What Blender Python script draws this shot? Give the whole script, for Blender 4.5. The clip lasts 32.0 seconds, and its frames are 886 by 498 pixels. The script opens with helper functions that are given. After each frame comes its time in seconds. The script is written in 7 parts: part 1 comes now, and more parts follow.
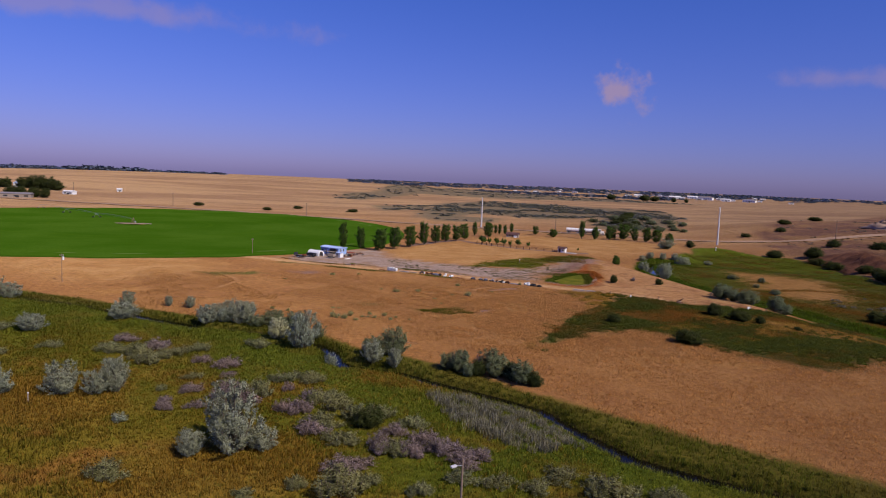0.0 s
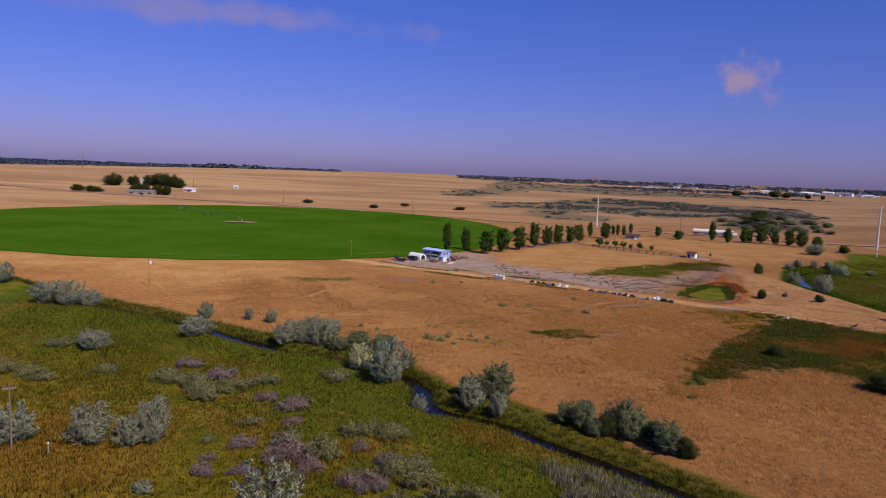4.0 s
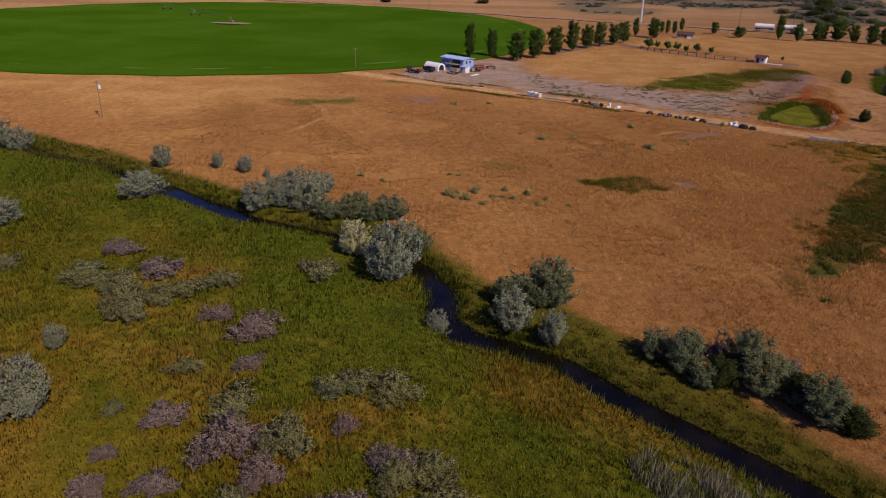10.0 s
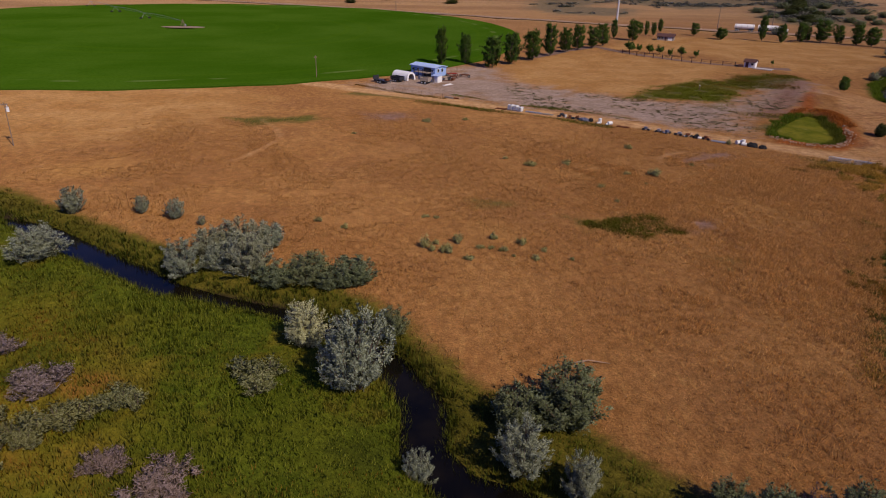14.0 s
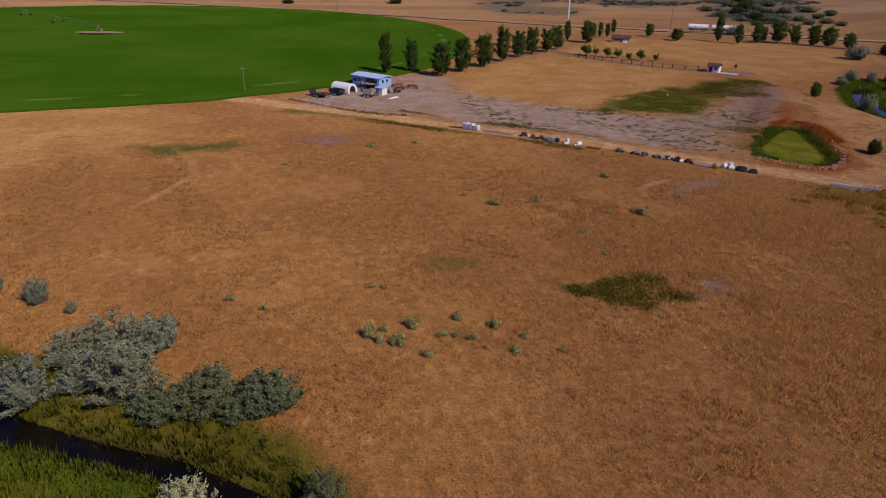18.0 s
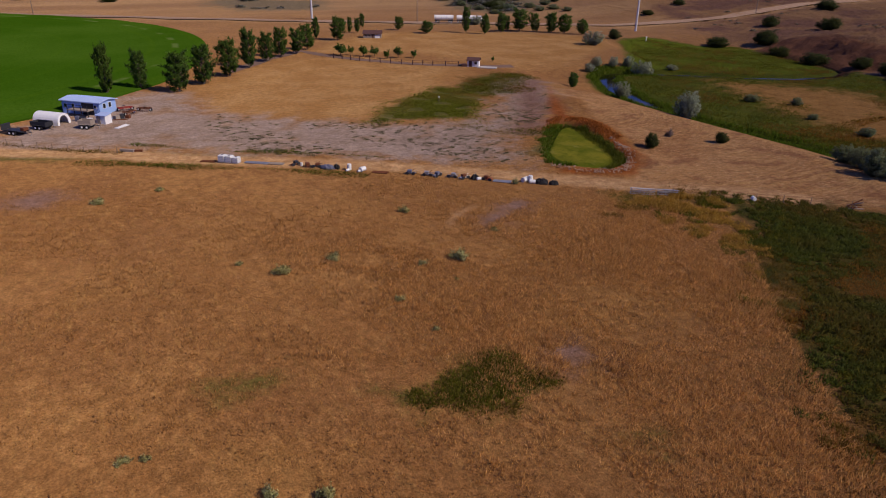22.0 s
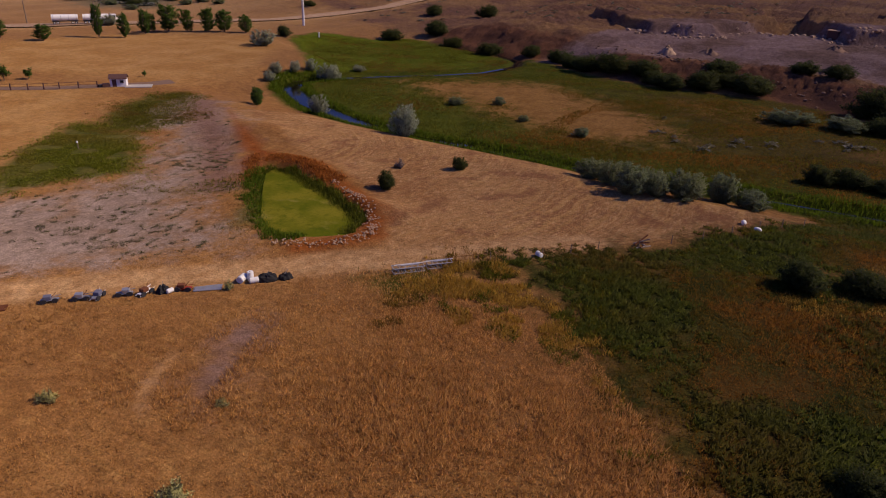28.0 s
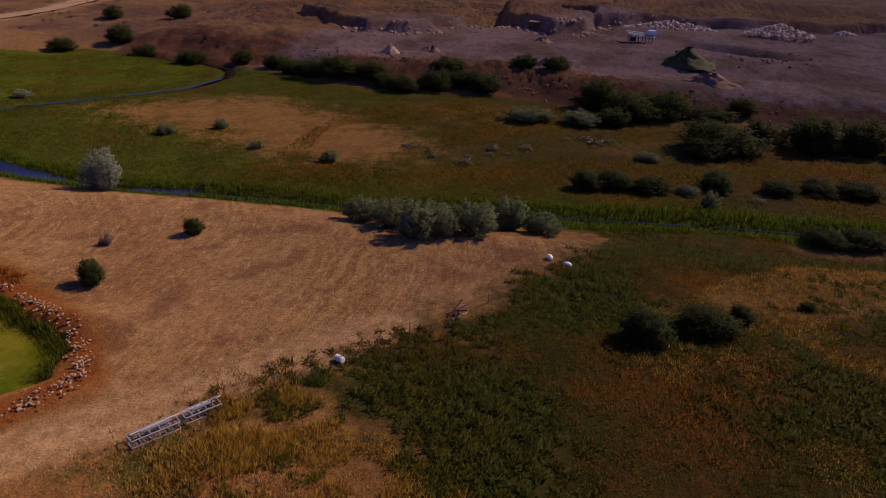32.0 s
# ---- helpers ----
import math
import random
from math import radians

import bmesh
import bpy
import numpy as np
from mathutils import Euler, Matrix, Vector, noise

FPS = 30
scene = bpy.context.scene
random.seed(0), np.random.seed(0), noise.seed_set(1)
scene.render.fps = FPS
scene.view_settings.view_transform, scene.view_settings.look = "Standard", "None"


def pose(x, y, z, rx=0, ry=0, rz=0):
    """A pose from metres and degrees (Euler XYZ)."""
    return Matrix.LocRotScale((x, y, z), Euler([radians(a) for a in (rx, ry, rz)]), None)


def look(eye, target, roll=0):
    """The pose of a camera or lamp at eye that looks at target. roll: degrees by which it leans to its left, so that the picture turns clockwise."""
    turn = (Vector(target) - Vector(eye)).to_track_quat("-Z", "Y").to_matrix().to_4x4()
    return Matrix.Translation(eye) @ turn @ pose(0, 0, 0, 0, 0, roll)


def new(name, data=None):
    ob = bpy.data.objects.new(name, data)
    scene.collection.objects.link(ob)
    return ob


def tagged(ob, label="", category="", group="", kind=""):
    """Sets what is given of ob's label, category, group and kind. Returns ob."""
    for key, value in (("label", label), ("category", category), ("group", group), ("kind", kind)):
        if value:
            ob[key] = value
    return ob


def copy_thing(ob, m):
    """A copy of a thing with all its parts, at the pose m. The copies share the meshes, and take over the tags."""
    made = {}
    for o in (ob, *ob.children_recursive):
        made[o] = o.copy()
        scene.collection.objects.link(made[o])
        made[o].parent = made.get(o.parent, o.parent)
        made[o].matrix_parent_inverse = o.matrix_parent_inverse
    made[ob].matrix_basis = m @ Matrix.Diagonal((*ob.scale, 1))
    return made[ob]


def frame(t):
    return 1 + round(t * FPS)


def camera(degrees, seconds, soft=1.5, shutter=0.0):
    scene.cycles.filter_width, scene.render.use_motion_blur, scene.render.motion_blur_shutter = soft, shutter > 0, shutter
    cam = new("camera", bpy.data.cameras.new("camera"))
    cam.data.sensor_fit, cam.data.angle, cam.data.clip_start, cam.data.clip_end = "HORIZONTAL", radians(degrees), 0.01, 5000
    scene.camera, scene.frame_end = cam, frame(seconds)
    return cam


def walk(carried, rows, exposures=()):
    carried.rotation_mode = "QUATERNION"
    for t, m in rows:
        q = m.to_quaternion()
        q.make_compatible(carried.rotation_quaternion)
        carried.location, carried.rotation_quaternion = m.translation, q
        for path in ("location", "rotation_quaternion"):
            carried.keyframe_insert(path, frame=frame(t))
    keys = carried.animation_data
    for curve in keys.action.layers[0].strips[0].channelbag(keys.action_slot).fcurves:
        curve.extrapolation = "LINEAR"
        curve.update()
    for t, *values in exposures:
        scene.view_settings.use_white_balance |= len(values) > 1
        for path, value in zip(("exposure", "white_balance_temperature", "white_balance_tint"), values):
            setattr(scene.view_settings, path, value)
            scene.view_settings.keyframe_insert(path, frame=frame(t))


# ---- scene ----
UNIT = 1.2  # metres to one unit of the plan below
cam = camera(66.0, 32.0, 1.05)
PATH = [
    (0, (-1.649, -66.824, 32.118), (-1.301, -64.865, 31.917), 2.4),
    (0.5, (-1.161, -63.676, 32.087), (-0.88, -61.706, 31.884), 2.4),
    (1, (-0.631, -60.403, 32.063), (-0.426, -58.424, 31.857), 2.5),
    (1.5, (-0.087, -57.278, 32.165), (0.039, -55.293, 31.954), 2.5),
    (2, (0.519, -54.205, 32.231), (0.586, -52.218, 32.017), 2.4),
    (2.5, (1.016, -51.171, 32.384), (1.056, -49.183, 32.167), 2.3),
    (3, (1.154, -48.071, 32.426), (1.19, -46.083, 32.206), 2.3),
    (3.5, (1.227, -44.984, 32.512), (1.262, -42.997, 32.29), 2.2),
    (5.5, (1.314, -33.595, 32.686), (1.335, -31.612, 32.422), 1.8),
    (6, (1.336, -30.532, 32.577), (1.352, -28.554, 32.277), 1.7),
    (6.5, (1.457, -27.444, 32.567), (1.467, -25.479, 32.196), 1.6),
    (7, (1.503, -24.535, 32.643), (1.509, -22.587, 32.19), 1.6),
    (7.5, (1.473, -21.664, 32.681), (1.475, -19.737, 32.147), 1.5),
    (8, (1.408, -18.728, 32.667), (1.406, -16.824, 32.055), 1.4),
    (8.5, (1.195, -15.847, 32.63), (1.192, -13.966, 31.95), 1.4),
    (9, (0.994, -13.005, 32.7), (0.99, -11.148, 31.957), 1.3),
    (9.5, (0.939, -10.102, 32.733), (0.932, -8.262, 31.948), 1.3),
    (10, (0.956, -7.299, 32.71), (0.946, -5.461, 31.921), 1.3),
    (10.5, (0.804, -4.462, 32.662), (0.793, -2.624, 31.874), 1.3),
    (11, (0.587, -1.662, 32.665), (0.577, 0.176, 31.877), 1.3),
    (11.5, (0.559, 0.88, 32.69), (0.551, 2.719, 31.902), 1.3),
    (12, (0.414, 3.388, 32.674), (0.449, 5.225, 31.884), 1.2),
    (12.5, (0.224, 5.797, 32.625), (0.271, 7.634, 31.835), 1.2),
    (13, (0.027, 8.211, 32.607), (0.077, 10.047, 31.816), 1.2),
    (13.5, (0.124, 10.604, 32.559), (0.183, 12.441, 31.769), 1.1),
    (14, (0.203, 13.078, 32.584), (0.276, 14.914, 31.794), 1.2),
    (14.5, (0.492, 15.459, 32.543), (0.572, 17.294, 31.753), 1.1),
    (16.5, (0.775, 26.094, 32.652), (0.895, 27.927, 31.861), 1.1),
    (17, (0.733, 28.777, 32.822), (0.862, 30.609, 32.03), 1.1),
    (17.5, (0.92, 31.573, 32.698), (1.074, 33.404, 31.907), 1.1),
    (18, (1.204, 34.311, 32.755), (1.419, 36.134, 31.962), 1.2),
    (18.5, (1.276, 37.004, 32.96), (1.574, 38.814, 32.163), 1.2),
    (19, (1.077, 39.699, 33.098), (1.516, 41.479, 32.298), 1.2),
    (19.5, (1.202, 42.546, 33.183), (1.755, 44.293, 32.382), 1.2),
    (20, (1.378, 45.342, 33.254), (2.013, 47.06, 32.45), 1.2),
    (20.5, (1.749, 48.087, 33.327), (2.446, 49.781, 32.524), 1.2),
    (21, (2.176, 50.767, 33.424), (2.919, 52.44, 32.619), 1.2),
    (21.5, (2.75, 53.499, 33.494), (3.546, 55.148, 32.689), 1.1),
    (22, (3.578, 56.425, 33.476), (4.423, 58.048, 32.67), 1.0),
    (22.5, (4.404, 59.349, 33.428), (5.297, 60.947, 32.622), 1.0),
    (23, (5.411, 62.105, 33.489), (6.358, 63.671, 32.681), 0.9),
    (23.5, (6.394, 65.159, 33.557), (7.403, 66.684, 32.747), 1.1),
    (24, (7.502, 68.142, 33.654), (8.576, 69.62, 32.841), 1.3),
    (24.5, (8.936, 70.671, 33.871), (10.082, 72.092, 33.053), 1.3),
    (25, (10.365, 73.266, 33.98), (11.577, 74.63, 33.16), 1.4),
    (25.5, (11.782, 75.923, 34.05), (13.065, 77.219, 33.228), 1.6),
    (26, (13.333, 78.382, 34.167), (14.665, 79.627, 33.344), 1.8),
    (26.5, (15.132, 80.842, 34.125), (16.511, 82.034, 33.302), 1.8),
    (28.5, (23.456, 90.091, 33.666), (24.996, 91.07, 32.847), 2.0),
    (29, (25.706, 92.225, 33.588), (27.281, 93.146, 32.77), 2.1),
    (29.5, (28.052, 94.282, 33.493), (29.662, 95.141, 32.675), 2.1),
    (30, (30.453, 96.225, 33.412), (32.111, 96.99, 32.597), 2.1),
    (30.5, (32.848, 98.133, 33.361), (34.56, 98.771, 32.548), 2.2),
    (31, (35.298, 99.892, 33.492), (37.045, 100.427, 32.679), 2.2),
    (31.5, (37.704, 101.398, 33.597), (39.479, 101.832, 32.786), 2.3),
    (32, (40.335, 102.883, 33.731), (42.134, 103.206, 32.919), 2.5),
]
walk(cam, [(t, look(eye, target, roll)) for t, eye, target, roll in PATH], exposures=[(0, -0.1, 6500, 11.5), (6, -0.2, 6750, 12.5), (9, -0.34, 7150, 14), (13, -0.4, 7050, 13), (17, -0.42, 6800, 12), (20, -0.4, 6700, 12), (23, -0.39, 6900, 13), (26, -0.36, 7250, 16), (29, -0.32, 7850, 19.5), (32, -0.42, 8050, 23)])

# ---- light ----
SUN_AZ = math.radians(143)      # from +y towards +x
SUN_EL = math.radians(42)
sun_data = bpy.data.lights.new("sun", "SUN")
sun_data.energy = 4.6
sun_data.angle = math.radians(0.6)
sun_data.color = (1.0, 0.87, 0.70)
sun_ob = new("sun", sun_data)
sun_ob.matrix_world = look((0, 0, 200), (-math.sin(SUN_AZ) * math.cos(SUN_EL), -math.cos(SUN_AZ) * math.cos(SUN_EL), 200 - math.sin(SUN_EL)))

world = bpy.data.worlds.new("sky")
scene.world = world
world.use_nodes = True
wn, wl = world.node_tree.nodes, world.node_tree.links
wn.clear()
w_out = wn.new("ShaderNodeOutputWorld")
w_bg = wn.new("ShaderNodeBackground")
w_bg.inputs["Strength"].default_value = 0.085
w_sky = wn.new("ShaderNodeTexSky")
w_sky.sky_type = "NISHITA"
w_sky.sun_disc = False
w_sky.sun_elevation = SUN_EL
w_sky.sun_rotation = SUN_AZ
w_sky.air_density = 1.0
w_sky.dust_density = 0.6
w_sky.ozone_density = 4.0
w_tint = wn.new("ShaderNodeMix")
w_tint.data_type = "RGBA"
w_tint.blend_type = "MULTIPLY"
w_tint.inputs[0].default_value = 1.0
w_geo = wn.new("ShaderNodeTexCoord")
w_sep = wn.new("ShaderNodeSeparateXYZ")
wl.new(w_geo.outputs["Generated"], w_sep.inputs[0])
w_ramp = wn.new("ShaderNodeValToRGB")
w_ramp.color_ramp.elements[0].position, w_ramp.color_ramp.elements[0].color = 0.0, (0.54, 0.46, 0.89, 1)
w_ramp.color_ramp.elements[1].position, w_ramp.color_ramp.elements[1].color = 0.28, (0.37, 0.52, 1.06, 1)
w_gain = wn.new("ShaderNodeMix")
w_gain.data_type = "RGBA"
w_gain.blend_type = "MULTIPLY"
w_gain.inputs[0].default_value = 1.0
w_gain.inputs[7].default_value = (1.12, 1.12, 1.35, 1)
wl.new(w_sep.outputs[2], w_ramp.inputs[0])
wl.new(w_ramp.outputs[0], w_gain.inputs[6])
wl.new(w_gain.outputs[2], w_tint.inputs[7])
wl.new(w_sky.outputs[0], w_tint.inputs[6])


def sky_cloud(base, az, el, width, height, size, strength, seed):
    """A patch of thin cloud on the sky round a direction (degrees; az from +y towards +x)."""
    a, e = math.radians(az), math.radians(el)
    way = Vector((math.sin(a) * math.cos(e), math.cos(a) * math.cos(e), math.sin(e)))
    side = Vector((math.cos(a), -math.sin(a), 0))
    up = side.cross(way)
    geo = wn.new("ShaderNodeTexCoord")

    def dot(v):
        d = wn.new("ShaderNodeVectorMath")
        d.operation = "DOT_PRODUCT"
        wl.new(geo.outputs["Generated"], d.inputs[0])
        d.inputs[1].default_value = v
        return d.outputs["Value"]

    def op(kind, a_in, b_in):
        m = wn.new("ShaderNodeMath")
        m.operation = kind
        for n, v in enumerate((a_in, b_in)):
            if isinstance(v, (int, float)):
                m.inputs[n].default_value = v
            else:
                wl.new(v, m.inputs[n])
        return m.outputs[0]

    u = op("DIVIDE", dot(side), width)
    v = op("DIVIDE", dot(up), height)
    r = op("SQRT", op("ADD", op("MULTIPLY", u, u), op("MULTIPLY", v, v)), 0)
    nz = wn.new("ShaderNodeTexNoise")
    nz.inputs["Scale"].default_value = size
    nz.inputs["Detail"].default_value = 7
    nz.inputs["Roughness"].default_value = 0.6
    off = wn.new("ShaderNodeVectorMath")
    off.inputs[1].default_value = (seed, seed * 0.7, 0)
    wl.new(geo.outputs["Generated"], off.inputs[0])
    wl.new(off.outputs[0], nz.inputs["Vector"])
    body = op("SUBTRACT", op("ADD", 1.15, op("MULTIPLY", op("SUBTRACT", nz.outputs[0], 0.5), 3.0)), op("MULTIPLY", r, 1.0))
    front = op("GREATER_THAN", dot(way), 0.5)
    cov = wn.new("ShaderNodeMapRange")
    cov.interpolation_type = "SMOOTHSTEP"
    cov.inputs[1].default_value, cov.inputs[2].default_value = 0.1, 1.0
    cov.inputs[3].default_value, cov.inputs[4].default_value = 0.0, strength
    wl.new(body, cov.inputs[0])
    mix = wn.new("ShaderNodeMix")
    mix.data_type = "RGBA"
    wl.new(op("MULTIPLY", cov.outputs[0], front), mix.inputs[0])
    wl.new(base, mix.inputs[6])
    mix.inputs[7].default_value = (4.6, 3.3, 4.9, 1)
    return mix.outputs[2]


sky_col = sky_cloud(w_tint.outputs[2], 24.0, 7.7, 0.042, 0.032, 24, 0.8, 3.1)
sky_col = sky_cloud(sky_col, -17, 11.4, 0.25, 0.022, 9, 0.42, 8.2)
sky_col = sky_cloud(sky_col, 40, 8.4, 0.12, 0.018, 12, 0.35, 5.5)
wl.new(sky_col, w_bg.inputs["Color"])
wl.new(w_bg.outputs[0], w_out.inputs["Surface"])

# ---- materials ----
class Nodes:
    """A short hand for node materials."""

    def __init__(self, name, rough=0.9, spec=0.25, metal=0.0, grainy=0.0):
        self.mat = bpy.data.materials.new(name)
        self.mat.use_nodes = True
        self.n, self.l = self.mat.node_tree.nodes, self.mat.node_tree.links
        self.bsdf = self.n["Principled BSDF"]
        self.bsdf.inputs["Roughness"].default_value = rough
        self.bsdf.inputs["Specular IOR Level"].default_value = spec
        self.bsdf.inputs["Metallic"].default_value = metal
        self.bsdf.inputs["Diffuse Roughness"].default_value = grainy
        self.place = self.n.new("ShaderNodeNewGeometry").outputs["Position"]

    def put(self, value, socket):
        if isinstance(value, (int, float)):
            socket.default_value = value
        elif isinstance(value, tuple):
            socket.default_value = value if len(value) == 4 else (*value, 1)
        else:
            self.l.new(value, socket)

    def noise(self, scale, detail=4.0, rough=0.55, stretch=None, local=False):
        t = self.n.new("ShaderNodeTexNoise")
        t.inputs["Scale"].default_value = scale
        t.inputs["Detail"].default_value = detail
        t.inputs["Roughness"].default_value = rough
        vec = self.n.new("ShaderNodeTexCoord").outputs["Object"] if local else self.place
        if stretch:
            m = self.n.new("ShaderNodeMapping")
            m.inputs["Scale"].default_value = stretch[:3]
            m.inputs["Rotation"].default_value = (0, 0, stretch[3] if len(stretch) > 3 else 0)
            self.l.new(vec, m.inputs["Vector"])
            vec = m.outputs[0]
        self.l.new(vec, t.inputs["Vector"])
        return t.outputs[0]

    def math(self, kind, a, b=0.0):
        m = self.n.new("ShaderNodeMath")
        m.operation = kind
        self.put(a, m.inputs[0])
        self.put(b, m.inputs[1])
        return m.outputs[0]

    def span(self, v, lo, hi, a=0.0, b=1.0):
        m = self.n.new("ShaderNodeMapRange")
        m.interpolation_type = "SMOOTHSTEP"
        self.put(v, m.inputs[0])
        for k, x in zip((1, 2, 3, 4), (lo, hi, a, b)):
            m.inputs[k].default_value = x
        return m.outputs[0]

    def mix(self, f, a, b, kind="MIX"):
        m = self.n.new("ShaderNodeMix")
        m.data_type = "RGBA"
        m.blend_type = kind
        self.put(f, m.inputs[0])
        self.put(a, m.inputs[6])
        self.put(b, m.inputs[7])
        return m.outputs[2]

    def ramp(self, v, stops):
        r = self.n.new("ShaderNodeValToRGB")
        els = r.color_ramp.elements
        while len(els) < len(stops):
            els.new(0.5)
        for e, (p, c) in zip(els, stops):
            e.position, e.color = p, (*c, 1)
        self.put(v, r.inputs[0])
        return r.outputs[0]

    def attr(self, name):
        a = self.n.new("ShaderNodeAttribute")
        a.attribute_name = name
        return a.outputs["Fac"]

    def island(self):
        return self.n.new("ShaderNodeNewGeometry").outputs["Random Per Island"]

    def each(self):
        return self.n.new("ShaderNodeObjectInfo").outputs["Random"]

    def bump(self, v, strength=0.4, distance=0.1):
        b = self.n.new("ShaderNodeBump")
        b.inputs["Strength"].default_value = strength
        b.inputs["Distance"].default_value = distance
        self.put(v, b.inputs["Height"])
        self.l.new(b.outputs[0], self.bsdf.inputs["Normal"])

    def color(self, v):
        self.put(v, self.bsdf.inputs["Base Color"])
        return self.mat


def ground_material():
    m = Nodes("ground_soil_and_grass", 0.95, 0.05, grainy=1.0)
    big, mid, fine = m.noise(0.035, 5), m.noise(0.22, 5), m.noise(1.7, 5, 0.65)
    tuft = m.noise(4.5, 3, 0.7)
    wisp = m.noise(1.0, 4, 0.6, (1.8, 0.35, 1, 0.5))

    def two(lo, hi, f=None, dark=0.0):
        """Colour between two tones by the middle noise, mottled by the fine one."""
        c = m.mix(m.span(mid if f is None else f, 0.35, 0.65), lo, hi)
        return m.mix(m.span(fine, 0.3, 0.75, 0.55, 0.0), c, tuple(v * (0.6 - dark) for v in lo))

    def zone(base, attr, colour, soft=1.0, wobble=5.0):
        v = m.math("ADD", m.attr(attr), m.math("MULTIPLY", m.math("SUBTRACT", mid, 0.5), wobble))
        v = m.math("ADD", v, m.math("MULTIPLY", m.math("SUBTRACT", fine, 0.5), wobble * 0.5))
        return m.mix(m.span(v, -soft, soft), base, colour)

    dry = m.mix(m.span(big, 0.36, 0.64), (0.262, 0.125, 0.044), (0.325, 0.166, 0.059))
    dry = m.mix(m.span(mid, 0.45, 0.75, 0.0, 0.45), dry, (0.225, 0.102, 0.032))
    dry = m.mix(m.span(m.noise(0.055, 5), 0.48, 0.66, 0.0, 0.75), dry, (0.24, 0.115, 0.044))
    dry = m.mix(m.span(m.noise(0.03, 3), 0.55, 0.7, 0.0, 0.6), dry, (0.39, 0.21, 0.066))
    dry = m.mix(m.span(wisp, 0.5, 0.75, 0.0, 0.45), dry, (0.42, 0.238, 0.078))
    dry = m.mix(m.span(tuft, 0.35, 0.6, 0.30, 0.0), dry, (0.17, 0.068, 0.022))
    lodged = m.noise(0.75, 3, 0.75, (1.0, 0.6, 1, 0.9))
    dry = m.mix(m.span(lodged, 0.42, 0.56, 0.26, 0.0), dry, (0.17, 0.072, 0.022))
    dry = m.mix(m.span(lodged, 0.58, 0.74, 0.0, 0.35), dry, (0.43, 0.245, 0.088))
    c = dry
    # far straw fields, paler than near grass: haze put into the colour
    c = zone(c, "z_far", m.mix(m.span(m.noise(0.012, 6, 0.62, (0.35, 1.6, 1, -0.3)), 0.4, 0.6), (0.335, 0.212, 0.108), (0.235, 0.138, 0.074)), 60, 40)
    c = zone(c, "z_scrub", m.mix(m.span(m.noise(0.035, 6, 0.62), 0.4, 0.62), m.mix(m.span(fine, 0.3, 0.7), (0.115, 0.058, 0.040), (0.175, 0.092, 0.06)), m.mix(m.span(fine, 0.3, 0.7), (0.20, 0.11, 0.05), (0.28, 0.155, 0.075))), 6, 20)
    c = zone(c, "z_gold", m.mix(m.span(m.noise(0.09, 6, 0.65), 0.36, 0.66), (0.295, 0.150, 0.050), (0.37, 0.208, 0.080)), 4, 14)
    c = zone(c, "z_brush", two((0.15, 0.115, 0.07), (0.21, 0.155, 0.088)), 6, 40)
    far = m.n.new("ShaderNodeVectorMath")
    far.operation = "DISTANCE"
    m.l.new(m.place, far.inputs[0])
    far.inputs[1].default_value = (103, 182, 0)
    arcs = m.n.new("ShaderNodeTexNoise")
    arcs.noise_dimensions = "1D"
    arcs.inputs["Scale"].default_value = 0.9
    arcs.inputs["Detail"].default_value = 6
    m.l.new(m.math("ADD", far.outputs["Value"], m.math("MULTIPLY", mid, 3.0)), arcs.inputs["W"])
    straw = m.noise(1.7, 5, 0.75, (0.5, 1.4, 1, 0.35))
    mow = m.mix(m.span(m.noise(0.07, 5), 0.38, 0.62), (0.26, 0.124, 0.050), (0.335, 0.178, 0.074))
    swath = m.math("MULTIPLY", m.span(arcs.outputs[0], 0.46, 0.6), m.span(m.noise(0.045, 4), 0.42, 0.58, 0.1, 0.75))
    mow = m.mix(swath, mow, (0.41, 0.23, 0.085))
    lines = m.n.new("ShaderNodeTexNoise")
    lines.noise_dimensions = "1D"
    lines.inputs["Scale"].default_value = 2.6
    lines.inputs["Detail"].default_value = 4
    lines.inputs["Roughness"].default_value = 0.7
    m.l.new(m.math("ADD", far.outputs["Value"], m.math("MULTIPLY", m.noise(0.35, 3), 2.2)), lines.inputs["W"])
    streaks = m.math("MULTIPLY", m.span(lines.outputs[0], 0.47, 0.62), m.span(fine, 0.35, 0.6, 0.15, 0.9))
    streaks = m.math("MULTIPLY", streaks, m.span(m.noise(0.08, 4), 0.42, 0.6, 0.1, 0.9))
    mow = m.mix(streaks, mow, (0.45, 0.275, 0.13))
    mow = m.mix(m.span(straw, 0.5, 0.66, 0.0, 0.75), mow, (0.46, 0.28, 0.135))
    mow = m.mix(m.span(straw, 0.3, 0.46, 0.6, 0.0), mow, (0.18, 0.075, 0.032))
    mow = m.mix(m.span(m.noise(0.16, 5), 0.52, 0.66, 0.0, 0.65), mow, (0.19, 0.08, 0.038))
    c = zone(c, "z_mow", mow, 1, 3)
    damp = m.math("ADD", m.attr("z_fen"), m.math("MULTIPLY", m.math("SUBTRACT", m.noise(0.06, 5, 0.6), 0.5), 90.0))
    fen = m.mix(m.span(damp, -12, 12), two((0.075, 0.050, 0.012), (0.125, 0.077, 0.021)), two((0.056, 0.072, 0.006), (0.096, 0.108, 0.011)))
    fen = m.mix(m.span(damp, -32, -12, 0.75, 0.0), fen, (0.21, 0.105, 0.03))
    c = zone(c, "z_wet", fen, 2, 8)
    c = zone(c, "z_lawn", two((0.088, 0.115, 0.007), (0.118, 0.148, 0.011)), 1.5, 6)
    patch = m.noise(0.06, 4, 0.6)
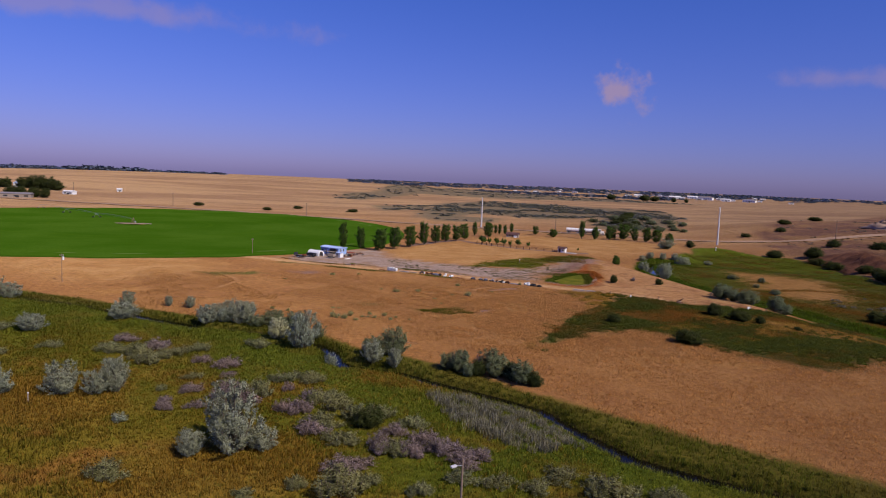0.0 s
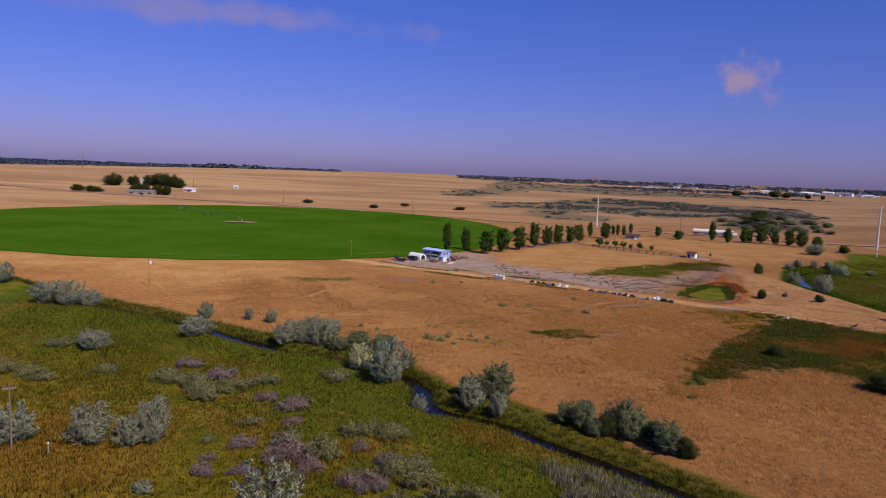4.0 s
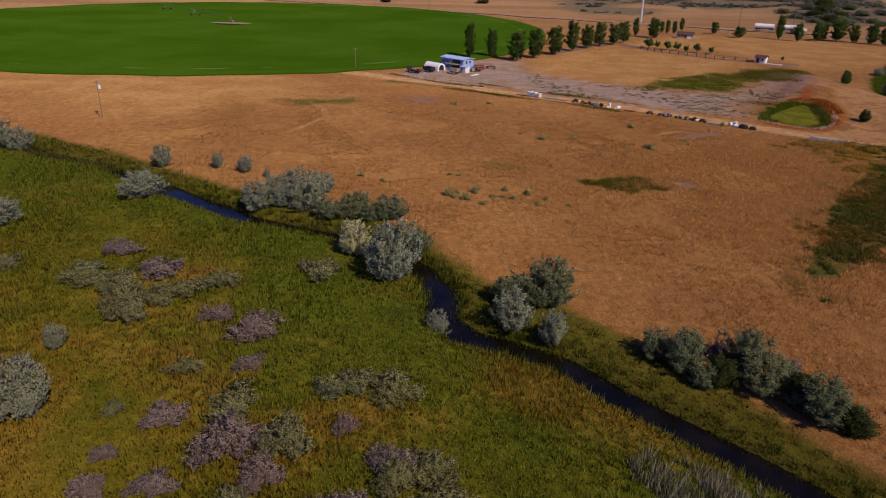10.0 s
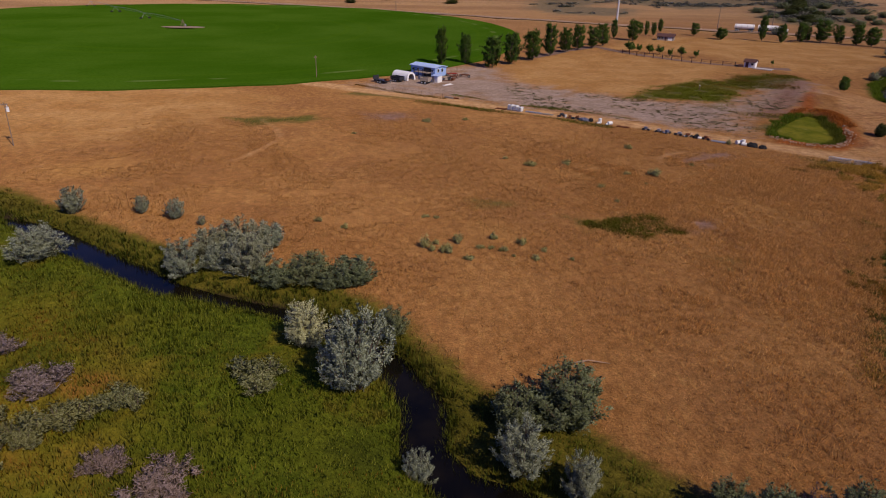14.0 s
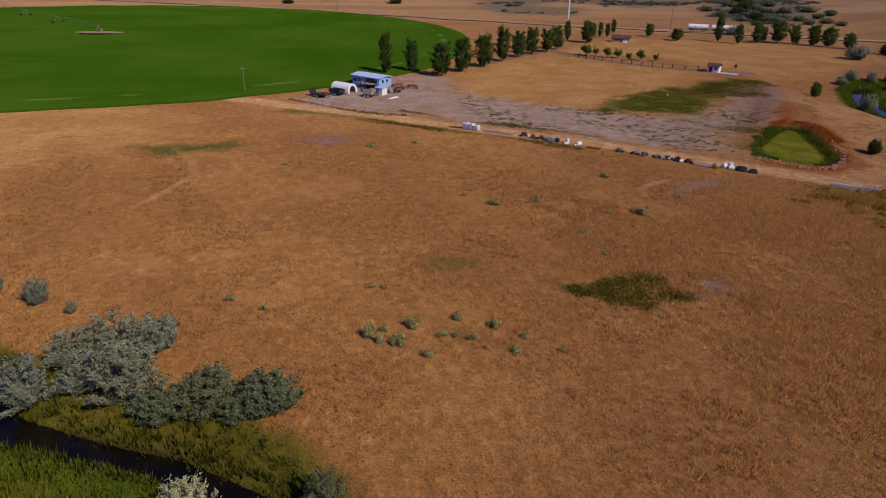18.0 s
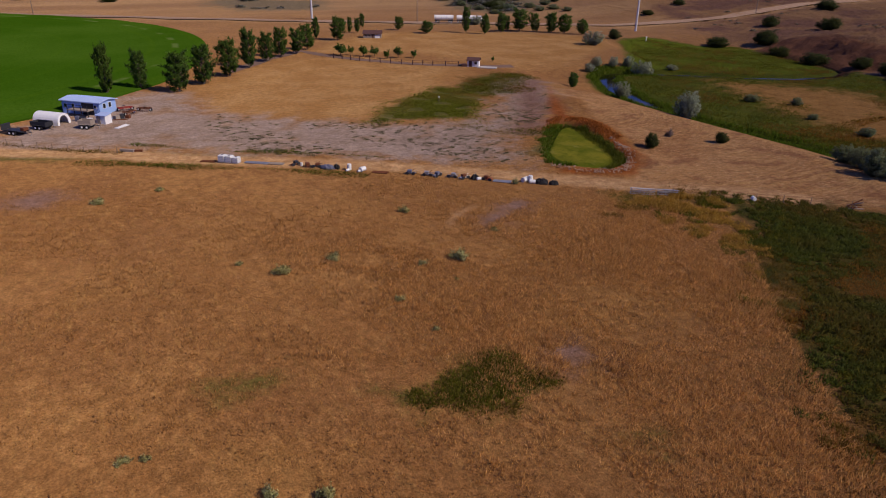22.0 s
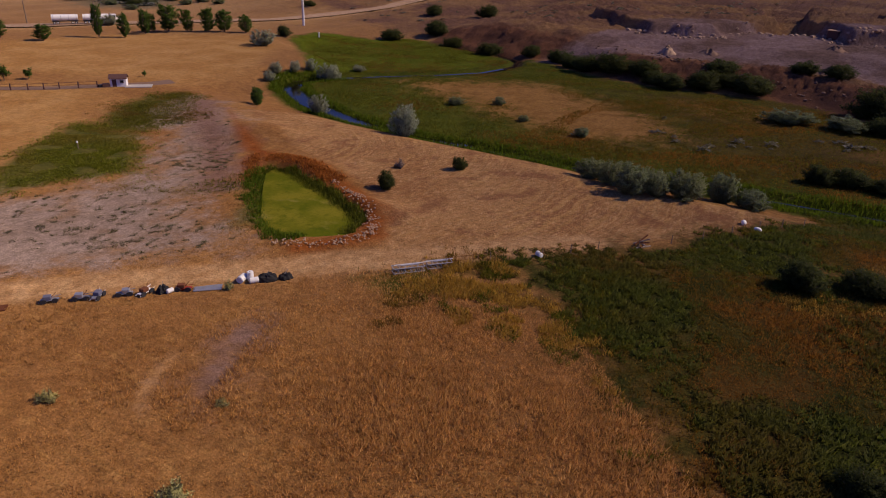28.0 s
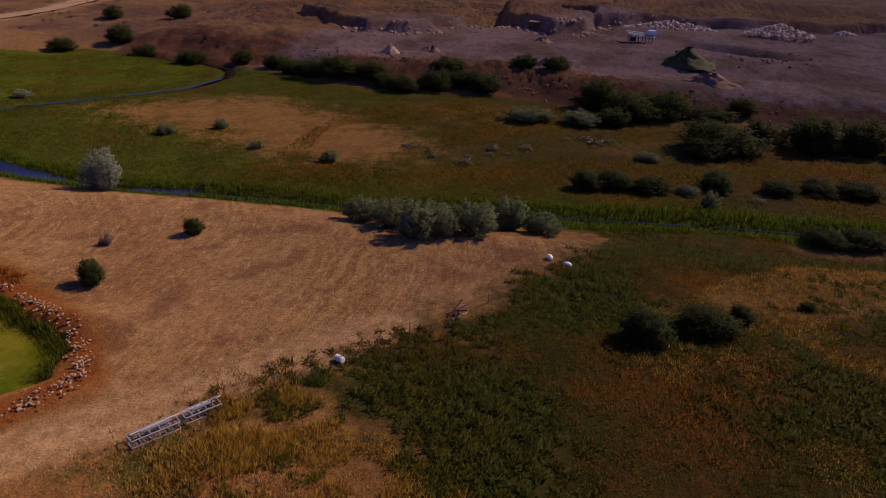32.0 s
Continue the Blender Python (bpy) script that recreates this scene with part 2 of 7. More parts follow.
    meadow = m.mix(m.span(m.math("ADD", m.math("MULTIPLY", m.attr("z_mead"), 0.012), big), 0.5, 0.95), two((0.048, 0.070, 0.005), (0.085, 0.108, 0.009)), two((0.105, 0.090, 0.008), (0.165, 0.122, 0.014)))
    meadow = m.mix(m.span(m.math("ADD", patch, m.span(m.attr("z_mead"), 8, 50, -0.02, 0.13)), 0.50, 0.60, 0, 0.6), meadow, (0.155, 0.115, 0.014))
    meadow = m.mix(m.span(m.math("ADD", patch, m.span(m.attr("z_mead"), 8, 50, -0.02, 0.10)), 0.58, 0.68, 0, 0.85), meadow, (0.20, 0.095, 0.022))
    meadow = m.mix(m.span(m.noise(0.13, 4), 0.54, 0.66, 0, 0.6), meadow, (0.042, 0.052, 0.006))
    c = zone(c, "z_mead", meadow, 0.8, 2.0)
    c = zone(c, "z_sere", m.mix(m.span(fine, 0.35, 0.65), (0.115, 0.080, 0.011), (0.185, 0.118, 0.019)), 4, 12)
    hollow = m.mix(m.span(m.noise(0.1, 5, 0.6), 0.4, 0.58), (0.030, 0.038, 0.007), (0.066, 0.056, 0.011))
    hollow = m.mix(m.span(patch, 0.54, 0.66, 0, 0.7), hollow, (0.12, 0.058, 0.014))
    hollow = m.mix(m.span(fine, 0.5, 0.7, 0, 0.5), hollow, (0.075, 0.050, 0.011))
    c = zone(c, "z_reed", hollow, 4, 16)
    c = zone(c, "z_dryb", two((0.25, 0.125, 0.034), (0.33, 0.175, 0.055)), 6, 24)
    c = zone(c, "z_green", two((0.07, 0.076, 0.014), (0.13, 0.108, 0.026)), 2.0, 7)
    c = zone(c, "z_lush", two((0.055, 0.070, 0.007), (0.095, 0.10, 0.012)), 1.2, 3.5)
    c = zone(c, "z_verge", two((0.075, 0.068, 0.009), (0.12, 0.098, 0.015)), 1.2, 3.5)
    c = zone(c, "z_gravel", m.mix(m.span(m.noise(0.12, 5), 0.54, 0.7, 0, 0.8), two((0.275, 0.198, 0.155), (0.35, 0.262, 0.215)), two((0.25, 0.145, 0.08), (0.32, 0.195, 0.115))), 5, 18)
    c = zone(c, "z_rust", two((0.24, 0.060, 0.012), (0.32, 0.105, 0.026)), 1.5, 4)
    c = zone(c, "z_road", m.mix(m.span(m.noise(0.6, 4), 0.35, 0.65), (0.35, 0.195, 0.088), (0.45, 0.275, 0.135)), 1.2, 2.0)
    # rust-brown bank soil, its tone darkened for the slope's shade
    c = zone(c, "z_bank", m.mix(m.span(m.noise(0.15, 5), 0.4, 0.62), (0.10, 0.045, 0.028), (0.17, 0.075, 0.04)), 3, 9)
    c = zone(c, "z_quarry", m.mix(m.span(m.noise(0.05, 5), 0.42, 0.62), two((0.235, 0.148, 0.128), (0.31, 0.208, 0.188)), two((0.15, 0.088, 0.066), (0.21, 0.13, 0.10))), 2, 8)
    c = zone(c, "z_pale", two((0.20, 0.112, 0.08), (0.25, 0.15, 0.115)), 2.5, 7)
    c = zone(c, "z_mud", (0.03, 0.022, 0.012), 0.3, 0.5)
    mottle = m.math("MULTIPLY", m.span(m.noise(0.9, 6, 0.78), 0.34, 0.66, 0.78, 1.18), m.span(m.noise(5.0, 4, 0.75), 0.34, 0.66, 0.74, 1.24))
    shade = m.n.new("ShaderNodeCombineColor")
    for socket in shade.inputs[:3]:
        m.l.new(mottle, socket)
    c = m.mix(1.0, c, shade.outputs[0], "MULTIPLY")
    m.bump(m.math("ADD", m.math("MULTIPLY", fine, 0.7), m.math("MULTIPLY", tuft, 0.5)), 0.9, 0.25)
    return m.color(c)


def leaf_material(name, tones, rough=0.7, stain=None, thin=0.3):
    m = Nodes(name, rough, 0.1, grainy=1.0)
    gain = 1.0 + 1.2 * thin
    tones = [tuple(v * gain for v in t) for t in tones]
    stain = stain and tuple(v * gain for v in stain)
    c = m.ramp(m.island(), [(n / max(1, len(tones) - 1), t) for n, t in enumerate(tones)])
    c = m.mix(m.span(m.noise(0.5, 3), 0.35, 0.7, 0.0, 0.35), c, tuple(v * 0.65 for v in tones[0]))
    c = m.mix(m.span(m.each(), 0.0, 1.0, 0.0, 0.4), c, tuple(v * k for v, k in zip(tones[len(tones) // 2], (1.1, 0.92, 0.75))))
    if stain:
        c = m.mix(m.span(m.noise(0.06, 4, 0.6), 0.46, 0.62, 0.0, 0.85), c, stain)
    if thin:
        glow = m.n.new("ShaderNodeBsdfTranslucent")
        m.l.new(c, glow.inputs["Color"])
        both = m.n.new("ShaderNodeMixShader")
        both.inputs[0].default_value = thin
        m.l.new(m.bsdf.outputs[0], both.inputs[1])
        m.l.new(glow.outputs[0], both.inputs[2])
        m.l.new(both.outputs[0], m.n["Material Output"].inputs["Surface"])
    return m.color(c)


def plain_material(name, tone, rough=0.7, metal=0.0, wear=0.35, scale=1.5, spec=0.22):
    """Paint, metal, wood or stone of one tone, with stains and grain."""
    m = Nodes(name, rough, spec, metal)
    c = m.mix(m.span(m.noise(scale, 5), 0.4, 0.75, 0.0, wear), tone, tuple(v * 0.55 for v in tone))
    c = m.mix(m.span(m.noise(scale * 9, 4, 0.7), 0.35, 0.7, 0.0, wear * 0.5), c, tuple(min(1, v * 1.25 + 0.01) for v in tone))
    m.bump(m.noise(scale * 6, 4), 0.15, 0.02)
    return m.color(c)


def water_material():
    m = Nodes("creek_water", 0.04, 0.13)
    m.bump(m.noise(2.2, 3, 0.5), 0.05, 0.03)
    return m.color(m.mix(m.span(m.noise(0.25, 3), 0.4, 0.65), (0.004, 0.0035, 0.003), (0.009, 0.007, 0.004)))


def algae_material():
    m = Nodes("pond_algae", 0.9, 0.04)
    c = m.mix(m.span(m.noise(0.16, 6, 0.6), 0.38, 0.62), (0.092, 0.105, 0.006), (0.165, 0.150, 0.014))
    c = m.mix(m.span(m.noise(0.5, 6, 0.7), 0.5, 0.66, 0, 0.7), c, (0.060, 0.082, 0.004))
    c = m.mix(m.span(m.noise(0.24, 5, 0.65, (1, 0.5, 1, 0.7)), 0.57, 0.68, 0, 0.65), c, (0.21, 0.185, 0.040))
    m.bump(m.noise(2.5, 4, 0.6), 0.3, 0.03)
    return m.color(m.mix(m.span(m.noise(3.0, 4, 0.7), 0.45, 0.7, 0, 0.4), c, (0.055, 0.07, 0.005)))


def crop_material():
    m = Nodes("green_crop", 1.0, 0.0, grainy=1.0)
    a = m.attr("ring")
    rings = m.n.new("ShaderNodeTexNoise")
    rings.noise_dimensions = "1D"
    rings.inputs["Scale"].default_value = 0.22
    rings.inputs["Detail"].default_value = 5
    m.l.new(a, rings.inputs["W"])
    c = m.mix(m.span(m.noise(0.02, 4), 0.35, 0.65), (0.029, 0.077, 0.004), (0.044, 0.098, 0.008))
    c = m.mix(m.span(rings.outputs[0], 0.52, 0.7, 0, 0.35), c, (0.045, 0.10, 0.005))
    c = m.mix(m.span(m.noise(1.2, 5, 0.7), 0.4, 0.7, 0, 0.4), c, (0.014, 0.046, 0.001))
    streak = m.math("MULTIPLY", m.span(m.math("ABSOLUTE", m.math("SUBTRACT", a, 118)), 0.4, 1.3, 1.0, 0.0), m.span(m.noise(0.06, 3), 0.5, 0.6))
    c = m.mix(m.math("MULTIPLY", streak, 0.35), c, (0.16, 0.20, 0.07))
    m.bump(m.noise(1.5, 4), 0.8, 0.3)
    return m.color(c)


GROUND = ground_material()
WATER = water_material()
ALGAE = algae_material()
CROP = crop_material()
L_SILVER = leaf_material("silver_leaves", [(0.115, 0.131, 0.092), (0.208, 0.236, 0.174), (0.340, 0.374, 0.292)], thin=0.45)
L_PALE = leaf_material("pale_leaves", [(0.219, 0.220, 0.127), (0.360, 0.378, 0.238), (0.454, 0.484, 0.333)], thin=0.45)
L_SAGE = leaf_material("sage_leaves", [(0.095, 0.102, 0.038), (0.170, 0.178, 0.082), (0.285, 0.290, 0.160)], thin=0.45)
L_WILLOW = leaf_material("willow_leaves", [(0.062, 0.080, 0.040), (0.126, 0.154, 0.086), (0.220, 0.255, 0.158)], thin=0.45)
L_LILAC = leaf_material("lilac_twigs", [(0.120, 0.094, 0.078), (0.212, 0.166, 0.158), (0.320, 0.255, 0.268)], thin=0.45)
L_POPLAR = leaf_material("poplar_leaves", [(0.025, 0.049, 0.009), (0.048, 0.088, 0.015), (0.085, 0.133, 0.028)], thin=0.45)
L_DARK = leaf_material("dark_leaves", [(0.018, 0.027, 0.008), (0.038, 0.050, 0.014), (0.070, 0.080, 0.026)], thin=0.45)
L_GRASS = leaf_material("meadow_blades", [(0.058, 0.078, 0.006), (0.108, 0.130, 0.012), (0.205, 0.215, 0.032)], stain=(0.150, 0.118, 0.018), thin=0.5)
L_AMBER = leaf_material("golden_meadow_blades", [(0.066, 0.060, 0.005), (0.116, 0.096, 0.009), (0.190, 0.142, 0.020)], stain=(0.175, 0.080, 0.015), thin=0.5)
L_DRY = leaf_material("dry_blades", [(0.268, 0.130, 0.044), (0.325, 0.168, 0.060), (0.395, 0.226, 0.086)], thin=0.5)
L_REED = leaf_material("reed_blades", [(0.030, 0.046, 0.008), (0.056, 0.074, 0.013), (0.105, 0.112, 0.024)], stain=(0.075, 0.060, 0.012), thin=0.5)
L_LUSH = leaf_material("bank_blades", [(0.039, 0.055, 0.006), (0.070, 0.087, 0.010), (0.132, 0.129, 0.024)], thin=0.5)
L_GRAYREED = leaf_material("gray_forb_blades", [(0.116, 0.105, 0.061), (0.190, 0.181, 0.123), (0.272, 0.265, 0.197)], thin=0.5)
L_SERE = leaf_material("withered_blades", [(0.125, 0.075, 0.009), (0.195, 0.115, 0.016), (0.285, 0.180, 0.034)], thin=0.5)
L_GOLDREED = leaf_material("gold_reed_blades", [(0.175, 0.100, 0.016), (0.300, 0.185, 0.036), (0.420, 0.280, 0.072)], thin=0.5)
L_VERGE = leaf_material("verge_blades", [(0.040, 0.056, 0.006), (0.074, 0.092, 0.010), (0.135, 0.140, 0.022)], stain=(0.092, 0.070, 0.013), thin=0.5)
L_POND = leaf_material("pond_reed_blades", [(0.034, 0.064, 0.005), (0.062, 0.104, 0.008), (0.112, 0.158, 0.018)], thin=0.5)
L_STRAW = leaf_material("straw_blades", [(0.300, 0.145, 0.048), (0.405, 0.215, 0.078), (0.510, 0.305, 0.125)], thin=0.5)
BARK = plain_material("gray_bark", (0.13, 0.10, 0.075), 0.9, scale=4)
M_BLUE = plain_material("pale_blue_steel_siding", (0.30, 0.45, 0.78), 0.5, wear=0.15)
M_BLUEROOF = plain_material("blue_gray_metal_roof", (0.42, 0.53, 0.78), 0.4, wear=0.15)
M_WHITE = plain_material("white_paint", (0.80, 0.79, 0.78), 0.6, wear=0.15)
M_FABRIC = plain_material("white_tarp_fabric", (0.82, 0.82, 0.82), 0.65, wear=0.1)
M_DARKSTEEL = plain_material("dark_painted_steel", (0.035, 0.036, 0.042), 0.5)
M_STEEL = plain_material("galvanised_steel", (0.42, 0.42, 0.44), 0.45, 0.6)
M_GRAYSTEEL = plain_material("weathered_galvanised_steel", (0.30, 0.29, 0.31), 0.6, 0.2)
M_POLE = plain_material("weathered_wood_pole", (0.22, 0.16, 0.12), 0.85, scale=3)
M_STEELPOLE = plain_material("pale_steel_pole", (0.60, 0.58, 0.58), 0.5, 0.1)
M_BLACK = plain_material("black_rubber", (0.016, 0.016, 0.018), 0.8)
M_RUSTY = plain_material("rusty_iron", (0.16, 0.055, 0.025), 0.85)
M_RED = plain_material("red_machine_paint", (0.30, 0.035, 0.025), 0.6)
M_WOOD = plain_material("gray_boards", (0.32, 0.26, 0.21), 0.85, scale=3)
M_CONC = plain_material("concrete", (0.42, 0.38, 0.35), 0.9)
M_STONE = plain_material("pale_rubble", (0.36, 0.25, 0.18), 0.95, scale=2, spec=0.05)
M_PALESTONE = plain_material("pale_quarry_rock", (0.50, 0.41, 0.36), 0.95, scale=2, spec=0.05)
M_WALLSTONE = plain_material("tan_wall_stone", (0.38, 0.255, 0.175), 0.95, scale=2, spec=0.05)
M_DARKROOF = plain_material("brown_shingle_roof", (0.10, 0.05, 0.045), 0.85)
M_GRAYROOF = plain_material("gray_shingle_roof", (0.22, 0.20, 0.21), 0.85)
M_ASPHALT = plain_material("worn_asphalt", (0.36, 0.23, 0.155), 1.0, spec=0.0)
M_LINE = plain_material("road_line_paint", (0.55, 0.45, 0.30), 0.8)
M_GLASS = Nodes("dark_window_glass", 0.12, 0.6).color((0.02, 0.025, 0.03))
M_TANK = plain_material("white_plastic", (0.72, 0.72, 0.70), 0.5, wear=0.2)
M_BLUETARP = plain_material("blue_gray_tarp", (0.13, 0.135, 0.19), 0.7)
M_SPOIL = plain_material("gray_spoil", (0.20, 0.13, 0.10), 1.0, scale=0.6, spec=0.0)
M_SPOILGREEN = plain_material("weedy_spoil", (0.055, 0.062, 0.028), 0.95, scale=0.8)

# ---- plan ----
CREEK = [(-150, 138), (-120, 131), (-95, 120), (-80, 108), (-66, 94), (-57, 88), (-47, 84), (-39, 79), (-32, 73.5), (-25, 68.5), (-22, 66), (-16, 63.5), (-11, 61.5), (-6, 58), (-2, 54), (0.6, 49), (0.6, 44), (2.5, 41), (6, 39.5), (10, 37), (13, 33.5), (16, 30.5), (20, 26.5), (25, 21), (27, 14), (30, 6), (35, 1), (44, -6), (60, -25), (70, -60)]
CREEK_HALF = 0.68
BROOK = [(122, -40), (121, 20), (120, 50), (118, 70), (116, 85), (113, 100), (111.5, 112), (111.5, 122), (110.5, 132), (108.5, 142), (109.5, 152), (112, 163), (116.5, 176), (123, 188), (130, 194), (140, 191), (150, 184.5), (161, 176), (173, 169.5), (188, 168), (197, 172), (203, 184), (206, 205)]
BROOK_HALF = 1.0
POND = [(77, 142), (77.4, 139), (75.6, 133.4), (74, 128.2), (72, 124.2), (69.8, 121.3), (67.4, 120.6), (65.2, 122.4), (63.4, 124.8), (63.6, 127), (65.2, 129.9), (67.4, 132.6), (71.4, 137.4), (75.4, 141.6)]
PIVOT, PIVOT_R = (-89.0, 284.0), 127.0
HIGHWAY = [(-900, 760), (-600, 640), (-400, 550), (-213, 470), (-130, 442), (-57, 412), (37, 358), (90, 327), (142, 303), (197, 276), (250, 264), (330, 262), (450, 278), (700, 300)]


def smooth(v):
    v = np.clip(v, 0, 1)
    return v * v * (3 - 2 * v)


def line_dist(x, y, pts):
    """Distance to an open line."""
    best = np.full(np.shape(x), 1e9)
    for (ax, ay), (bx, by) in zip(pts, pts[1:]):
        dx, dy = bx - ax, by - ay
        k = np.clip(((x - ax) * dx + (y - ay) * dy) / (dx * dx + dy * dy), 0, 1)
        best = np.minimum(best, np.hypot(x - ax - k * dx, y - ay - k * dy))
    return best


def area_dist(x, y, pts):
    """Signed distance to a closed outline: positive inside."""
    inside = np.zeros(np.shape(x), bool)
    for (ax, ay), (bx, by) in zip(pts, pts[1:] + pts[:1]):
        if ay != by:
            inside ^= ((ay > y) != (by > y)) & (x < (bx - ax) * (y - ay) / (by - ay) + ax)
    d = line_dist(x, y, pts + pts[:1])
    return np.where(inside, d, -d)


def wave(x, y, scale, seed=0.0):
    """Cheap rolling noise, about -1 to 1."""
    s = 0
    for n, (a, b) in enumerate(((1.0, 0.35), (-0.6, 1.1), (0.45, -1.4), (1.7, 0.9), (-1.2, -1.9))):
        s = s + np.sin((x * a + y * b) / scale + seed + 1.7 * n) / (1 + 0.5 * n)
    return s / 2.2


SHELVES = [([(241, 156), (235, 146), (234, 135), (241, 129), (252, 127), (262, 124), (276, 118), (310, 130), (300, 165), (262, 178)], 3.0), ([(277, 110), (263, 103), (252, 93), (257, 85), (268, 82), (290, 84), (304, 100), (300, 114)], 4.0), ([(290, 79), (296, 66), (300, 54), (298, 42), (298, 31), (304, 6), (318, -30), (400, -40), (400, 90), (320, 92)], 3.6)]


def pit_foot(y):
    """Where the bank of the gravel pit meets the valley floor."""
    return 181 + 7 * smooth((y - 84) / 12) + 13 * smooth((y - 140) / 25) + 5 * smooth((y - 178) / 20)


def height(x, y):
    """The lie of the land, in metres."""
    x, y = np.asarray(x, float), np.asarray(y, float)
    z = -1.0 * np.exp(-((x - 5) ** 2 + (y - 190) ** 2) / 7200)
    low = smooth((x - 98) / 14) * smooth((206 + 36 * smooth((x - 145) / 22) - y) / 16) * smooth((228 - x) / 20)
    z = z - 2.4 * low
    # bench with the gravel pit
    foot = pit_foot(y)
    bench = smooth((x - foot) / 15) * smooth((222 - y) / 34)
    z = z + 4.2 * bench + 1.6 * bench * smooth((x - 196) / 120)
    along = (x - 243) * 0.62 + (y - 42) * 0.78
    across = (x - 243) * 0.78 - (y - 42) * 0.62
    pit = np.exp(-((along / 17) ** 2 + (across / 6.5) ** 2) ** 2)
    z = z - 3.4 * pit * bench
    for outline, rise in SHELVES:
        near = area_dist(x, y, outline) + 2.6 * wave(x, y, 6.3, 2.0) + 1.2 * wave(x + 4 * np.sin(y / 7), y, 2.6, 5.0)
        z = z + rise * smooth((near + 1.0) / 2.2) * (1 - 0.7 * smooth((near - 12) / 30))
    z = z + 1.6 * bench * smooth((x - 208) / 60) * wave(x, y, 7.5, 1.0) * smooth((x - 252) / 20)
    z = z + 0.9 * np.clip(wave(x, y, 3.2, 2.0), 0, 1) * smooth((x - foot - 8) / 6) * smooth((foot + 28 - x) / 6) * smooth((190 - y) / 30)
    # side hill towards the highway
    hill = smooth((x - 190) / 160) * smooth((y - 150) / 90) * smooth((520 - y) / 200)
    z = z + 9 * hill + 1.2 * hill * wave(x, y, 18)
    far = smooth((np.hypot(x, y) - 330) / 500)
    z = z + far * (20 * np.exp(-((x + 150) / 520) ** 2 - ((y - 1050) / 420) ** 2) + 9 * np.exp(-((x + 900) / 500) ** 2 - ((y - 900) / 400) ** 2))
    z = z + far * (16 * np.exp(-((x - 950) / 420) ** 2 - ((y - 420) / 420) ** 2) + 10 * smooth((x - 500) / 700) * smooth((900 - y) / 500))
    z = z + smooth((np.hypot(x, y) - 1500) / 2500) * 10
    # knolls and unevenness
    z = z + 1.2 * np.exp(-((x - 88) / 4.5) ** 2 - ((y - 157) / 9) ** 2) + 1.1 * np.exp(-((x - 80.5) / 2.2) ** 2 - ((y - 141) / 7) ** 2)
    z = z + 0.9 * np.exp(-((x - 74.5) / 1.8) ** 2 - ((y - 122) / 5) ** 2)
    z = z + 0.16 * wave(x, y, 5.5) * smooth((np.hypot(x - 10, y - 80) + 60) / 60)
    # water courses
    d = line_dist(x, y, CREEK) + 1.7 * smooth((-38 - x) / 12) + 0.3 * smooth((x - 8) / 10)
    d = d + 0.6 * np.exp(-((x + 15) / 7) ** 2 - ((y - 63) / 7) ** 2) - 0.2 * np.exp(-((x + 30) / 6) ** 2 - ((y - 72) / 7) ** 2)
    z = z - 1.35 * smooth((CREEK_HALF + 1.9 - d) / 2.2)
    d = line_dist(x, y, BROOK)
    z = z - 1.2 * smooth((BROOK_HALF + 2.4 - d) / 3.0)
    p = area_dist(x, y, POND)
    z = z - 0.9 * smooth((p + 2.2) / 2.6)
    return z


def ground_z(x, y):
    return float(height(x, y))


def grow(start, end, first, rate):
    out, s = [start], first
    while out[-1] < end:
        out.append(out[-1] + s)
        s *= rate
    return out[1:]


GX = np.array(sorted([-v for v in grow(75, 4100, 2.0, 1.075)]) + list(np.arange(-75, 126, 0.75)) + list(np.arange(126, 180, 2.0)) + list(np.arange(180, 330, 1.1)) + grow(328, 4100, 3, 1.10))
GY = np.array(sorted([-v for v in grow(30, 1500, 1.6, 1.16)]) + list(np.arange(-30, 148, 0.75)) + list(np.arange(148, 236, 1.3)) + list(np.arange(236, 420, 3)) + grow(418, 4150, 4, 1.07))

MEADOW = [*CREEK, (70, -300), (-400, -300), (-400, 160), (-170, 145)]
BANK = [*[p for p in CREEK if -70 < p[0] < 80], (73.5, -60), (64, -26), (55, -8), (50, -1.5), (45, 4), (38, 11.5), (33, 17.5), (27, 25), (24, 29), (21, 34), (15, 41), (12, 45), (8, 48), (4.5, 50.5), (1, 56), (-4, 63.5), (-14, 70), (-24, 74), (-28, 77), (-35, 82), (-43, 88), (-50, 92), (-58, 96), (-66, 101)]
GOLD_WEEDS = [(59.5, 107), (59.5, 99), (59, 91), (56.5, 86), (60.5, 88.5), (66.5, 95), (69.5, 103), (66.5, 108)]
REEDS = [(66, 107.5), (69, 103), (66.5, 95.5), (60.5, 89.5), (55.5, 84.6), (51, 79.4), (46.5, 73), (42, 66), (37, 58), (33, 51), (38, 52), (47, 60), (57, 62), (64, 56), (68, 44), (75, 34), (92, 40), (108, 40), (115, 60), (113, 80), (104, 81), (96, 85.5), (83, 93.5), (74, 101.5), (68.5, 107)]
WET = [(113, 60), (112, 100), (110, 120), (109, 140), (112, 160), (124, 190), (140, 199), (158, 222), (172, 240), (184, 241), (196, 231), (207, 221), (209, 205), (205, 188), (196, 174), (198, 162), (189, 149), (188, 138), (184, 124), (187, 116), (189, 104), (186, 88), (176, 78), (172, 50), (172, 0), (118, 0)]
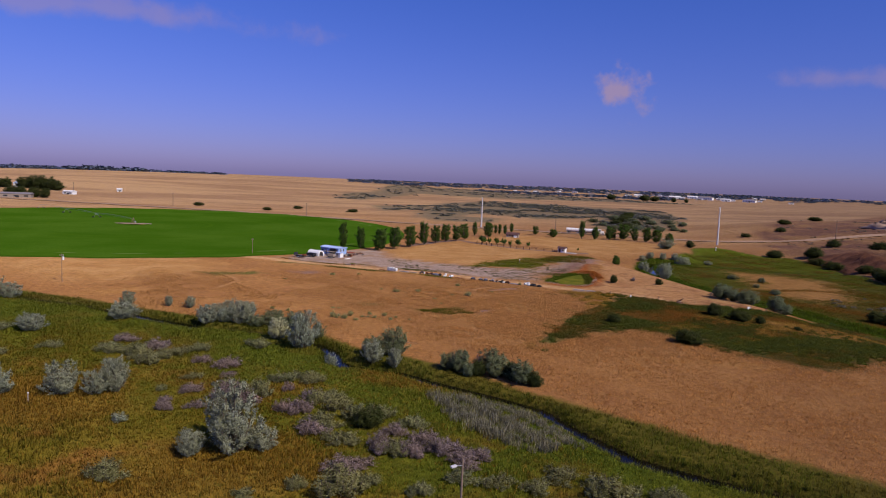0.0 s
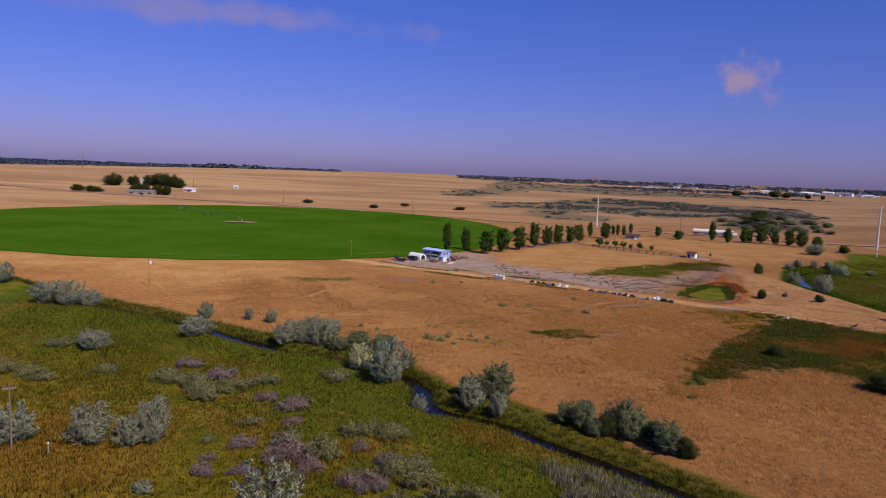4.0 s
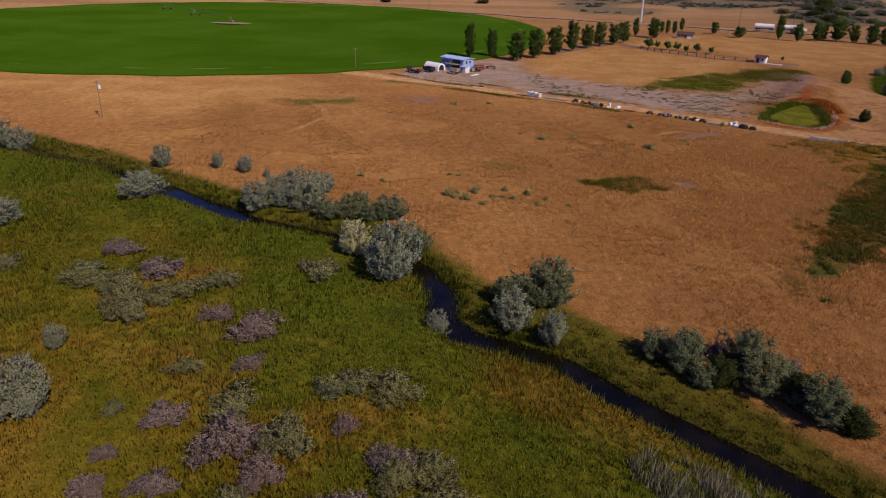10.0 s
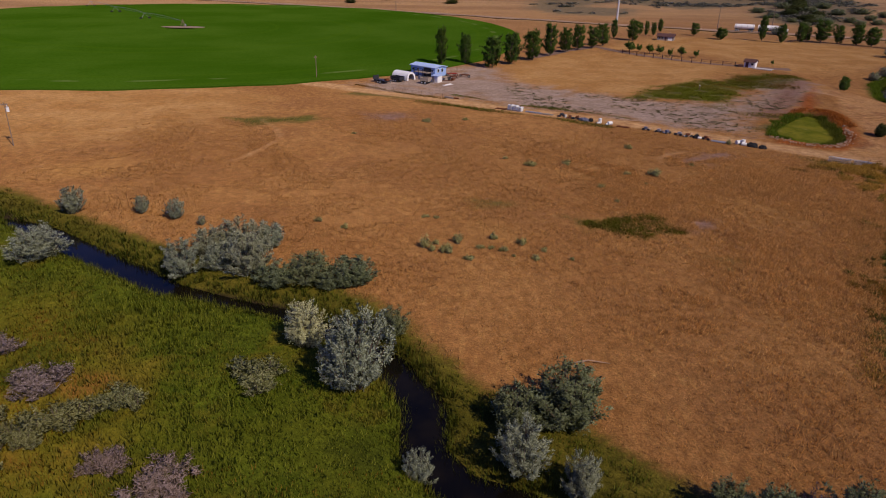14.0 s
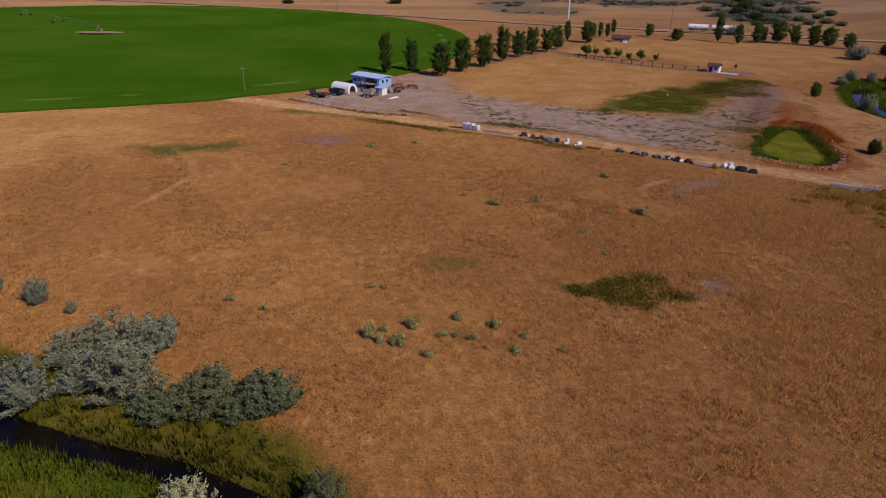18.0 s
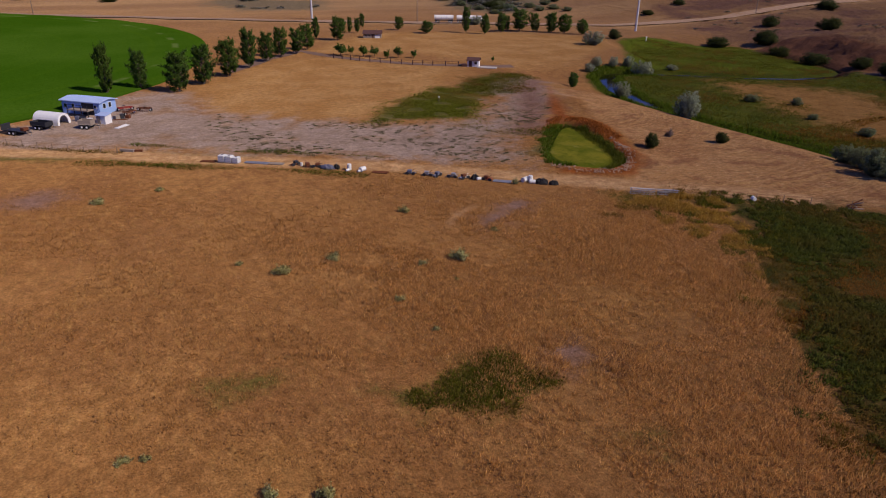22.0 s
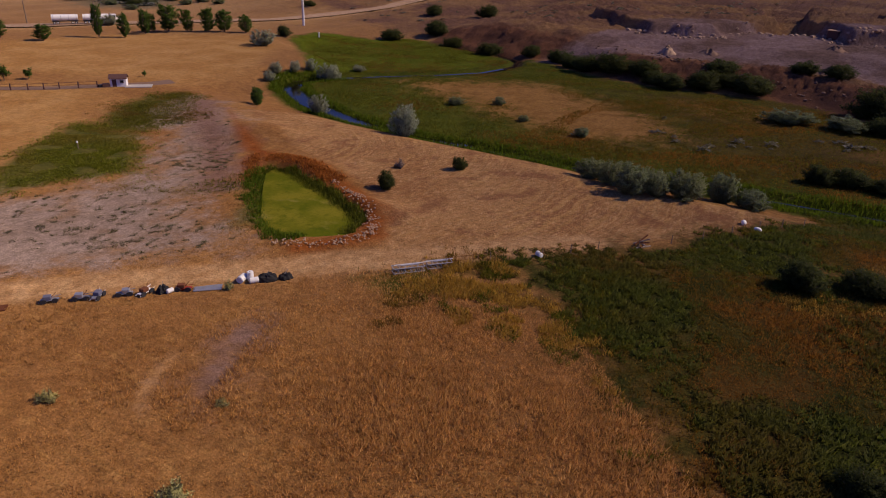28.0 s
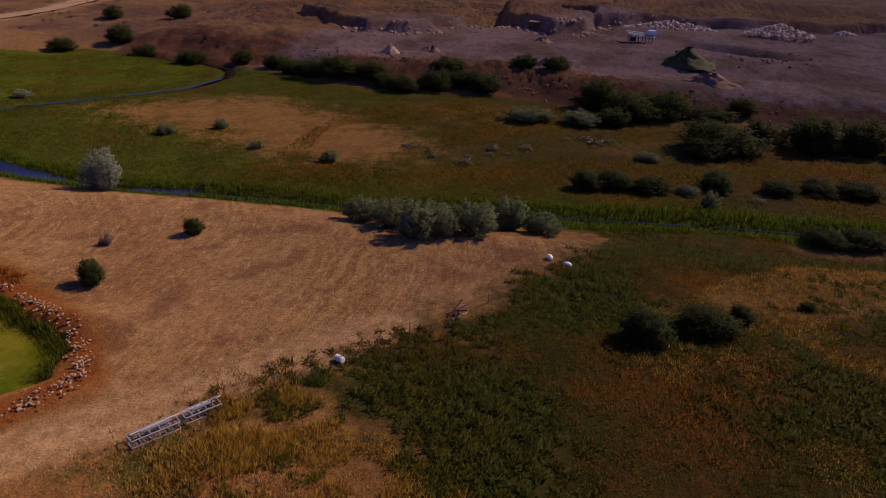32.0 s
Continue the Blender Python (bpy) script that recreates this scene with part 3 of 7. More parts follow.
DRY_ISLES = [[(147, 176), (158, 166), (168, 150), (158, 128), (150, 112), (136, 109), (127, 119), (131, 135), (139, 152)], [(91, 74), (97, 68), (104, 60), (106, 50), (96, 52), (88, 64)], [(172, 118), (174, 100), (166, 96), (163, 108)]]
LAWN = [(137, 197), (146, 190), (152, 180), (159, 172), (170, 167.6), (182, 168), (194, 174.8), (205, 188), (209, 206), (206, 221), (195, 231), (184, 241), (172, 238), (155, 215)]
MOWED = [(92, 178), (106, 161), (104, 148), (104, 140), (106, 130), (107, 118), (106, 110), (99, 103), (105, 85), (104, 81), (96, 85), (83, 94), (73, 101), (64, 112), (71, 118), (79, 127), (83, 136), (86, 147), (92, 160)]
GRAVEL = [(-14, 174), (-6, 183), (2, 192), (12, 203), (21, 201), (21, 181), (32, 170), (45, 160), (52, 155), (66, 152), (78, 166), (88, 182), (98, 186), (97, 178), (82, 156), (70, 146), (61, 139), (58, 127), (39, 138), (23, 149), (10, 158), (0, 161), (-7, 164)]
GOLD = [(23, 201), (44, 233), (67, 236), (84, 221), (91, 207), (78, 188), (60, 173), (48, 162), (33, 168), (24, 181)]
GOLD_2 = [(60, 246), (95, 284), (134, 276), (168, 245), (150, 222), (122, 203), (103, 200), (90, 236)]
GOLD_3 = [(-150, 120), (-90, 128), (-60, 104), (-34, 118), (-24, 140), (-24, 160), (-45, 172), (-150, 168)]
GREENS = [[(46.5, 160), (57.5, 174.4), (73.5, 185.5), (76, 172), (70, 161), (65, 153.6), (56, 158.5)], [(76, 184), (84.3, 191), (93, 195.5), (101, 194), (96, 183), (91.2, 175), (84.5, 170), (77, 172), (73.5, 177)], [(66, 135), (75, 144), (79, 143), (70, 134), (63, 128), (60, 130)], [(21, 82), (24, 84.5), (27.5, 83.5), (28, 80), (24.5, 78), (21.5, 79.5)], [(60, 111), (64, 108), (63, 104), (58, 106)], [(-14, 164), (0, 158), (8, 155), (7, 153.5), (-2, 156), (-15, 161)], [(10, 155), (22, 147), (21, 145), (9, 152.5)], [(60, 151), (60.4, 144.5), (65.3, 142), (69.3, 138.6), (70.8, 140.6), (65.2, 145.2), (62.3, 149.5)]]
FAINT_GREENS = [[(17, 84), (21, 84), (22, 80), (18, 79)], [(6, 90), (12, 90), (12, 87), (7, 86)], [(35, 56), (40, 58), (42, 54), (37, 51)], [(-35, 135), (-20, 139), (-14, 135), (-30, 128)], [(28, 74), (33, 72), (31, 69), (27, 71)]]
RUST_LINE = [(96, 175), (85.4, 159), (81.5, 151.6), (79.9, 144.7), (80.2, 138.9), (78.4, 132.5), (74.6, 125), (71.8, 120), (68.2, 117), (61, 120.5)]
RUST_SPUR = [(79.6, 148.5), (77.4, 147.1), (74.4, 143.6), (71.6, 140.6)]
DIRT_ROAD = [(-40, 182), (-15, 167), (-4, 161), (6, 155.5), (17, 147.5), (27, 141), (36, 135.5), (44, 129.5), (53, 121.5), (59, 117), (64, 112.5), (70, 107), (80, 98)]
TRACK = [(96, 182), (86, 168), (76, 152), (68, 142)]
BARE_CURL = [(36.6, 109.6), (37.0, 110.6), (38.9, 112), (41.8, 113.6)]
FIELD_PATH = [(-28, 134), (-24, 127), (-22, 120), (-24, 112), (-26, 106)]
PALE = [[(38.3, 108.6), (39.4, 106.8), (43.6, 108.8), (49, 111.5), (48.5, 113.6), (43.6, 112.4)], [(-9, 140), (-3, 141), (-1, 137), (-6, 135)], [(31, 83), (34, 83), (34, 80), (31, 80)]]
SERE = [[(5, 36.5), (12, 34), (19, 30.5), (22, 27), (17, 25.5), (10, 29), (4, 33)], [(-48, 19), (-32, 14), (-23, 22), (-25, 33), (-36, 38), (-48, 33)], [(-24, 4), (-10, -4), (2, 4), (-4, 13), (-16, 12)], [(-10, 24), (-4, 27), (0, 30), (-3, 33), (-12, 29)], [(-30, 36), (-24, 37), (-24, 40), (-31, 40)]]
QUARRY = [(196, 168), (226, 160), (252, 148), (264, 120), (262, 96), (300, 84), (302, 10), (330, -60), (196, -80), (190, 40), (190, 64), (204, 84), (210, 110), (204, 140)]
SCRUB = [(212, 225), (216, 250), (265, 330), (420, 470), (800, 720), (1500, 950), (1500, -600), (190, -300), (188, 0), (190, 88), (194, 120), (198, 146), (208, 165), (212, 190)]
BRUSH_BELTS = [[(80, 515), (114, 620), (172, 668), (233, 674), (290, 640), (345, 600), (310, 500), (240, 432), (215, 475), (160, 436), (130, 492), (85, 425), (62, 415)], [(40, 552), (100, 578), (92, 527), (45, 485)], [(18, 711), (97, 788), (98, 725), (34, 618), (16, 635)], [(200, 440), (290, 548), (300, 490), (235, 380), (190, 334), (172, 360)], [(63, 432), (85, 452), (128, 434), (110, 383), (73, 384)], [(60, 760), (110, 1050), (300, 1120), (520, 1120), (620, 960), (330, 800), (220, 740)]]


def build_ground():
    x, y = np.meshgrid(GX, GY)
    nx, ny = len(GX), len(GY)
    x, y = x.ravel(), y.ravel()
    z = height(x, y)
    rough = smooth((x - pit_foot(y) - 2) / 8) * smooth((215 - y) / 30) * (0.25 + 0.45 * (area_dist(x, y, QUARRY) < -2))
    rough = rough + 0.5 * smooth((x - 190) / 60) * smooth((y - 160) / 60) * smooth((520 - np.hypot(x, y)) / 100)
    z = z + rough * np.random.default_rng(3).normal(0, 0.5, len(z)).clip(-1, 1)
    co = np.stack([x, y, z], 1).astype(np.float32)
    i = np.arange((nx - 1) * (ny - 1))
    a = (i // (nx - 1)) * nx + i % (nx - 1)
    faces = np.stack([a, a + 1, a + nx + 1, a + nx], 1)
    me = bpy.data.meshes.new("ground")
    me.vertices.add(len(co))
    me.vertices.foreach_set("co", co.ravel())
    me.loops.add(faces.size)
    me.loops.foreach_set("vertex_index", faces.ravel().astype(np.int32))
    me.polygons.add(len(faces))
    me.polygons.foreach_set("loop_start", np.arange(0, faces.size, 4, dtype=np.int32))
    me.update(calc_edges=True)
    me.polygons.foreach_set("use_smooth", np.ones(len(faces), bool))

    def zone(name, d):
        at = me.attributes.new(name, "FLOAT", "POINT")
        at.data.foreach_set("value", np.clip(d, -60, 60).astype(np.float32))

    def areas(many):
        d = np.full(x.shape, -60.0)
        for pts in many:
            p = np.array(pts)
            near = (x > p[:, 0].min() - 40) & (x < p[:, 0].max() + 40) & (y > p[:, 1].min() - 40) & (y < p[:, 1].max() + 40)
            d[near] = np.maximum(d[near], area_dist(x[near], y[near], pts))
        return d

    zone("z_mead", area_dist(x, y, MEADOW))
    zone("z_sere", areas(SERE) * 1.4)
    zone("z_lush", 2.6 - np.abs(line_dist(x, y, BROOK) - BROOK_HALF - 1.6))
    zone("z_verge", areas([BANK]))
    zone("z_reed", areas([REEDS]) - 0.6)
    zone("z_wet", areas([WET]))
    zone("z_lawn", areas([LAWN]))
    zone("z_fen", (y - 118) * 0.35 + np.maximum(0, 18 - line_dist(x, y, BROOK)) * 1.6)
    zone("z_dryb", areas(DRY_ISLES))
    zone("z_mow", areas([MOWED]))
    zone("z_gravel", areas([GRAVEL]))
    zone("z_gold", np.maximum(areas([GOLD, GOLD_2]), areas([GOLD_3]) * 0.5 - 4))
    zone("z_green", np.maximum(np.maximum(areas(GREENS[:2]) - 0.6, areas(GREENS[2:])), areas(FAINT_GREENS) - 1.2))
    zone("z_rust", 1.5 - np.minimum(line_dist(x, y, RUST_LINE), line_dist(x, y, RUST_SPUR)) - 1.6 * smooth((y - 152) / 16))
    zone("z_road", np.maximum(np.maximum(2.2 - line_dist(x, y, DIRT_ROAD), -0.15 - np.minimum(line_dist(x, y, FIELD_PATH), line_dist(x, y, BARE_CURL))), 2.0 - line_dist(x, y, [p for p in HIGHWAY]) * 0.35))
    zone("z_quarry", areas([QUARRY]))
    zone("z_pale", np.maximum(areas(PALE), 2.4 - line_dist(x, y, TRACK)))
    zone("z_scrub", area_dist(x, y, SCRUB))
    # grows with distance; drives the haze-paled far ground colour
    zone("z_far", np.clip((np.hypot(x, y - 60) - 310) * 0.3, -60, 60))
    # strip along the pit bank that takes the shade-darkened soil colour
    zone("z_bank", 9 - np.abs(x - pit_foot(y) - 8 - 2.5 * wave(x, y, 9)) - 60 * (y > 212) - 60 * (y < -60))
    zone("z_brush", areas(BRUSH_BELTS))
    zone("z_mud", np.maximum(CREEK_HALF + 0.5 - line_dist(x, y, CREEK), BROOK_HALF + 0.4 - line_dist(x, y, BROOK)))
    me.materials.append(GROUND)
    ob = new("ground", me)
    tagged(ob, "dry orange-brown grassland with green meadows, gravel yard and tracks", "ground", kind="structure")


build_ground()


def ribbon(name, pts, half, z_of, material, label, category, lift=0.0, kind="structure", sub=6):
    """A strip along a line, laid on the heights that z_of gives."""
    fine = []
    for (ax, ay), (bx, by) in zip(pts, pts[1:]):
        n = max(1, int(math.hypot(bx - ax, by - ay) / sub))
        fine += [(ax + (bx - ax) * k / n, ay + (by - ay) * k / n) for k in range(n)]
    fine.append(pts[-1])
    bm = bmesh.new()
    rows = []
    for n, (px, py) in enumerate(fine):
        (ax, ay), (bx, by) = fine[max(0, n - 1)], fine[min(len(fine) - 1, n + 1)]
        ln = math.hypot(bx - ax, by - ay) or 1
        ox, oy = -(by - ay) / ln * half, (bx - ax) / ln * half
        rows.append([bm.verts.new((px + ox * k, py + oy * k, z_of(px + ox * k, py + oy * k) + lift)) for k in (-1, 0, 1)])
    for p, q in zip(rows, rows[1:]):
        for k in (0, 1):
            bm.faces.new((p[k], q[k], q[k + 1], p[k + 1]))
    bmesh.ops.recalc_face_normals(bm, faces=bm.faces)
    me = bpy.data.meshes.new(name)
    bm.to_mesh(me)
    bm.free()
    me.materials.append(material)
    for poly in me.polygons:
        poly.use_smooth = True
    ob = new(name, me)
    if ob.data.polygons[0].normal.z < 0:
        me.flip_normals()
    return tagged(ob, label, category, kind=kind)


ribbon("water", CREEK, CREEK_HALF + 0.9, lambda x, y: -0.75, WATER, "dark slow creek water between grassy banks", "creek", sub=2)
ribbon("water", BROOK[:9], BROOK_HALF - 0.8, lambda x, y: -0.8 - 2.05 * float(smooth((x - 98) / 14)), WATER, "narrow creek between sedge banks", "creek", sub=3)
ribbon("water", BROOK[8:15], BROOK_HALF + 0.9, lambda x, y: -0.75 - 2.05 * float(smooth((x - 98) / 14)), WATER, "narrow creek winding through the green valley meadow", "creek", sub=3)
ribbon("water", BROOK[14:], BROOK_HALF - 0.5, lambda x, y: -0.8 - 2.05 * float(smooth((x - 98) / 14)), WATER, "narrow creek hidden between green banks", "creek", sub=3)
ribbon("road", HIGHWAY, 3.7, lambda x, y: ground_z(x, y) + 0.35, M_ASPHALT, "two-lane country highway of worn asphalt", "road", sub=8)
for side in (-3.2, 0.0, 3.2):
    pts = [(px + side * 0.35, py + side * 0.93) for px, py in HIGHWAY[2:12]]
    ribbon("trim", pts, 0.11, lambda x, y: ground_z(x, y) + 0.37, M_LINE, "faded paint line along the highway", "road line", sub=8)


def build_pond():
    bm = bmesh.new()
    cx, cy = 70.0, 130.0
    rim = POND
    for _ in range(3):
        rim = [(ax * k + bx * (1 - k), ay * k + by * (1 - k)) for (ax, ay), (bx, by) in zip(rim, rim[1:] + rim[:1]) for k in (0.75, 0.25)]
    verts = [bm.verts.new((cx + (px - cx) * 1.22, cy + (py - cy) * 1.12, -0.66)) for px, py in rim]
    bm.faces.new(verts)
    bmesh.ops.triangulate(bm, faces=bm.faces)
    bmesh.ops.recalc_face_normals(bm, faces=bm.faces)
    me = bpy.data.meshes.new("pond_water")
    bm.to_mesh(me)
    bm.free()
    me.materials.append(ALGAE)
    tagged(new("water", me), "small pond covered with yellow-green algae", "pond", kind="structure")


build_pond()


def build_crop():
    """The irrigated circle: a canopy of crop half a metre high with a rounded rim."""
    rings = [0.5, 6, 6.4] + list(np.arange(12, 126, 4.0)) + [126.2, 127.0, 127.3]
    seg = 160
    co, at = [], []
    for r in rings:
        for k in range(seg):
            a = 2 * math.pi * k / seg
            rr = r + (0.12 * math.sin(9 * a) + 0.08 * math.sin(23 * a + 1) if r > 20 else 0)
            px, py = PIVOT[0] + rr * math.cos(a), PIVOT[1] + rr * math.sin(a)
            up = 0.5 if 6.2 < r < 126.5 else (0.3 if 126.5 < r < 127.1 else -0.1)
            co.append((px, py, ground_z(px, py) + up))
            at.append(rr)
    faces = [(n * seg + k, (n + 1) * seg + k, (n + 1) * seg + (k + 1) % seg, n * seg + (k + 1) % seg) for n in range(1, len(rings) - 1) for k in range(seg)]
    me = bpy.data.meshes.new("crop_field")
    me.from_pydata(co, [], faces)
    me.update()
    if me.polygons[0].normal.z < 0:
        me.flip_normals()
    ring = me.attributes.new("ring", "FLOAT", "POINT")
    ring.data.foreach_set("value", np.array(at, np.float32))
    me.materials.append(CROP)
    tagged(new("crop_field", me), "round irrigated field of dense bright green crop", "crop field", kind="stuff")


build_crop()

# ---- plants ----
RNG = np.random.default_rng(7)


def raw_mesh(name, co, faces, material, normals=None):
    """A mesh from arrays of places and of faces with one number of corners, shaded by its own normals."""
    me = bpy.data.meshes.new(name)
    k = faces.shape[1]
    me.vertices.add(len(co))
    me.vertices.foreach_set("co", np.ascontiguousarray(co, np.float32).ravel())
    me.loops.add(faces.size)
    me.loops.foreach_set("vertex_index", faces.ravel().astype(np.int32))
    me.polygons.add(len(faces))
    me.polygons.foreach_set("loop_start", np.arange(0, faces.size, k, dtype=np.int32))
    if normals is not None:
        at = me.attributes.new("custom_normal", "FLOAT_VECTOR", "POINT")
        at.data.foreach_set("vector", np.ascontiguousarray(normals, np.float32).ravel())
    me.update(calc_edges=True)
    me.materials.append(material)
    return me


def blades(base, tall, wide, lean, count, rng, reach=0.36):
    """Pointed blades, count of them round each base point: one triangle each."""
    n = len(base)
    b = np.repeat(base, count, 0)
    h = np.repeat(tall, count) * rng.uniform(0.5, 1.2, n * count)
    a = rng.uniform(0, 2 * np.pi, n * count)
    b = b + rng.uniform(0, reach, n * count)[:, None] * np.stack([np.cos(a), np.sin(a), 0 * a], 1)
    face = a + np.pi / 2 + rng.uniform(-1.3, 1.3, n * count)
    side = np.stack([np.cos(face), np.sin(face), 0 * face], 1) * (wide * rng.uniform(0.6, 1.3, n * count))[:, None]
    out = np.stack([np.cos(a), np.sin(a), 0 * a], 1) * (lean * h * rng.uniform(0.2, 1.3, n * count))[:, None]
    up = np.array([0, 0, 1.0]) * h[:, None]
    side *= np.where(side[:, 0] * out[:, 1] - side[:, 1] * out[:, 0] < 0, -1.0, 1.0)[:, None]
    co = np.stack([b - side, b + side, b + up + out], 1).reshape(-1, 3)
    nor = np.array([0, 0, 0.75]) + 0.38 * rng.normal(size=(n * count, 3)) + 0.2 * out / (lean * h[:, None] + 1e-6)
    nor = np.repeat(nor / np.linalg.norm(nor, axis=1)[:, None], 3, 0)
    return co, np.arange(len(co)).reshape(-1, 3), nor


def spread(lo, hi, many, rule, rng, fade=0.0):
    """Random places in a rectangle where a rule holds, thinning out towards its rim."""
    p = np.stack([rng.uniform(lo[0], hi[0], many), rng.uniform(lo[1], hi[1], many)], 1)
    if fade:
        rim = np.minimum.reduce([p[:, 0] - lo[0], hi[0] - p[:, 0], p[:, 1] - lo[1], hi[1] - p[:, 1]])
        p = p[rng.uniform(0, 1, many) < (rim / fade + 0.35 * wave(p[:, 0], p[:, 1], 6.0))]
    return p[rule(p[:, 0], p[:, 1])]


def grass(name, p, tall, wide, lean, count, material, label, category):
    rng = np.random.default_rng(len(name) * 31 + count)
    base = np.stack([p[:, 0], p[:, 1], height(p[:, 0], p[:, 1]) - 0.03], 1)
    size = tall * (0.75 + 0.35 * wave(p[:, 0], p[:, 1], 3.3, 2.0)) * rng.uniform(0.7, 1.2, len(p))
    co, faces, nor = blades(base, np.clip(size, tall * 0.35, tall * 1.6), wide, lean, count, rng)
    tagged(new(name, raw_mesh(name, co, faces, material, nor)), label, category, kind="stuff")


def off_tracks(x, y):
    return (line_dist(x, y, DIRT_ROAD) > 2.3) & (line_dist(x, y, CREEK) > CREEK_HALF + 0.25)


def is_dry(x, y):
    keep = off_tracks(x, y) & (area_dist(x, y, MEADOW) < -1) & (area_dist(x, y, BANK) < 0.3) & (area_dist(x, y, REEDS) < 0.8)
    keep &= area_dist(x, y, GRAVEL) < 0
    for pts in PALE:
        keep &= area_dist(x, y, pts) < 0.3
    return keep & (line_dist(x, y, FIELD_PATH) > 0.5) & (line_dist(x, y, BARE_CURL) > 0.5)


def dry_isle(x, y):
    return np.maximum.reduce([area_dist(x, y, g) + 1.5 * wave(x, y, 2.2, 3.0) for g in DRY_ISLES[1:]]) > 0


L_DUSTY = leaf_material("dusty_weed_blades", [(0.05, 0.05, 0.024), (0.085, 0.085, 0.045), (0.15, 0.14, 0.085)], thin=0.5)
L_SHRUB = leaf_material("shrub_leaves", [(0.195, 0.189, 0.079), (0.312, 0.311, 0.129), (0.488, 0.461, 0.223)], thin=0.15)
L_OLIVE = leaf_material("olive_blades", [(0.054, 0.041, 0.006), (0.098, 0.066, 0.010), (0.165, 0.098, 0.018)], stain=(0.185, 0.076, 0.014), thin=0.5)
def feather(d, x, y, wide, rng, waver=2.5, size=3.7):
    """True ever more often from an outline inwards, over a ragged margin."""
    return rng.uniform(0, 1, len(x)) < smooth((d + waver * wave(x, y, size, 6.0)) / wide)


def clumps(lo, hi, many, rule, rng):
    """Places gathered in small drawn-out clumps, thicker in some stretches than in others."""
    c = spread(lo, hi, many, rule, rng)
    c = c[wave(c[:, 0], c[:, 1], 4.0, 1.0) + 0.6 * rng.normal(size=len(c)) > 0.1]
    size = rng.uniform(0.05, 0.24, len(c))
    p = np.repeat(c, 11, 0) + rng.normal(size=(len(c) * 11, 2)) * np.repeat(size, 11)[:, None] * (1.3, 0.6)
    return p


def sere(x, y):
    """One where the meadow has withered."""
    d = np.maximum.reduce([area_dist(x, y, g) for g in SERE])
    return smooth((d + 2.2 * wave(x, y, 2.8, 1.0) + 1.5) / 4)


def in_hollow(x, y):
    return (np.hypot(x - 64.6, y - 108) > 2.4) & feather(area_dist(x, y, REEDS) + 1.5, x, y, 6.0, RNG, 3.2, 2.4) & ~(dry_isle(x, y) & (RNG.uniform(0, 1, len(x)) < 0.75))


L_RUST = leaf_material("rust_weed_blades", [(0.17, 0.052, 0.012), (0.27, 0.095, 0.022), (0.36, 0.165, 0.05)], thin=0.4)
L_FEN = leaf_material("fen_blades", [(0.046, 0.053, 0.005), (0.080, 0.083, 0.008), (0.138, 0.122, 0.018)], stain=(0.128, 0.070, 0.015), thin=0.5)


def dense(x, y):
    """Above nought where the leafy weeds of the hollow close up."""
    return wave(x * 0.8 + y * 0.6, (y * 0.8 - x * 0.6) * 1.7, 7.0, 1.0) + 0.55 * wave(x, y, 2.3, 2.0) + 0.25 * wave(x, y, 0.8, 4.0)


grass("dry_grass", spread((-62, 34), (74, 142), 100000, lambda x, y: is_dry(x, y) & (wave(x, y, 9.0, 2.0) + 0.5 * wave(x, y, 2.4, 1.0) + (x - 10) / 60 > -0.8), RNG, 26), 0.26, 0.026, 0.9, 7, L_DRY, "dry golden-brown grass of an unmown field", "grass")
grass("dry_grass", spread((16, 48), (66, 116), 60000, lambda x, y: is_dry(x, y) & (wave(x, y, 5.0, 2.0) + 0.6 * wave(x, y, 1.7, 1.0) + (x - 35) / 30 > -0.3), RNG, 9), 0.42, 0.024, 0.9, 6, L_STRAW, "taller lodged straw-coloured grass", "grass")
grass("dry_grass", spread((20, -16), (112, 62), 40000, lambda x, y: is_dry(x, y) & (area_dist(x, y, MEADOW) < -6), RNG, 14), 0.34, 0.034, 0.9, 5, L_DRY, "dry orange-brown grass beyond the creek", "grass")
def golden(x, y):
    """True more and more often away from the creek, in drifts."""
    return RNG.uniform(0, 1, len(x)) < smooth((line_dist(x, y, CREEK) - 14 + 12 * wave(x, y, 9.0, 3.0)) / 16) * 0.9


def in_meadow(x, y):
    return off_tracks(x, y) & (area_dist(x, y, MEADOW) > 0.2) & (RNG.uniform(0, 1, len(x)) > 0.65 * sere(x, y))


grass("meadow_grass", spread((-84, -26), (60, 104), 190000, lambda x, y: in_meadow(x, y) & ~golden(x, y), RNG, 16), 0.5, 0.03, 0.4, 7, L_GRASS, "yellow-green meadow grass and weeds by the creek", "grass")
grass("meadow_grass", spread((-84, -26), (60, 104), 190000, lambda x, y: in_meadow(x, y) & golden(x, y), RNG, 16), 0.44, 0.03, 0.5, 7, L_AMBER, "golden-olive half-dry meadow grass", "grass")
grass("sere_grass", spread((-50, -8), (26, 42), 80000, lambda x, y: off_tracks(x, y) & (area_dist(x, y, MEADOW) > 0.5) & (RNG.uniform(0, 1, len(x)) < 0.06 + 0.55 * sere(x, y)), RNG), 0.48, 0.028, 0.4, 7, L_SERE, "orange-gold withered grass patches of the meadow", "grass")
grass("bank_grass", spread((-66, -8), (54, 100), 60000, lambda x, y: off_tracks(x, y) & feather(area_dist(x, y, BANK), x, y, 1.6, RNG, 0.7, 1.6), RNG), 0.6, 0.032, 0.4, 8, L_VERGE, "tall olive-green grass along the creek bank", "grass")
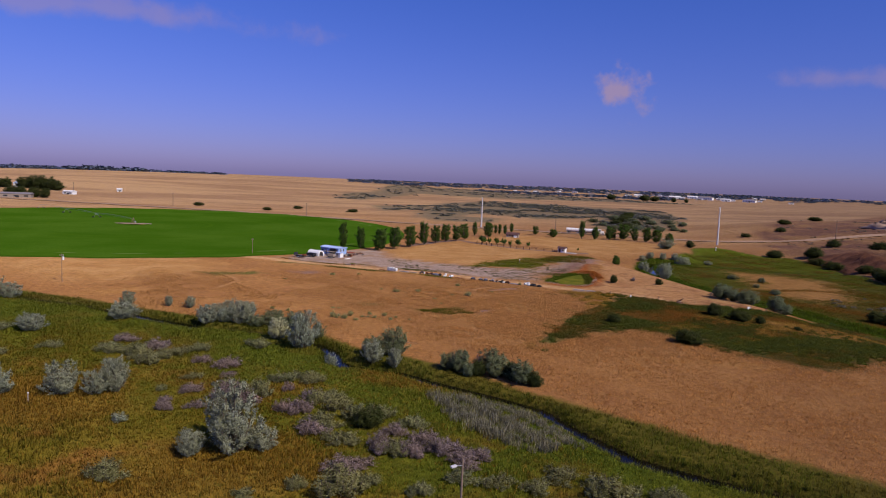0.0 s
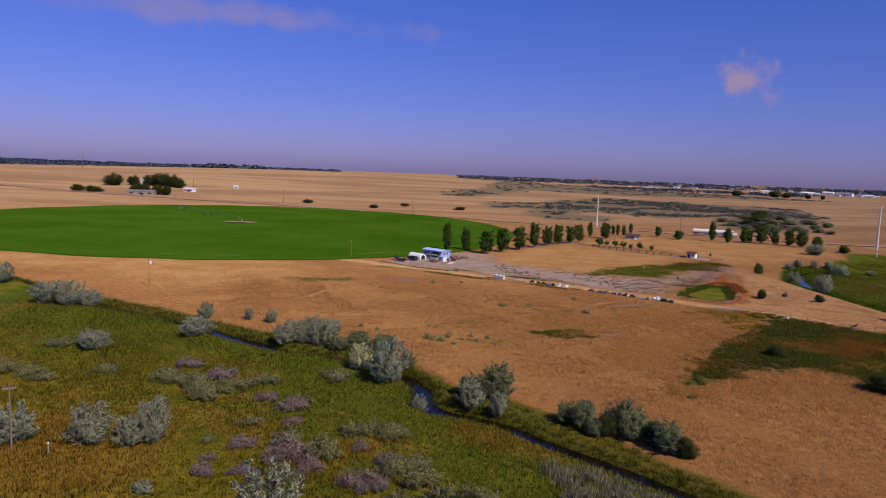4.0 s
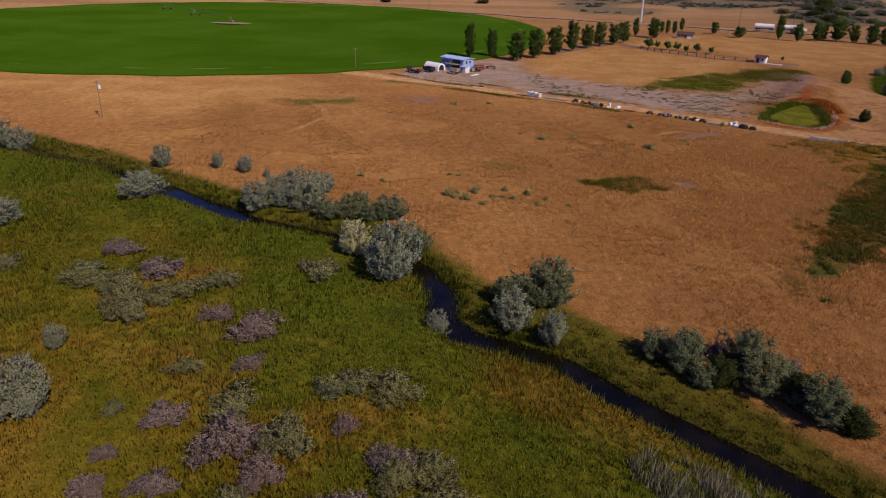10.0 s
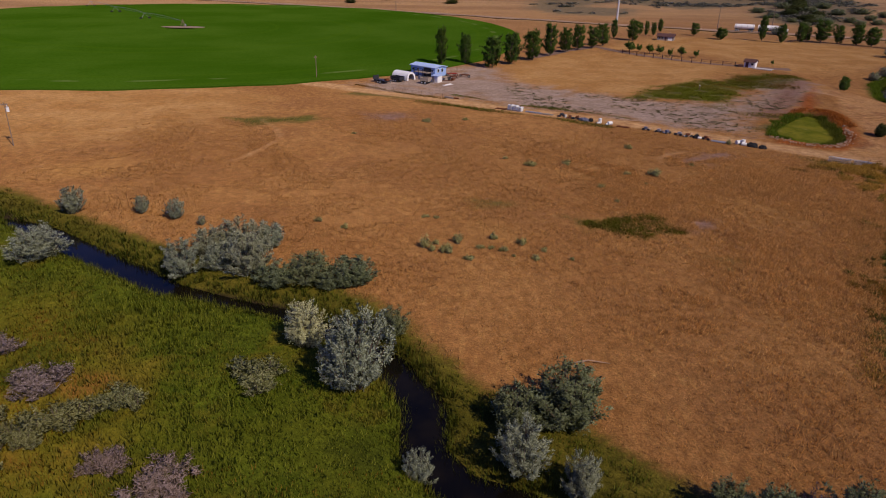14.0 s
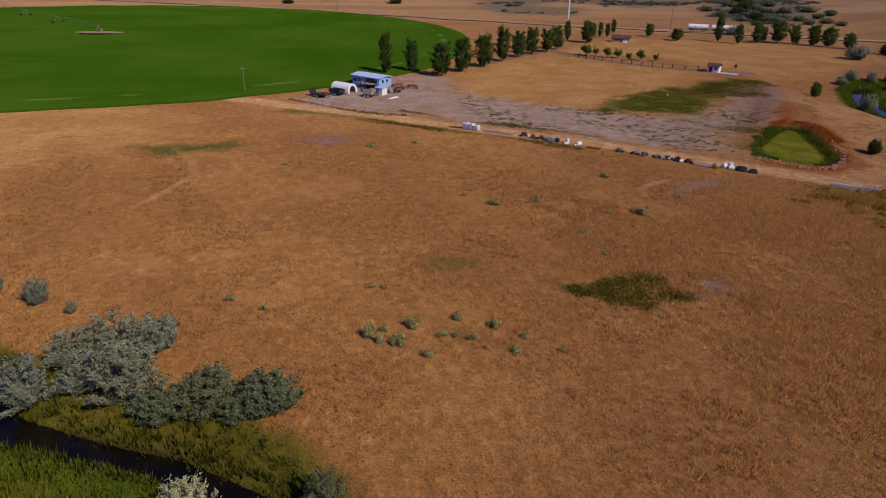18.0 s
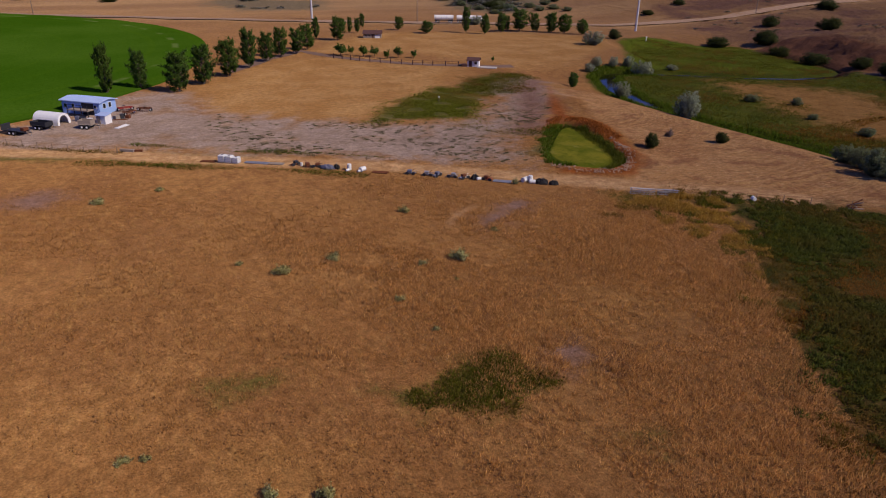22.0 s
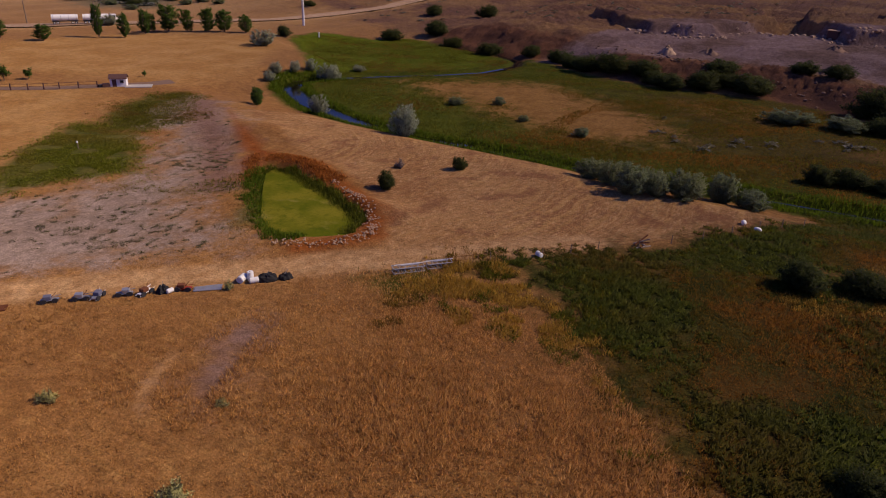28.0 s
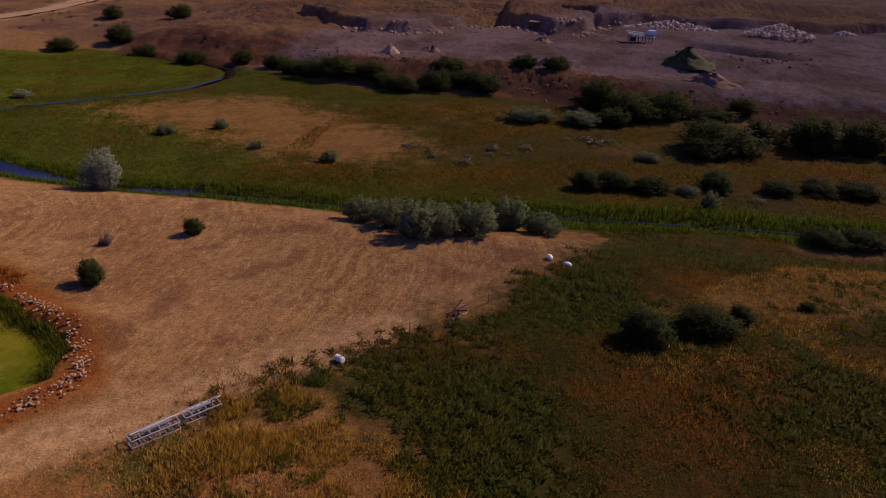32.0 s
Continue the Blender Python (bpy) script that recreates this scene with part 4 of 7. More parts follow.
grass("bank_grass", spread((-96, -8), (54, 122), 130000, lambda x, y: np.abs(line_dist(x, y, CREEK) - CREEK_HALF - 0.75 + 1.2 * smooth((-38 - x) / 12)) < 0.65, RNG), 0.85, 0.032, 0.35, 7, L_LUSH, "green sedge leaning over the creek water", "grass")
def mounds(lo, hi, many, rule, each, reach, rng):
    """Places gathered into rounded plants that stand a little apart."""
    c = spread(lo, hi, many, rule, rng)
    a, r = rng.uniform(0, 2 * np.pi, len(c) * each), reach * np.sqrt(rng.uniform(0, 1, len(c) * each))
    size = np.repeat(rng.uniform(0.6, 1.3, len(c)), each)
    return np.repeat(c, each, 0) + np.stack([np.cos(a), np.sin(a)], 1) * (r * size)[:, None]


grass("hollow_weeds", mounds((28, 30), (116, 116), 17000, lambda x, y: in_hollow(x, y) & (dense(x, y) + RNG.normal(0, 0.2, len(x)) > -0.1), 9, 0.42, RNG), 0.44, 0.08, 0.9, 6, L_REED, "dark green leafy weeds of a damp hollow", "weeds")
grass("hollow_weeds", mounds((28, 30), (116, 116), 9000, lambda x, y: in_hollow(x, y) & (dense(x + 5, y - 3) + RNG.normal(0, 0.3, len(x)) > 0.35), 8, 0.4, RNG), 0.4, 0.07, 0.8, 6, L_FEN, "yellowish-green weeds of a damp hollow", "weeds")
grass("hollow_grass", spread((28, 30), (116, 116), 120000, lambda x, y: in_hollow(x, y) & (dense(x, y) < 0.05), RNG), 0.34, 0.036, 0.7, 6, L_OLIVE, "olive grass among darker weeds", "grass")
grass("orange_grass", spread((28, 30), (116, 116), 60000, lambda x, y: feather(area_dist(x, y, REEDS) + 2, x, y, 6.0, RNG, 4.0) & (((wave(x, y, 9.0, 3.0) > 0.3) & (dense(x, y) < -0.2)) | dry_isle(x, y)), RNG), 0.36, 0.032, 0.7, 6, L_GOLDREED, "orange-gold dry grass between the weeds", "grass")
grass("gold_reeds", spread((54, 82), (74, 112), 16000, lambda x, y: (np.hypot(x - 64.6, y - 108) > 2.4) & feather(area_dist(x, y, GOLD_WEEDS) + 1.0, x, y, 2.5, RNG, 1.6, 1.6) & (wave(x, y, 0.9, 4.0) + 0.5 * wave(x, y, 2.6, 1.0) > 0.0), RNG), 0.55, 0.045, 0.6, 8, L_GOLDREED, "golden-yellow dry weeds at the hollow's edge", "weeds")
grass("hollow_weeds", spread((54, 82), (74, 112), 9000, lambda x, y: (np.hypot(x - 64.6, y - 108) > 2.4) & (area_dist(x, y, GOLD_WEEDS) > -0.5) & (wave(x, y, 1.0, 1.0) + 0.5 * wave(x, y, 2.6, 1.0) < -0.35), RNG), 0.45, 0.06, 0.8, 7, L_FEN, "green weeds among golden ones", "weeds")
grass("dry_tufts", spread((8, 38), (64, 106), 30000, lambda x, y: is_dry(x, y) & (wave(x, y, 4.2, 2.0) + 0.7 * wave(x, y, 1.2, 1.0) + (x - 36) / 22 + RNG.normal(0, 0.4, len(x)) > 0.35), RNG, 8), 0.5, 0.03, 0.65, 10, L_STRAW, "coarse tufts of straw-coloured grass", "grass")
grass("hollow_weeds", spread((48, 92), (68, 114), 12000, lambda x, y: feather(area_dist(x, y, [(50, 106), (57, 108), (61, 105), (61, 100), (57, 98), (53, 102)]), x, y, 3.0, RNG, 1.6) & (wave(x, y, 1.1, 2.0) > 0.15), RNG), 0.45, 0.07, 0.6, 6, L_FEN, "green weeds round the lattice frame", "weeds")
grass("gray_forbs", spread((10, 4), (28, 28), 7000, lambda x, y: feather(area_dist(x, y, [(12, 26), (17, 26), (24, 18.5), (26.3, 8), (20.5, 7), (15, 12), (12.3, 19)]) + 0.5, x, y, 1.8, RNG, 0.6, 1.6) & off_tracks(x, y) & (wave(x, y, 0.55) + 0.4 * RNG.normal(0, 1, len(x)) > 0.0), RNG), 0.95, 0.034, 0.3, 14, L_GRAYREED, "tall gray-white seed stalks beside the creek", "weeds")
grass("bank_grass", spread((96, 20), (140, 210), 80000, lambda x, y: feather(2.4 - np.abs(line_dist(x, y, BROOK) - BROOK_HALF - 1.5), x, y, 1.4, RNG, 0.6), RNG), 0.9, 0.05, 0.35, 5, L_POND, "green sedge lining the far creek", "grass")
grass("green_patch", spread((15, 76), (30, 86), 6500, lambda x, y: np.maximum(area_dist(x, y, GREENS[3]), area_dist(x, y, FAINT_GREENS[0]) - 1.3) + 1.1 * wave(x, y, 1.1) + RNG.normal(0, 0.5, len(x)) > 0.0, RNG), 0.34, 0.045, 0.6, 7, L_FEN, "patch of green weeds in the dry field", "weeds")
grass("green_patch", spread((44, 104), (102, 200), 90000, lambda x, y: np.maximum.reduce([area_dist(x, y, g) for g in GREENS[1:3] + GREENS[4:5] + GREENS[7:]]) + 2.2 * wave(x, y, 2.6) + RNG.normal(0, 1.5, len(x)) > 1.0, RNG), 0.32, 0.05, 0.6, 4, L_FEN, "dark green weeds on waste ground", "weeds")
grass("green_patch", spread((44, 150), (80, 188), 40000, lambda x, y: (area_dist(x, y, GREENS[0]) + 3.0 * wave(x, y, 3.4) + RNG.normal(0, 1.8, len(x)) > 1.0) & (wave(x, y, 1.3, 3.0) > -0.45), RNG), 0.3, 0.05, 0.6, 4, L_GRASS, "olive-green weeds on waste ground", "weeds")
grass("pond_reeds", spread((54, 116), (84, 148), 16000, lambda x, y: feather(2.3 - np.abs(area_dist(x, y, POND) + 0.7), x, y, 1.6, RNG, 1.0, 1.6) & (area_dist(x, y, POND) < 2.0) & (line_dist(x, y, [(62.6, 125), (62.8, 127.4), (64.6, 130.4), (67, 133.4), (71.2, 138.5), (75.4, 142.4)]) < 2.6), RNG), 0.7, 0.05, 0.4, 6, L_POND, "green reeds on the pond's low bank", "weeds")
grass("pond_reeds", spread((54, 116), (84, 148), 36000, lambda x, y: (np.abs(area_dist(x, y, POND) + 0.2) < 0.9 + 0.4 * wave(x, y, 1.2)) & (line_dist(x, y, [(68.5, 120.4), (72, 123.6), (74.2, 128), (75.8, 133), (77.6, 138.6), (77.2, 142.4)]) < 1.6), RNG), 0.9, 0.05, 0.35, 6, L_LUSH, "thin dark strip of reeds below the pond's berm", "weeds")
grass("rust_weeds", spread((66, 118), (90, 160), 20000, lambda x, y: (np.minimum(line_dist(x, y, RUST_LINE[3:6]), line_dist(x, y, RUST_SPUR) + 0.6) < 0.9 + 0.9 * wave(x, y, 1.8) + RNG.normal(0, 0.35, len(x))) & (area_dist(x, y, POND) < -0.9), RNG), 0.45, 0.05, 0.5, 5, L_RUST, "rust-red dry weeds on the pond's berm", "weeds")
grass("road_verge", spread((-12, 124), (44, 172), 60000, lambda x, y: (RNG.uniform(0, 1, len(x)) < 0.9 * smooth((1.5 + 0.9 * wave(x, y, 3.0) - np.minimum(line_dist(x, y, [(0, 153.5), (8, 149.5), (16, 144.3), (24, 138.6), (34, 131)]), line_dist(x, y, [(8, 161.5), (18, 153), (28, 146.5), (40, 138)]) + 0.5)) / 1.2)), RNG), 0.3, 0.04, 0.7, 4, L_VERGE, "olive-green grass along the verges of the dirt road", "grass")
grass("yard_weeds", clumps((20, 122), (90, 178), 3000, lambda x, y: area_dist(x, y, GRAVEL) > -1.0, RNG), 0.2, 0.05, 0.8, 4, L_DUSTY, "low dusty green weeds scattered on gravel", "weeds")
grass("fen_grass", spread((108, 30), (210, 240), 118000, lambda x, y: feather(area_dist(x, y, WET), x, y, 6, RNG, 2.0) & (np.minimum(area_dist(x, y, DRY_ISLES[0]), 9) < 6 * wave(x, y, 3.0) + 1 + RNG.normal(0, 2.5, len(x))) & (line_dist(x, y, BROOK) > 2.5), RNG), 0.34, 0.06, 0.6, 4, L_FEN, "green sedge of the valley meadow", "grass")
grass("fen_grass", spread((108, 30), (190, 130), 46000, lambda x, y: feather(area_dist(x, y, WET), x, y, 6, RNG, 2.0) & (wave(x, y, 7.0, 4.0) > -0.1) & (line_dist(x, y, BROOK) > 3), RNG), 0.4, 0.06, 0.6, 4, L_OLIVE, "brownish weeds of the valley meadow", "grass")


def limb(bm, p, q, r0, r1, sides=5):
    """A tapered stem between two places."""
    p, q = Vector(p), Vector(q)
    turn = (q - p).to_track_quat("Z", "Y").to_matrix()
    rings = [[bm.verts.new(c + turn @ Vector((r * math.cos(2 * math.pi * k / sides), r * math.sin(2 * math.pi * k / sides), 0))) for k in range(sides)] for c, r in ((p, r0), (q, r1))]
    for k in range(sides):
        bm.faces.new((rings[0][k], rings[0][(k + 1) % sides], rings[1][(k + 1) % sides], rings[1][k]))
    bm.faces.new(rings[1])


def crown(lobes, many, size, narrow, rng, rise=0.3):
    """Sprays of leaves over a few rounded lobes (x, y, z, radius, radius up)."""
    vol = np.array([l[3] ** 2 * l[4] for l in lobes])
    pick = rng.choice(len(lobes), many, p=vol / vol.sum())
    L = np.array(lobes)[pick]
    d = rng.normal(size=(many, 3))
    d /= np.linalg.norm(d, axis=1)[:, None]
    d[:, 2] = np.where(d[:, 2] < -0.55, -d[:, 2], d[:, 2])
    r = 0.38 + 0.74 * rng.uniform(0, 1, many) ** 0.75
    bumps = 1 + 0.16 * np.sin(d[:, 0] * 7 + pick) * np.cos(d[:, 1] * 6 + 2 * pick)
    c = L[:, :3] + d * (r * bumps)[:, None] * np.stack([L[:, 3], L[:, 3], L[:, 4]], 1)
    c[:, 2] = np.maximum(c[:, 2], 0.01)
    way = d * 0.75 + rng.normal(size=(many, 3)) * 0.35 + np.array([0, 0, rise])
    way /= np.linalg.norm(way, axis=1)[:, None]
    side = np.cross(way, rng.normal(size=(many, 3)))
    side /= np.linalg.norm(side, axis=1)[:, None]
    s = size * rng.uniform(0.6, 1.35, many)
    way, side = way * s[:, None], side * (s * narrow)[:, None]
    nor = d * 0.75 + rng.normal(size=(many, 3)) * 0.3 + np.array([0, 0, 0.25])
    nor /= np.linalg.norm(nor, axis=1)[:, None]
    side *= np.where((np.cross(side, way) * nor).sum(1) < 0, -1.0, 1.0)[:, None]
    co = np.stack([c - side, c + side, c + way], 1).reshape(-1, 3)
    return co, np.arange(many * 3).reshape(-1, 3), np.repeat(nor, 3, 0)


def bend(p, q, r, k):
    """A place along the bow from p over q to r."""
    return p * (1 - k) ** 2 + q * 2 * k * (1 - k) + r * k ** 2


def bush_frame(rng, stems=36, sub=12):
    """Stems that fan out from one foot, and the twigs on them, within one unit: (stems, twigs)."""
    ph, lean = rng.uniform(0, 6.28, 3), rng.uniform(-0.07, 0.07, 2)
    limbs, twigs = [], []
    for k in range(stems):
        u = math.sqrt((k + 0.5) / stems)
        a = k * 2.4 + rng.uniform(-0.35, 0.35)
        r = 0.45 * (1 + 0.2 * math.sin(a + ph[0]) + 0.14 * math.sin(2 * a + ph[1]) + 0.12 * math.sin(3 * a + ph[2])) * u ** 0.8 * rng.uniform(0.8, 1.1)
        h = max(0.2, (1 - 0.68 * u ** 3) * rng.uniform(0.82, 1.0))
        out = np.array([math.cos(a), math.sin(a), 0])
        foot = out * 0.2 * r
        tip = out * r + np.array([lean[0] * h, lean[1] * h, h])
        mid = out * r * 0.72 + np.array([0, 0, 0.45 * h])
        limbs.append((foot, mid, tip))
        for _ in range(sub):
            at = rng.uniform(0.3 - 0.25 * u, 1.0)
            p = bend(foot, mid, tip, at)
            b = a + rng.normal(0, 1.0)
            way = np.array([math.cos(b), math.sin(b), 0]) * rng.uniform(0.4, 1.0) + np.array([0, 0, rng.uniform(0.2, 1.1)])
            twigs.append((p, p + way * rng.uniform(0.06, 0.15) * (1.3 - 0.5 * at)))
    return limbs, twigs


def mat_frame(rng, heads=7, stems=9, sub=6):
    """Low uneven growth: several small fans of stems of unlike height, run together into a ragged patch."""
    limbs, twigs = [], []
    turn = rng.uniform(0, 6.28)
    for k in range(heads):
        u = math.sqrt(k / heads)
        a = turn + k * 2.4 + rng.uniform(-0.5, 0.5)
        x, y = 0.36 * u * math.cos(a), 0.27 * u * math.sin(a)
        wide, tall = rng.uniform(0.13, 0.24), rng.uniform(0.45, 1.0) * (1 - 0.35 * u)
        for n in range(stems):
            v = math.sqrt((n + 0.5) / stems)
            b = n * 2.4 + rng.uniform(-0.4, 0.4)
            out = np.array([math.cos(b), math.sin(b), 0])
            h = max(0.1, tall * (1 - 0.7 * v ** 2.2) * rng.uniform(0.7, 1.05))
            heart = np.array([x, y, 0])
            foot, tip = heart + out * 0.2 * wide * v, heart + out * wide * v + np.array([0, 0, h])
            mid = heart + out * wide * v * 0.7 + np.array([0, 0, 0.4 * h])
            limbs.append((foot if n else heart * 0.1, mid, tip))
            for _ in range(sub):
                p = bend(foot, mid, tip, rng.uniform(0.15, 1.0))
                c = b + rng.normal(0, 1.2)
                twigs.append((p, p + np.array([0.05 * math.cos(c), 0.05 * math.sin(c), rng.uniform(0.04, 0.2)])))
    return limbs, twigs


def column_frame(rng, stems=46, sub=6):
    """A narrow tree: boughs that rise steeply from a straight trunk."""
    ph = rng.uniform(0, 6.28, 2)
    limbs, twigs = [(np.zeros(3), np.array([0, 0, 0.45]), np.array([0.02, 0, 0.95]))], []
    for k in range(stems):
        z = 0.04 + 0.84 * (k + rng.uniform()) / stems
        a = k * 2.4 + rng.uniform(-0.4, 0.4)
        r = 0.5 * (0.3 + 0.7 * math.sin(math.pi * min(1, 0.16 + z * 0.86))) * (1 + 0.22 * math.sin(a + ph[0] + 4 * z)) * rng.uniform(0.55, 1.0)
        foot, tip = np.array([0, 0, z]), np.array([r * math.cos(a), r * math.sin(a), min(1.02, z + rng.uniform(0.08, 0.2))])
        mid = (foot + tip) / 2 + np.array([0, 0, -0.02])
        limbs.append((foot, mid, tip))
        for _ in range(sub):
            p = bend(foot, mid, tip, rng.uniform(0.35, 1.0))
            b = a + rng.normal(0, 1.0)
            twigs.append((p, p + np.array([0.12 * math.cos(b), 0.12 * math.sin(b), rng.uniform(0.01, 0.09)])))
    return limbs, twigs


def round_frame(rng, stems=16, sub=4):
    """A small round-headed tree on a bare trunk."""
    limbs, twigs = [(np.array([0, 0, -0.03]), np.array([0.01, 0, 0.25]), np.array([0, 0, 0.55]))], []
    for k in range(stems):
        a, z = k * 2.4, rng.uniform(0.42, 0.95)
        r = 0.46 * math.sqrt(max(0.1, 1 - ((z - 0.66) / 0.36) ** 2)) * rng.uniform(0.6, 1.05)
        foot, tip = np.array([0, 0, 0.38]), np.array([r * math.cos(a), r * math.sin(a), z])
        limbs.append((foot, (foot + tip) / 2, tip))
        for _ in range(sub):
            p = foot + (tip - foot) * rng.uniform(0.55, 1.0)
            twigs.append((p, p + rng.normal(0, 0.07, 3)))
    return limbs, twigs


def foliage(twigs, each, size, narrow, loose, rng):
    """Small leaves round every twig: one triangle each, turned out from the twig and from the plant's heart."""
    p, q = (np.repeat(np.array([t[k] for t in twigs]), each, 0) for k in (0, 1))
    n = len(p)
    on = p + (q - p) * rng.uniform(0.0, 1.1, n)[:, None]
    off = rng.normal(size=(n, 3)) * loose
    c = on + off
    c[:, 2] = np.maximum(c[:, 2], 0.012)
    axis = (q - p) / (np.linalg.norm(q - p, axis=1)[:, None] + 1e-6)
    way = axis * 0.7 + rng.normal(size=(n, 3)) * 0.55
    way /= np.linalg.norm(way, axis=1)[:, None]
    side = np.cross(way, rng.normal(size=(n, 3)))
    side /= np.linalg.norm(side, axis=1)[:, None]
    s = size * rng.uniform(0.55, 1.4, n)
    heart = c - np.array([0, 0, 0.35])
    heart /= np.linalg.norm(heart, axis=1)[:, None] + 1e-6
    nor = 0.7 * heart + 0.14 * off / loose + rng.normal(size=(n, 3)) * 0.2 + np.array([0, 0, 0.3])
    nor /= np.linalg.norm(nor, axis=1)[:, None]
    way, side = way * s[:, None], side * (s * narrow)[:, None]
    side *= np.where((np.cross(side, way) * nor).sum(1) < 0, -1.0, 1.0)[:, None]
    co = np.stack([c - side, c + side, c + way], 1).reshape(-1, 3)
    return co, np.arange(n * 3).reshape(-1, 3), np.repeat(nor, 3, 0)


def plant_kind(name, leaf, seeds, rule, each, size, narrow, label, category, stem_r=0.012, loose=0.018):
    """Plants of one kind, one unit wide and tall: an Empty with a trunk and a crown for each seed."""
    made = []
    for seed in seeds:
        rng = np.random.default_rng(seed)
        limbs, twigs = rule(rng)
        root = new(name)
        root.empty_display_size = 0.2
        tagged(root, label, category)
        bm = bmesh.new()
        for n, (foot, mid, tip) in enumerate(limbs):
            r = stem_r * (2.2 if n == 0 and rule in (column_frame, round_frame) else 1.0)
            knee = bend(foot, mid, tip, 0.5)
            limb(bm, foot - np.array([0, 0, 0.02]), knee, r, r * 0.7, 4)
            limb(bm, knee, tip, r * 0.7, r * 0.2, 4)
        me = bpy.data.meshes.new("trunk")
        bm.to_mesh(me)
        bm.free()
        me.materials.append(BARK)
        new("trunk", me).parent = root
        co, faces, nor = foliage(twigs, each, size, narrow, loose, rng)
        new("crown", raw_mesh("crown", co, faces, leaf, nor)).parent = root
        made.append([root, False])
    return made


KINDS = {
    "silver": plant_kind("silver_olive_bush", L_SILVER, (1, 2, 3, 25), bush_frame, 36, 0.034, 0.25, "silvery gray-green olive bush with dense narrow leaves", "bush"),
    "pale": plant_kind("pale_bush", L_PALE, (4,), bush_frame, 25, 0.042, 0.22, "pale cream half-withered bush leaning beside the creek", "bush"),
    "sage": plant_kind("gray_sage_bush", L_SAGE, (5, 6, 7, 26), mat_frame, 18, 0.042, 0.22, "gray-green sage bush of uneven height in the meadow", "bush"),
    "lilac": plant_kind("lilac_gray_bush", L_LILAC, (8, 9, 27), mat_frame, 15, 0.05, 0.15, "lilac-gray bush with dry twigs and seed heads", "bush"),
    "willow": plant_kind("willow_bush", L_WILLOW, (10, 11, 12, 24), bush_frame, 29, 0.04, 0.27, "dark gray-green willow bush beside the creek", "bush", loose=0.022),
    "dark": plant_kind("dark_bush", L_DARK, (13, 14, 15, 28), bush_frame, 23, 0.05, 0.3, "dark green dense bush casting a shadow", "bush", loose=0.05),
    "weed": plant_kind("field_shrub", L_SHRUB, (16, 17, 18), mat_frame, 4, 0.08, 0.18, "small gray-green shrub in the dry field", "shrub", 0.01),
    "poplar": plant_kind("poplar_tree", L_POPLAR, (19, 20, 21, 29), column_frame, 20, 0.05, 0.36, "leafy green poplar tree in a windbreak row", "tree", 0.014, 0.024),
    "lane": plant_kind("young_tree", L_POPLAR, (22, 23), round_frame, 12, 0.11, 0.36, "young round-headed tree with a bare trunk by the lane", "tree", 0.02, 0.05),
}


def plant(kind, rows, group="", seed=0):
    """Rows of x, y, width and height in metres."""
    rng = np.random.default_rng(seed + len(rows))
    wide = 1.22 if kind in ("sage", "lilac") else 1.06
    for n, (x, y, w, h) in enumerate(rows):
        slot = KINDS[kind][int(rng.integers(len(KINDS[kind])))]
        m = Matrix.Translation((x, y, ground_z(x, y) - 0.03)) @ Matrix.Rotation(rng.uniform(0, 6.28), 4, "Z") @ Matrix.Diagonal((w * wide, w * wide, h, 1))
        if slot[1]:
            ob = copy_thing(slot[0], m)
            ob.matrix_basis = m
        else:
            ob, slot[1] = slot[0], True
            ob.matrix_basis = m
        if group:
            tagged(ob, group=group)


CREEKSIDE = [(-4.0, 50.2, 5.2, 6.2), (-21.4, 68.4, 4.0, 3.4), (-18.2, 69.4, 3.4, 2.8), (-15.2, 68.6, 4.9, 4.2), (-20.2, 72.6, 4.4, 3.0), (-17.0, 73.4, 5.0, 3.6), (-14.6, 74.4, 3.4, 2.8), (6.2, 42.0, 3.5, 3.5), (9.2, 39.8, 2.4, 3.1), (0.2, 42.0, 1.9, 2.2), (-36.0, 71.5, 5.8, 3.4), (-38.7, 84.4, 3.1, 3.3), (-31.0, 84.4, 1.9, 2.3), (-26.6, 82.6, 2.1, 2.4), (-66.5, 91.2, 6.2, 4.8), (-71.4, 92.6, 6.0, 4.6), (-62.4, 91.4, 4.6, 3.4), (-92.0, 112.0, 6.4, 4.8), (-47.4, 62.5, 4.0, 2.4), (-23.2, 80.4, 1.0, 1.2)]
plant("silver", CREEKSIDE, "olive bushes by the creek", 1)
plant("pale", [(-8.4, 55.6, 3.4, 3.8)])
plant("willow", [(-9.6, 66.8, 4.6, 3.0), (-5.6, 66.2, 4.5, 2.7), (-1.9, 57.0, 2.4, 2.6), (9.9, 46.4, 5.2, 4.4), (6.4, 45.8, 3.8, 3.0), (-12.4, 65.9, 3.8, 2.1), (16.6, 38.0, 2.9, 2.4), (18.1, 36.4, 3.4, 3.4), (22.9, 36.4, 3.5, 3.4), (22.9, 34.0, 4.4, 2.8), (25.6, 30.8, 4.4, 3.2), (18.9, 34.3, 2.2, 1.9), (-7.6, 65.2, 2.6, 1.8)], "willow bushes by the creek", 2)
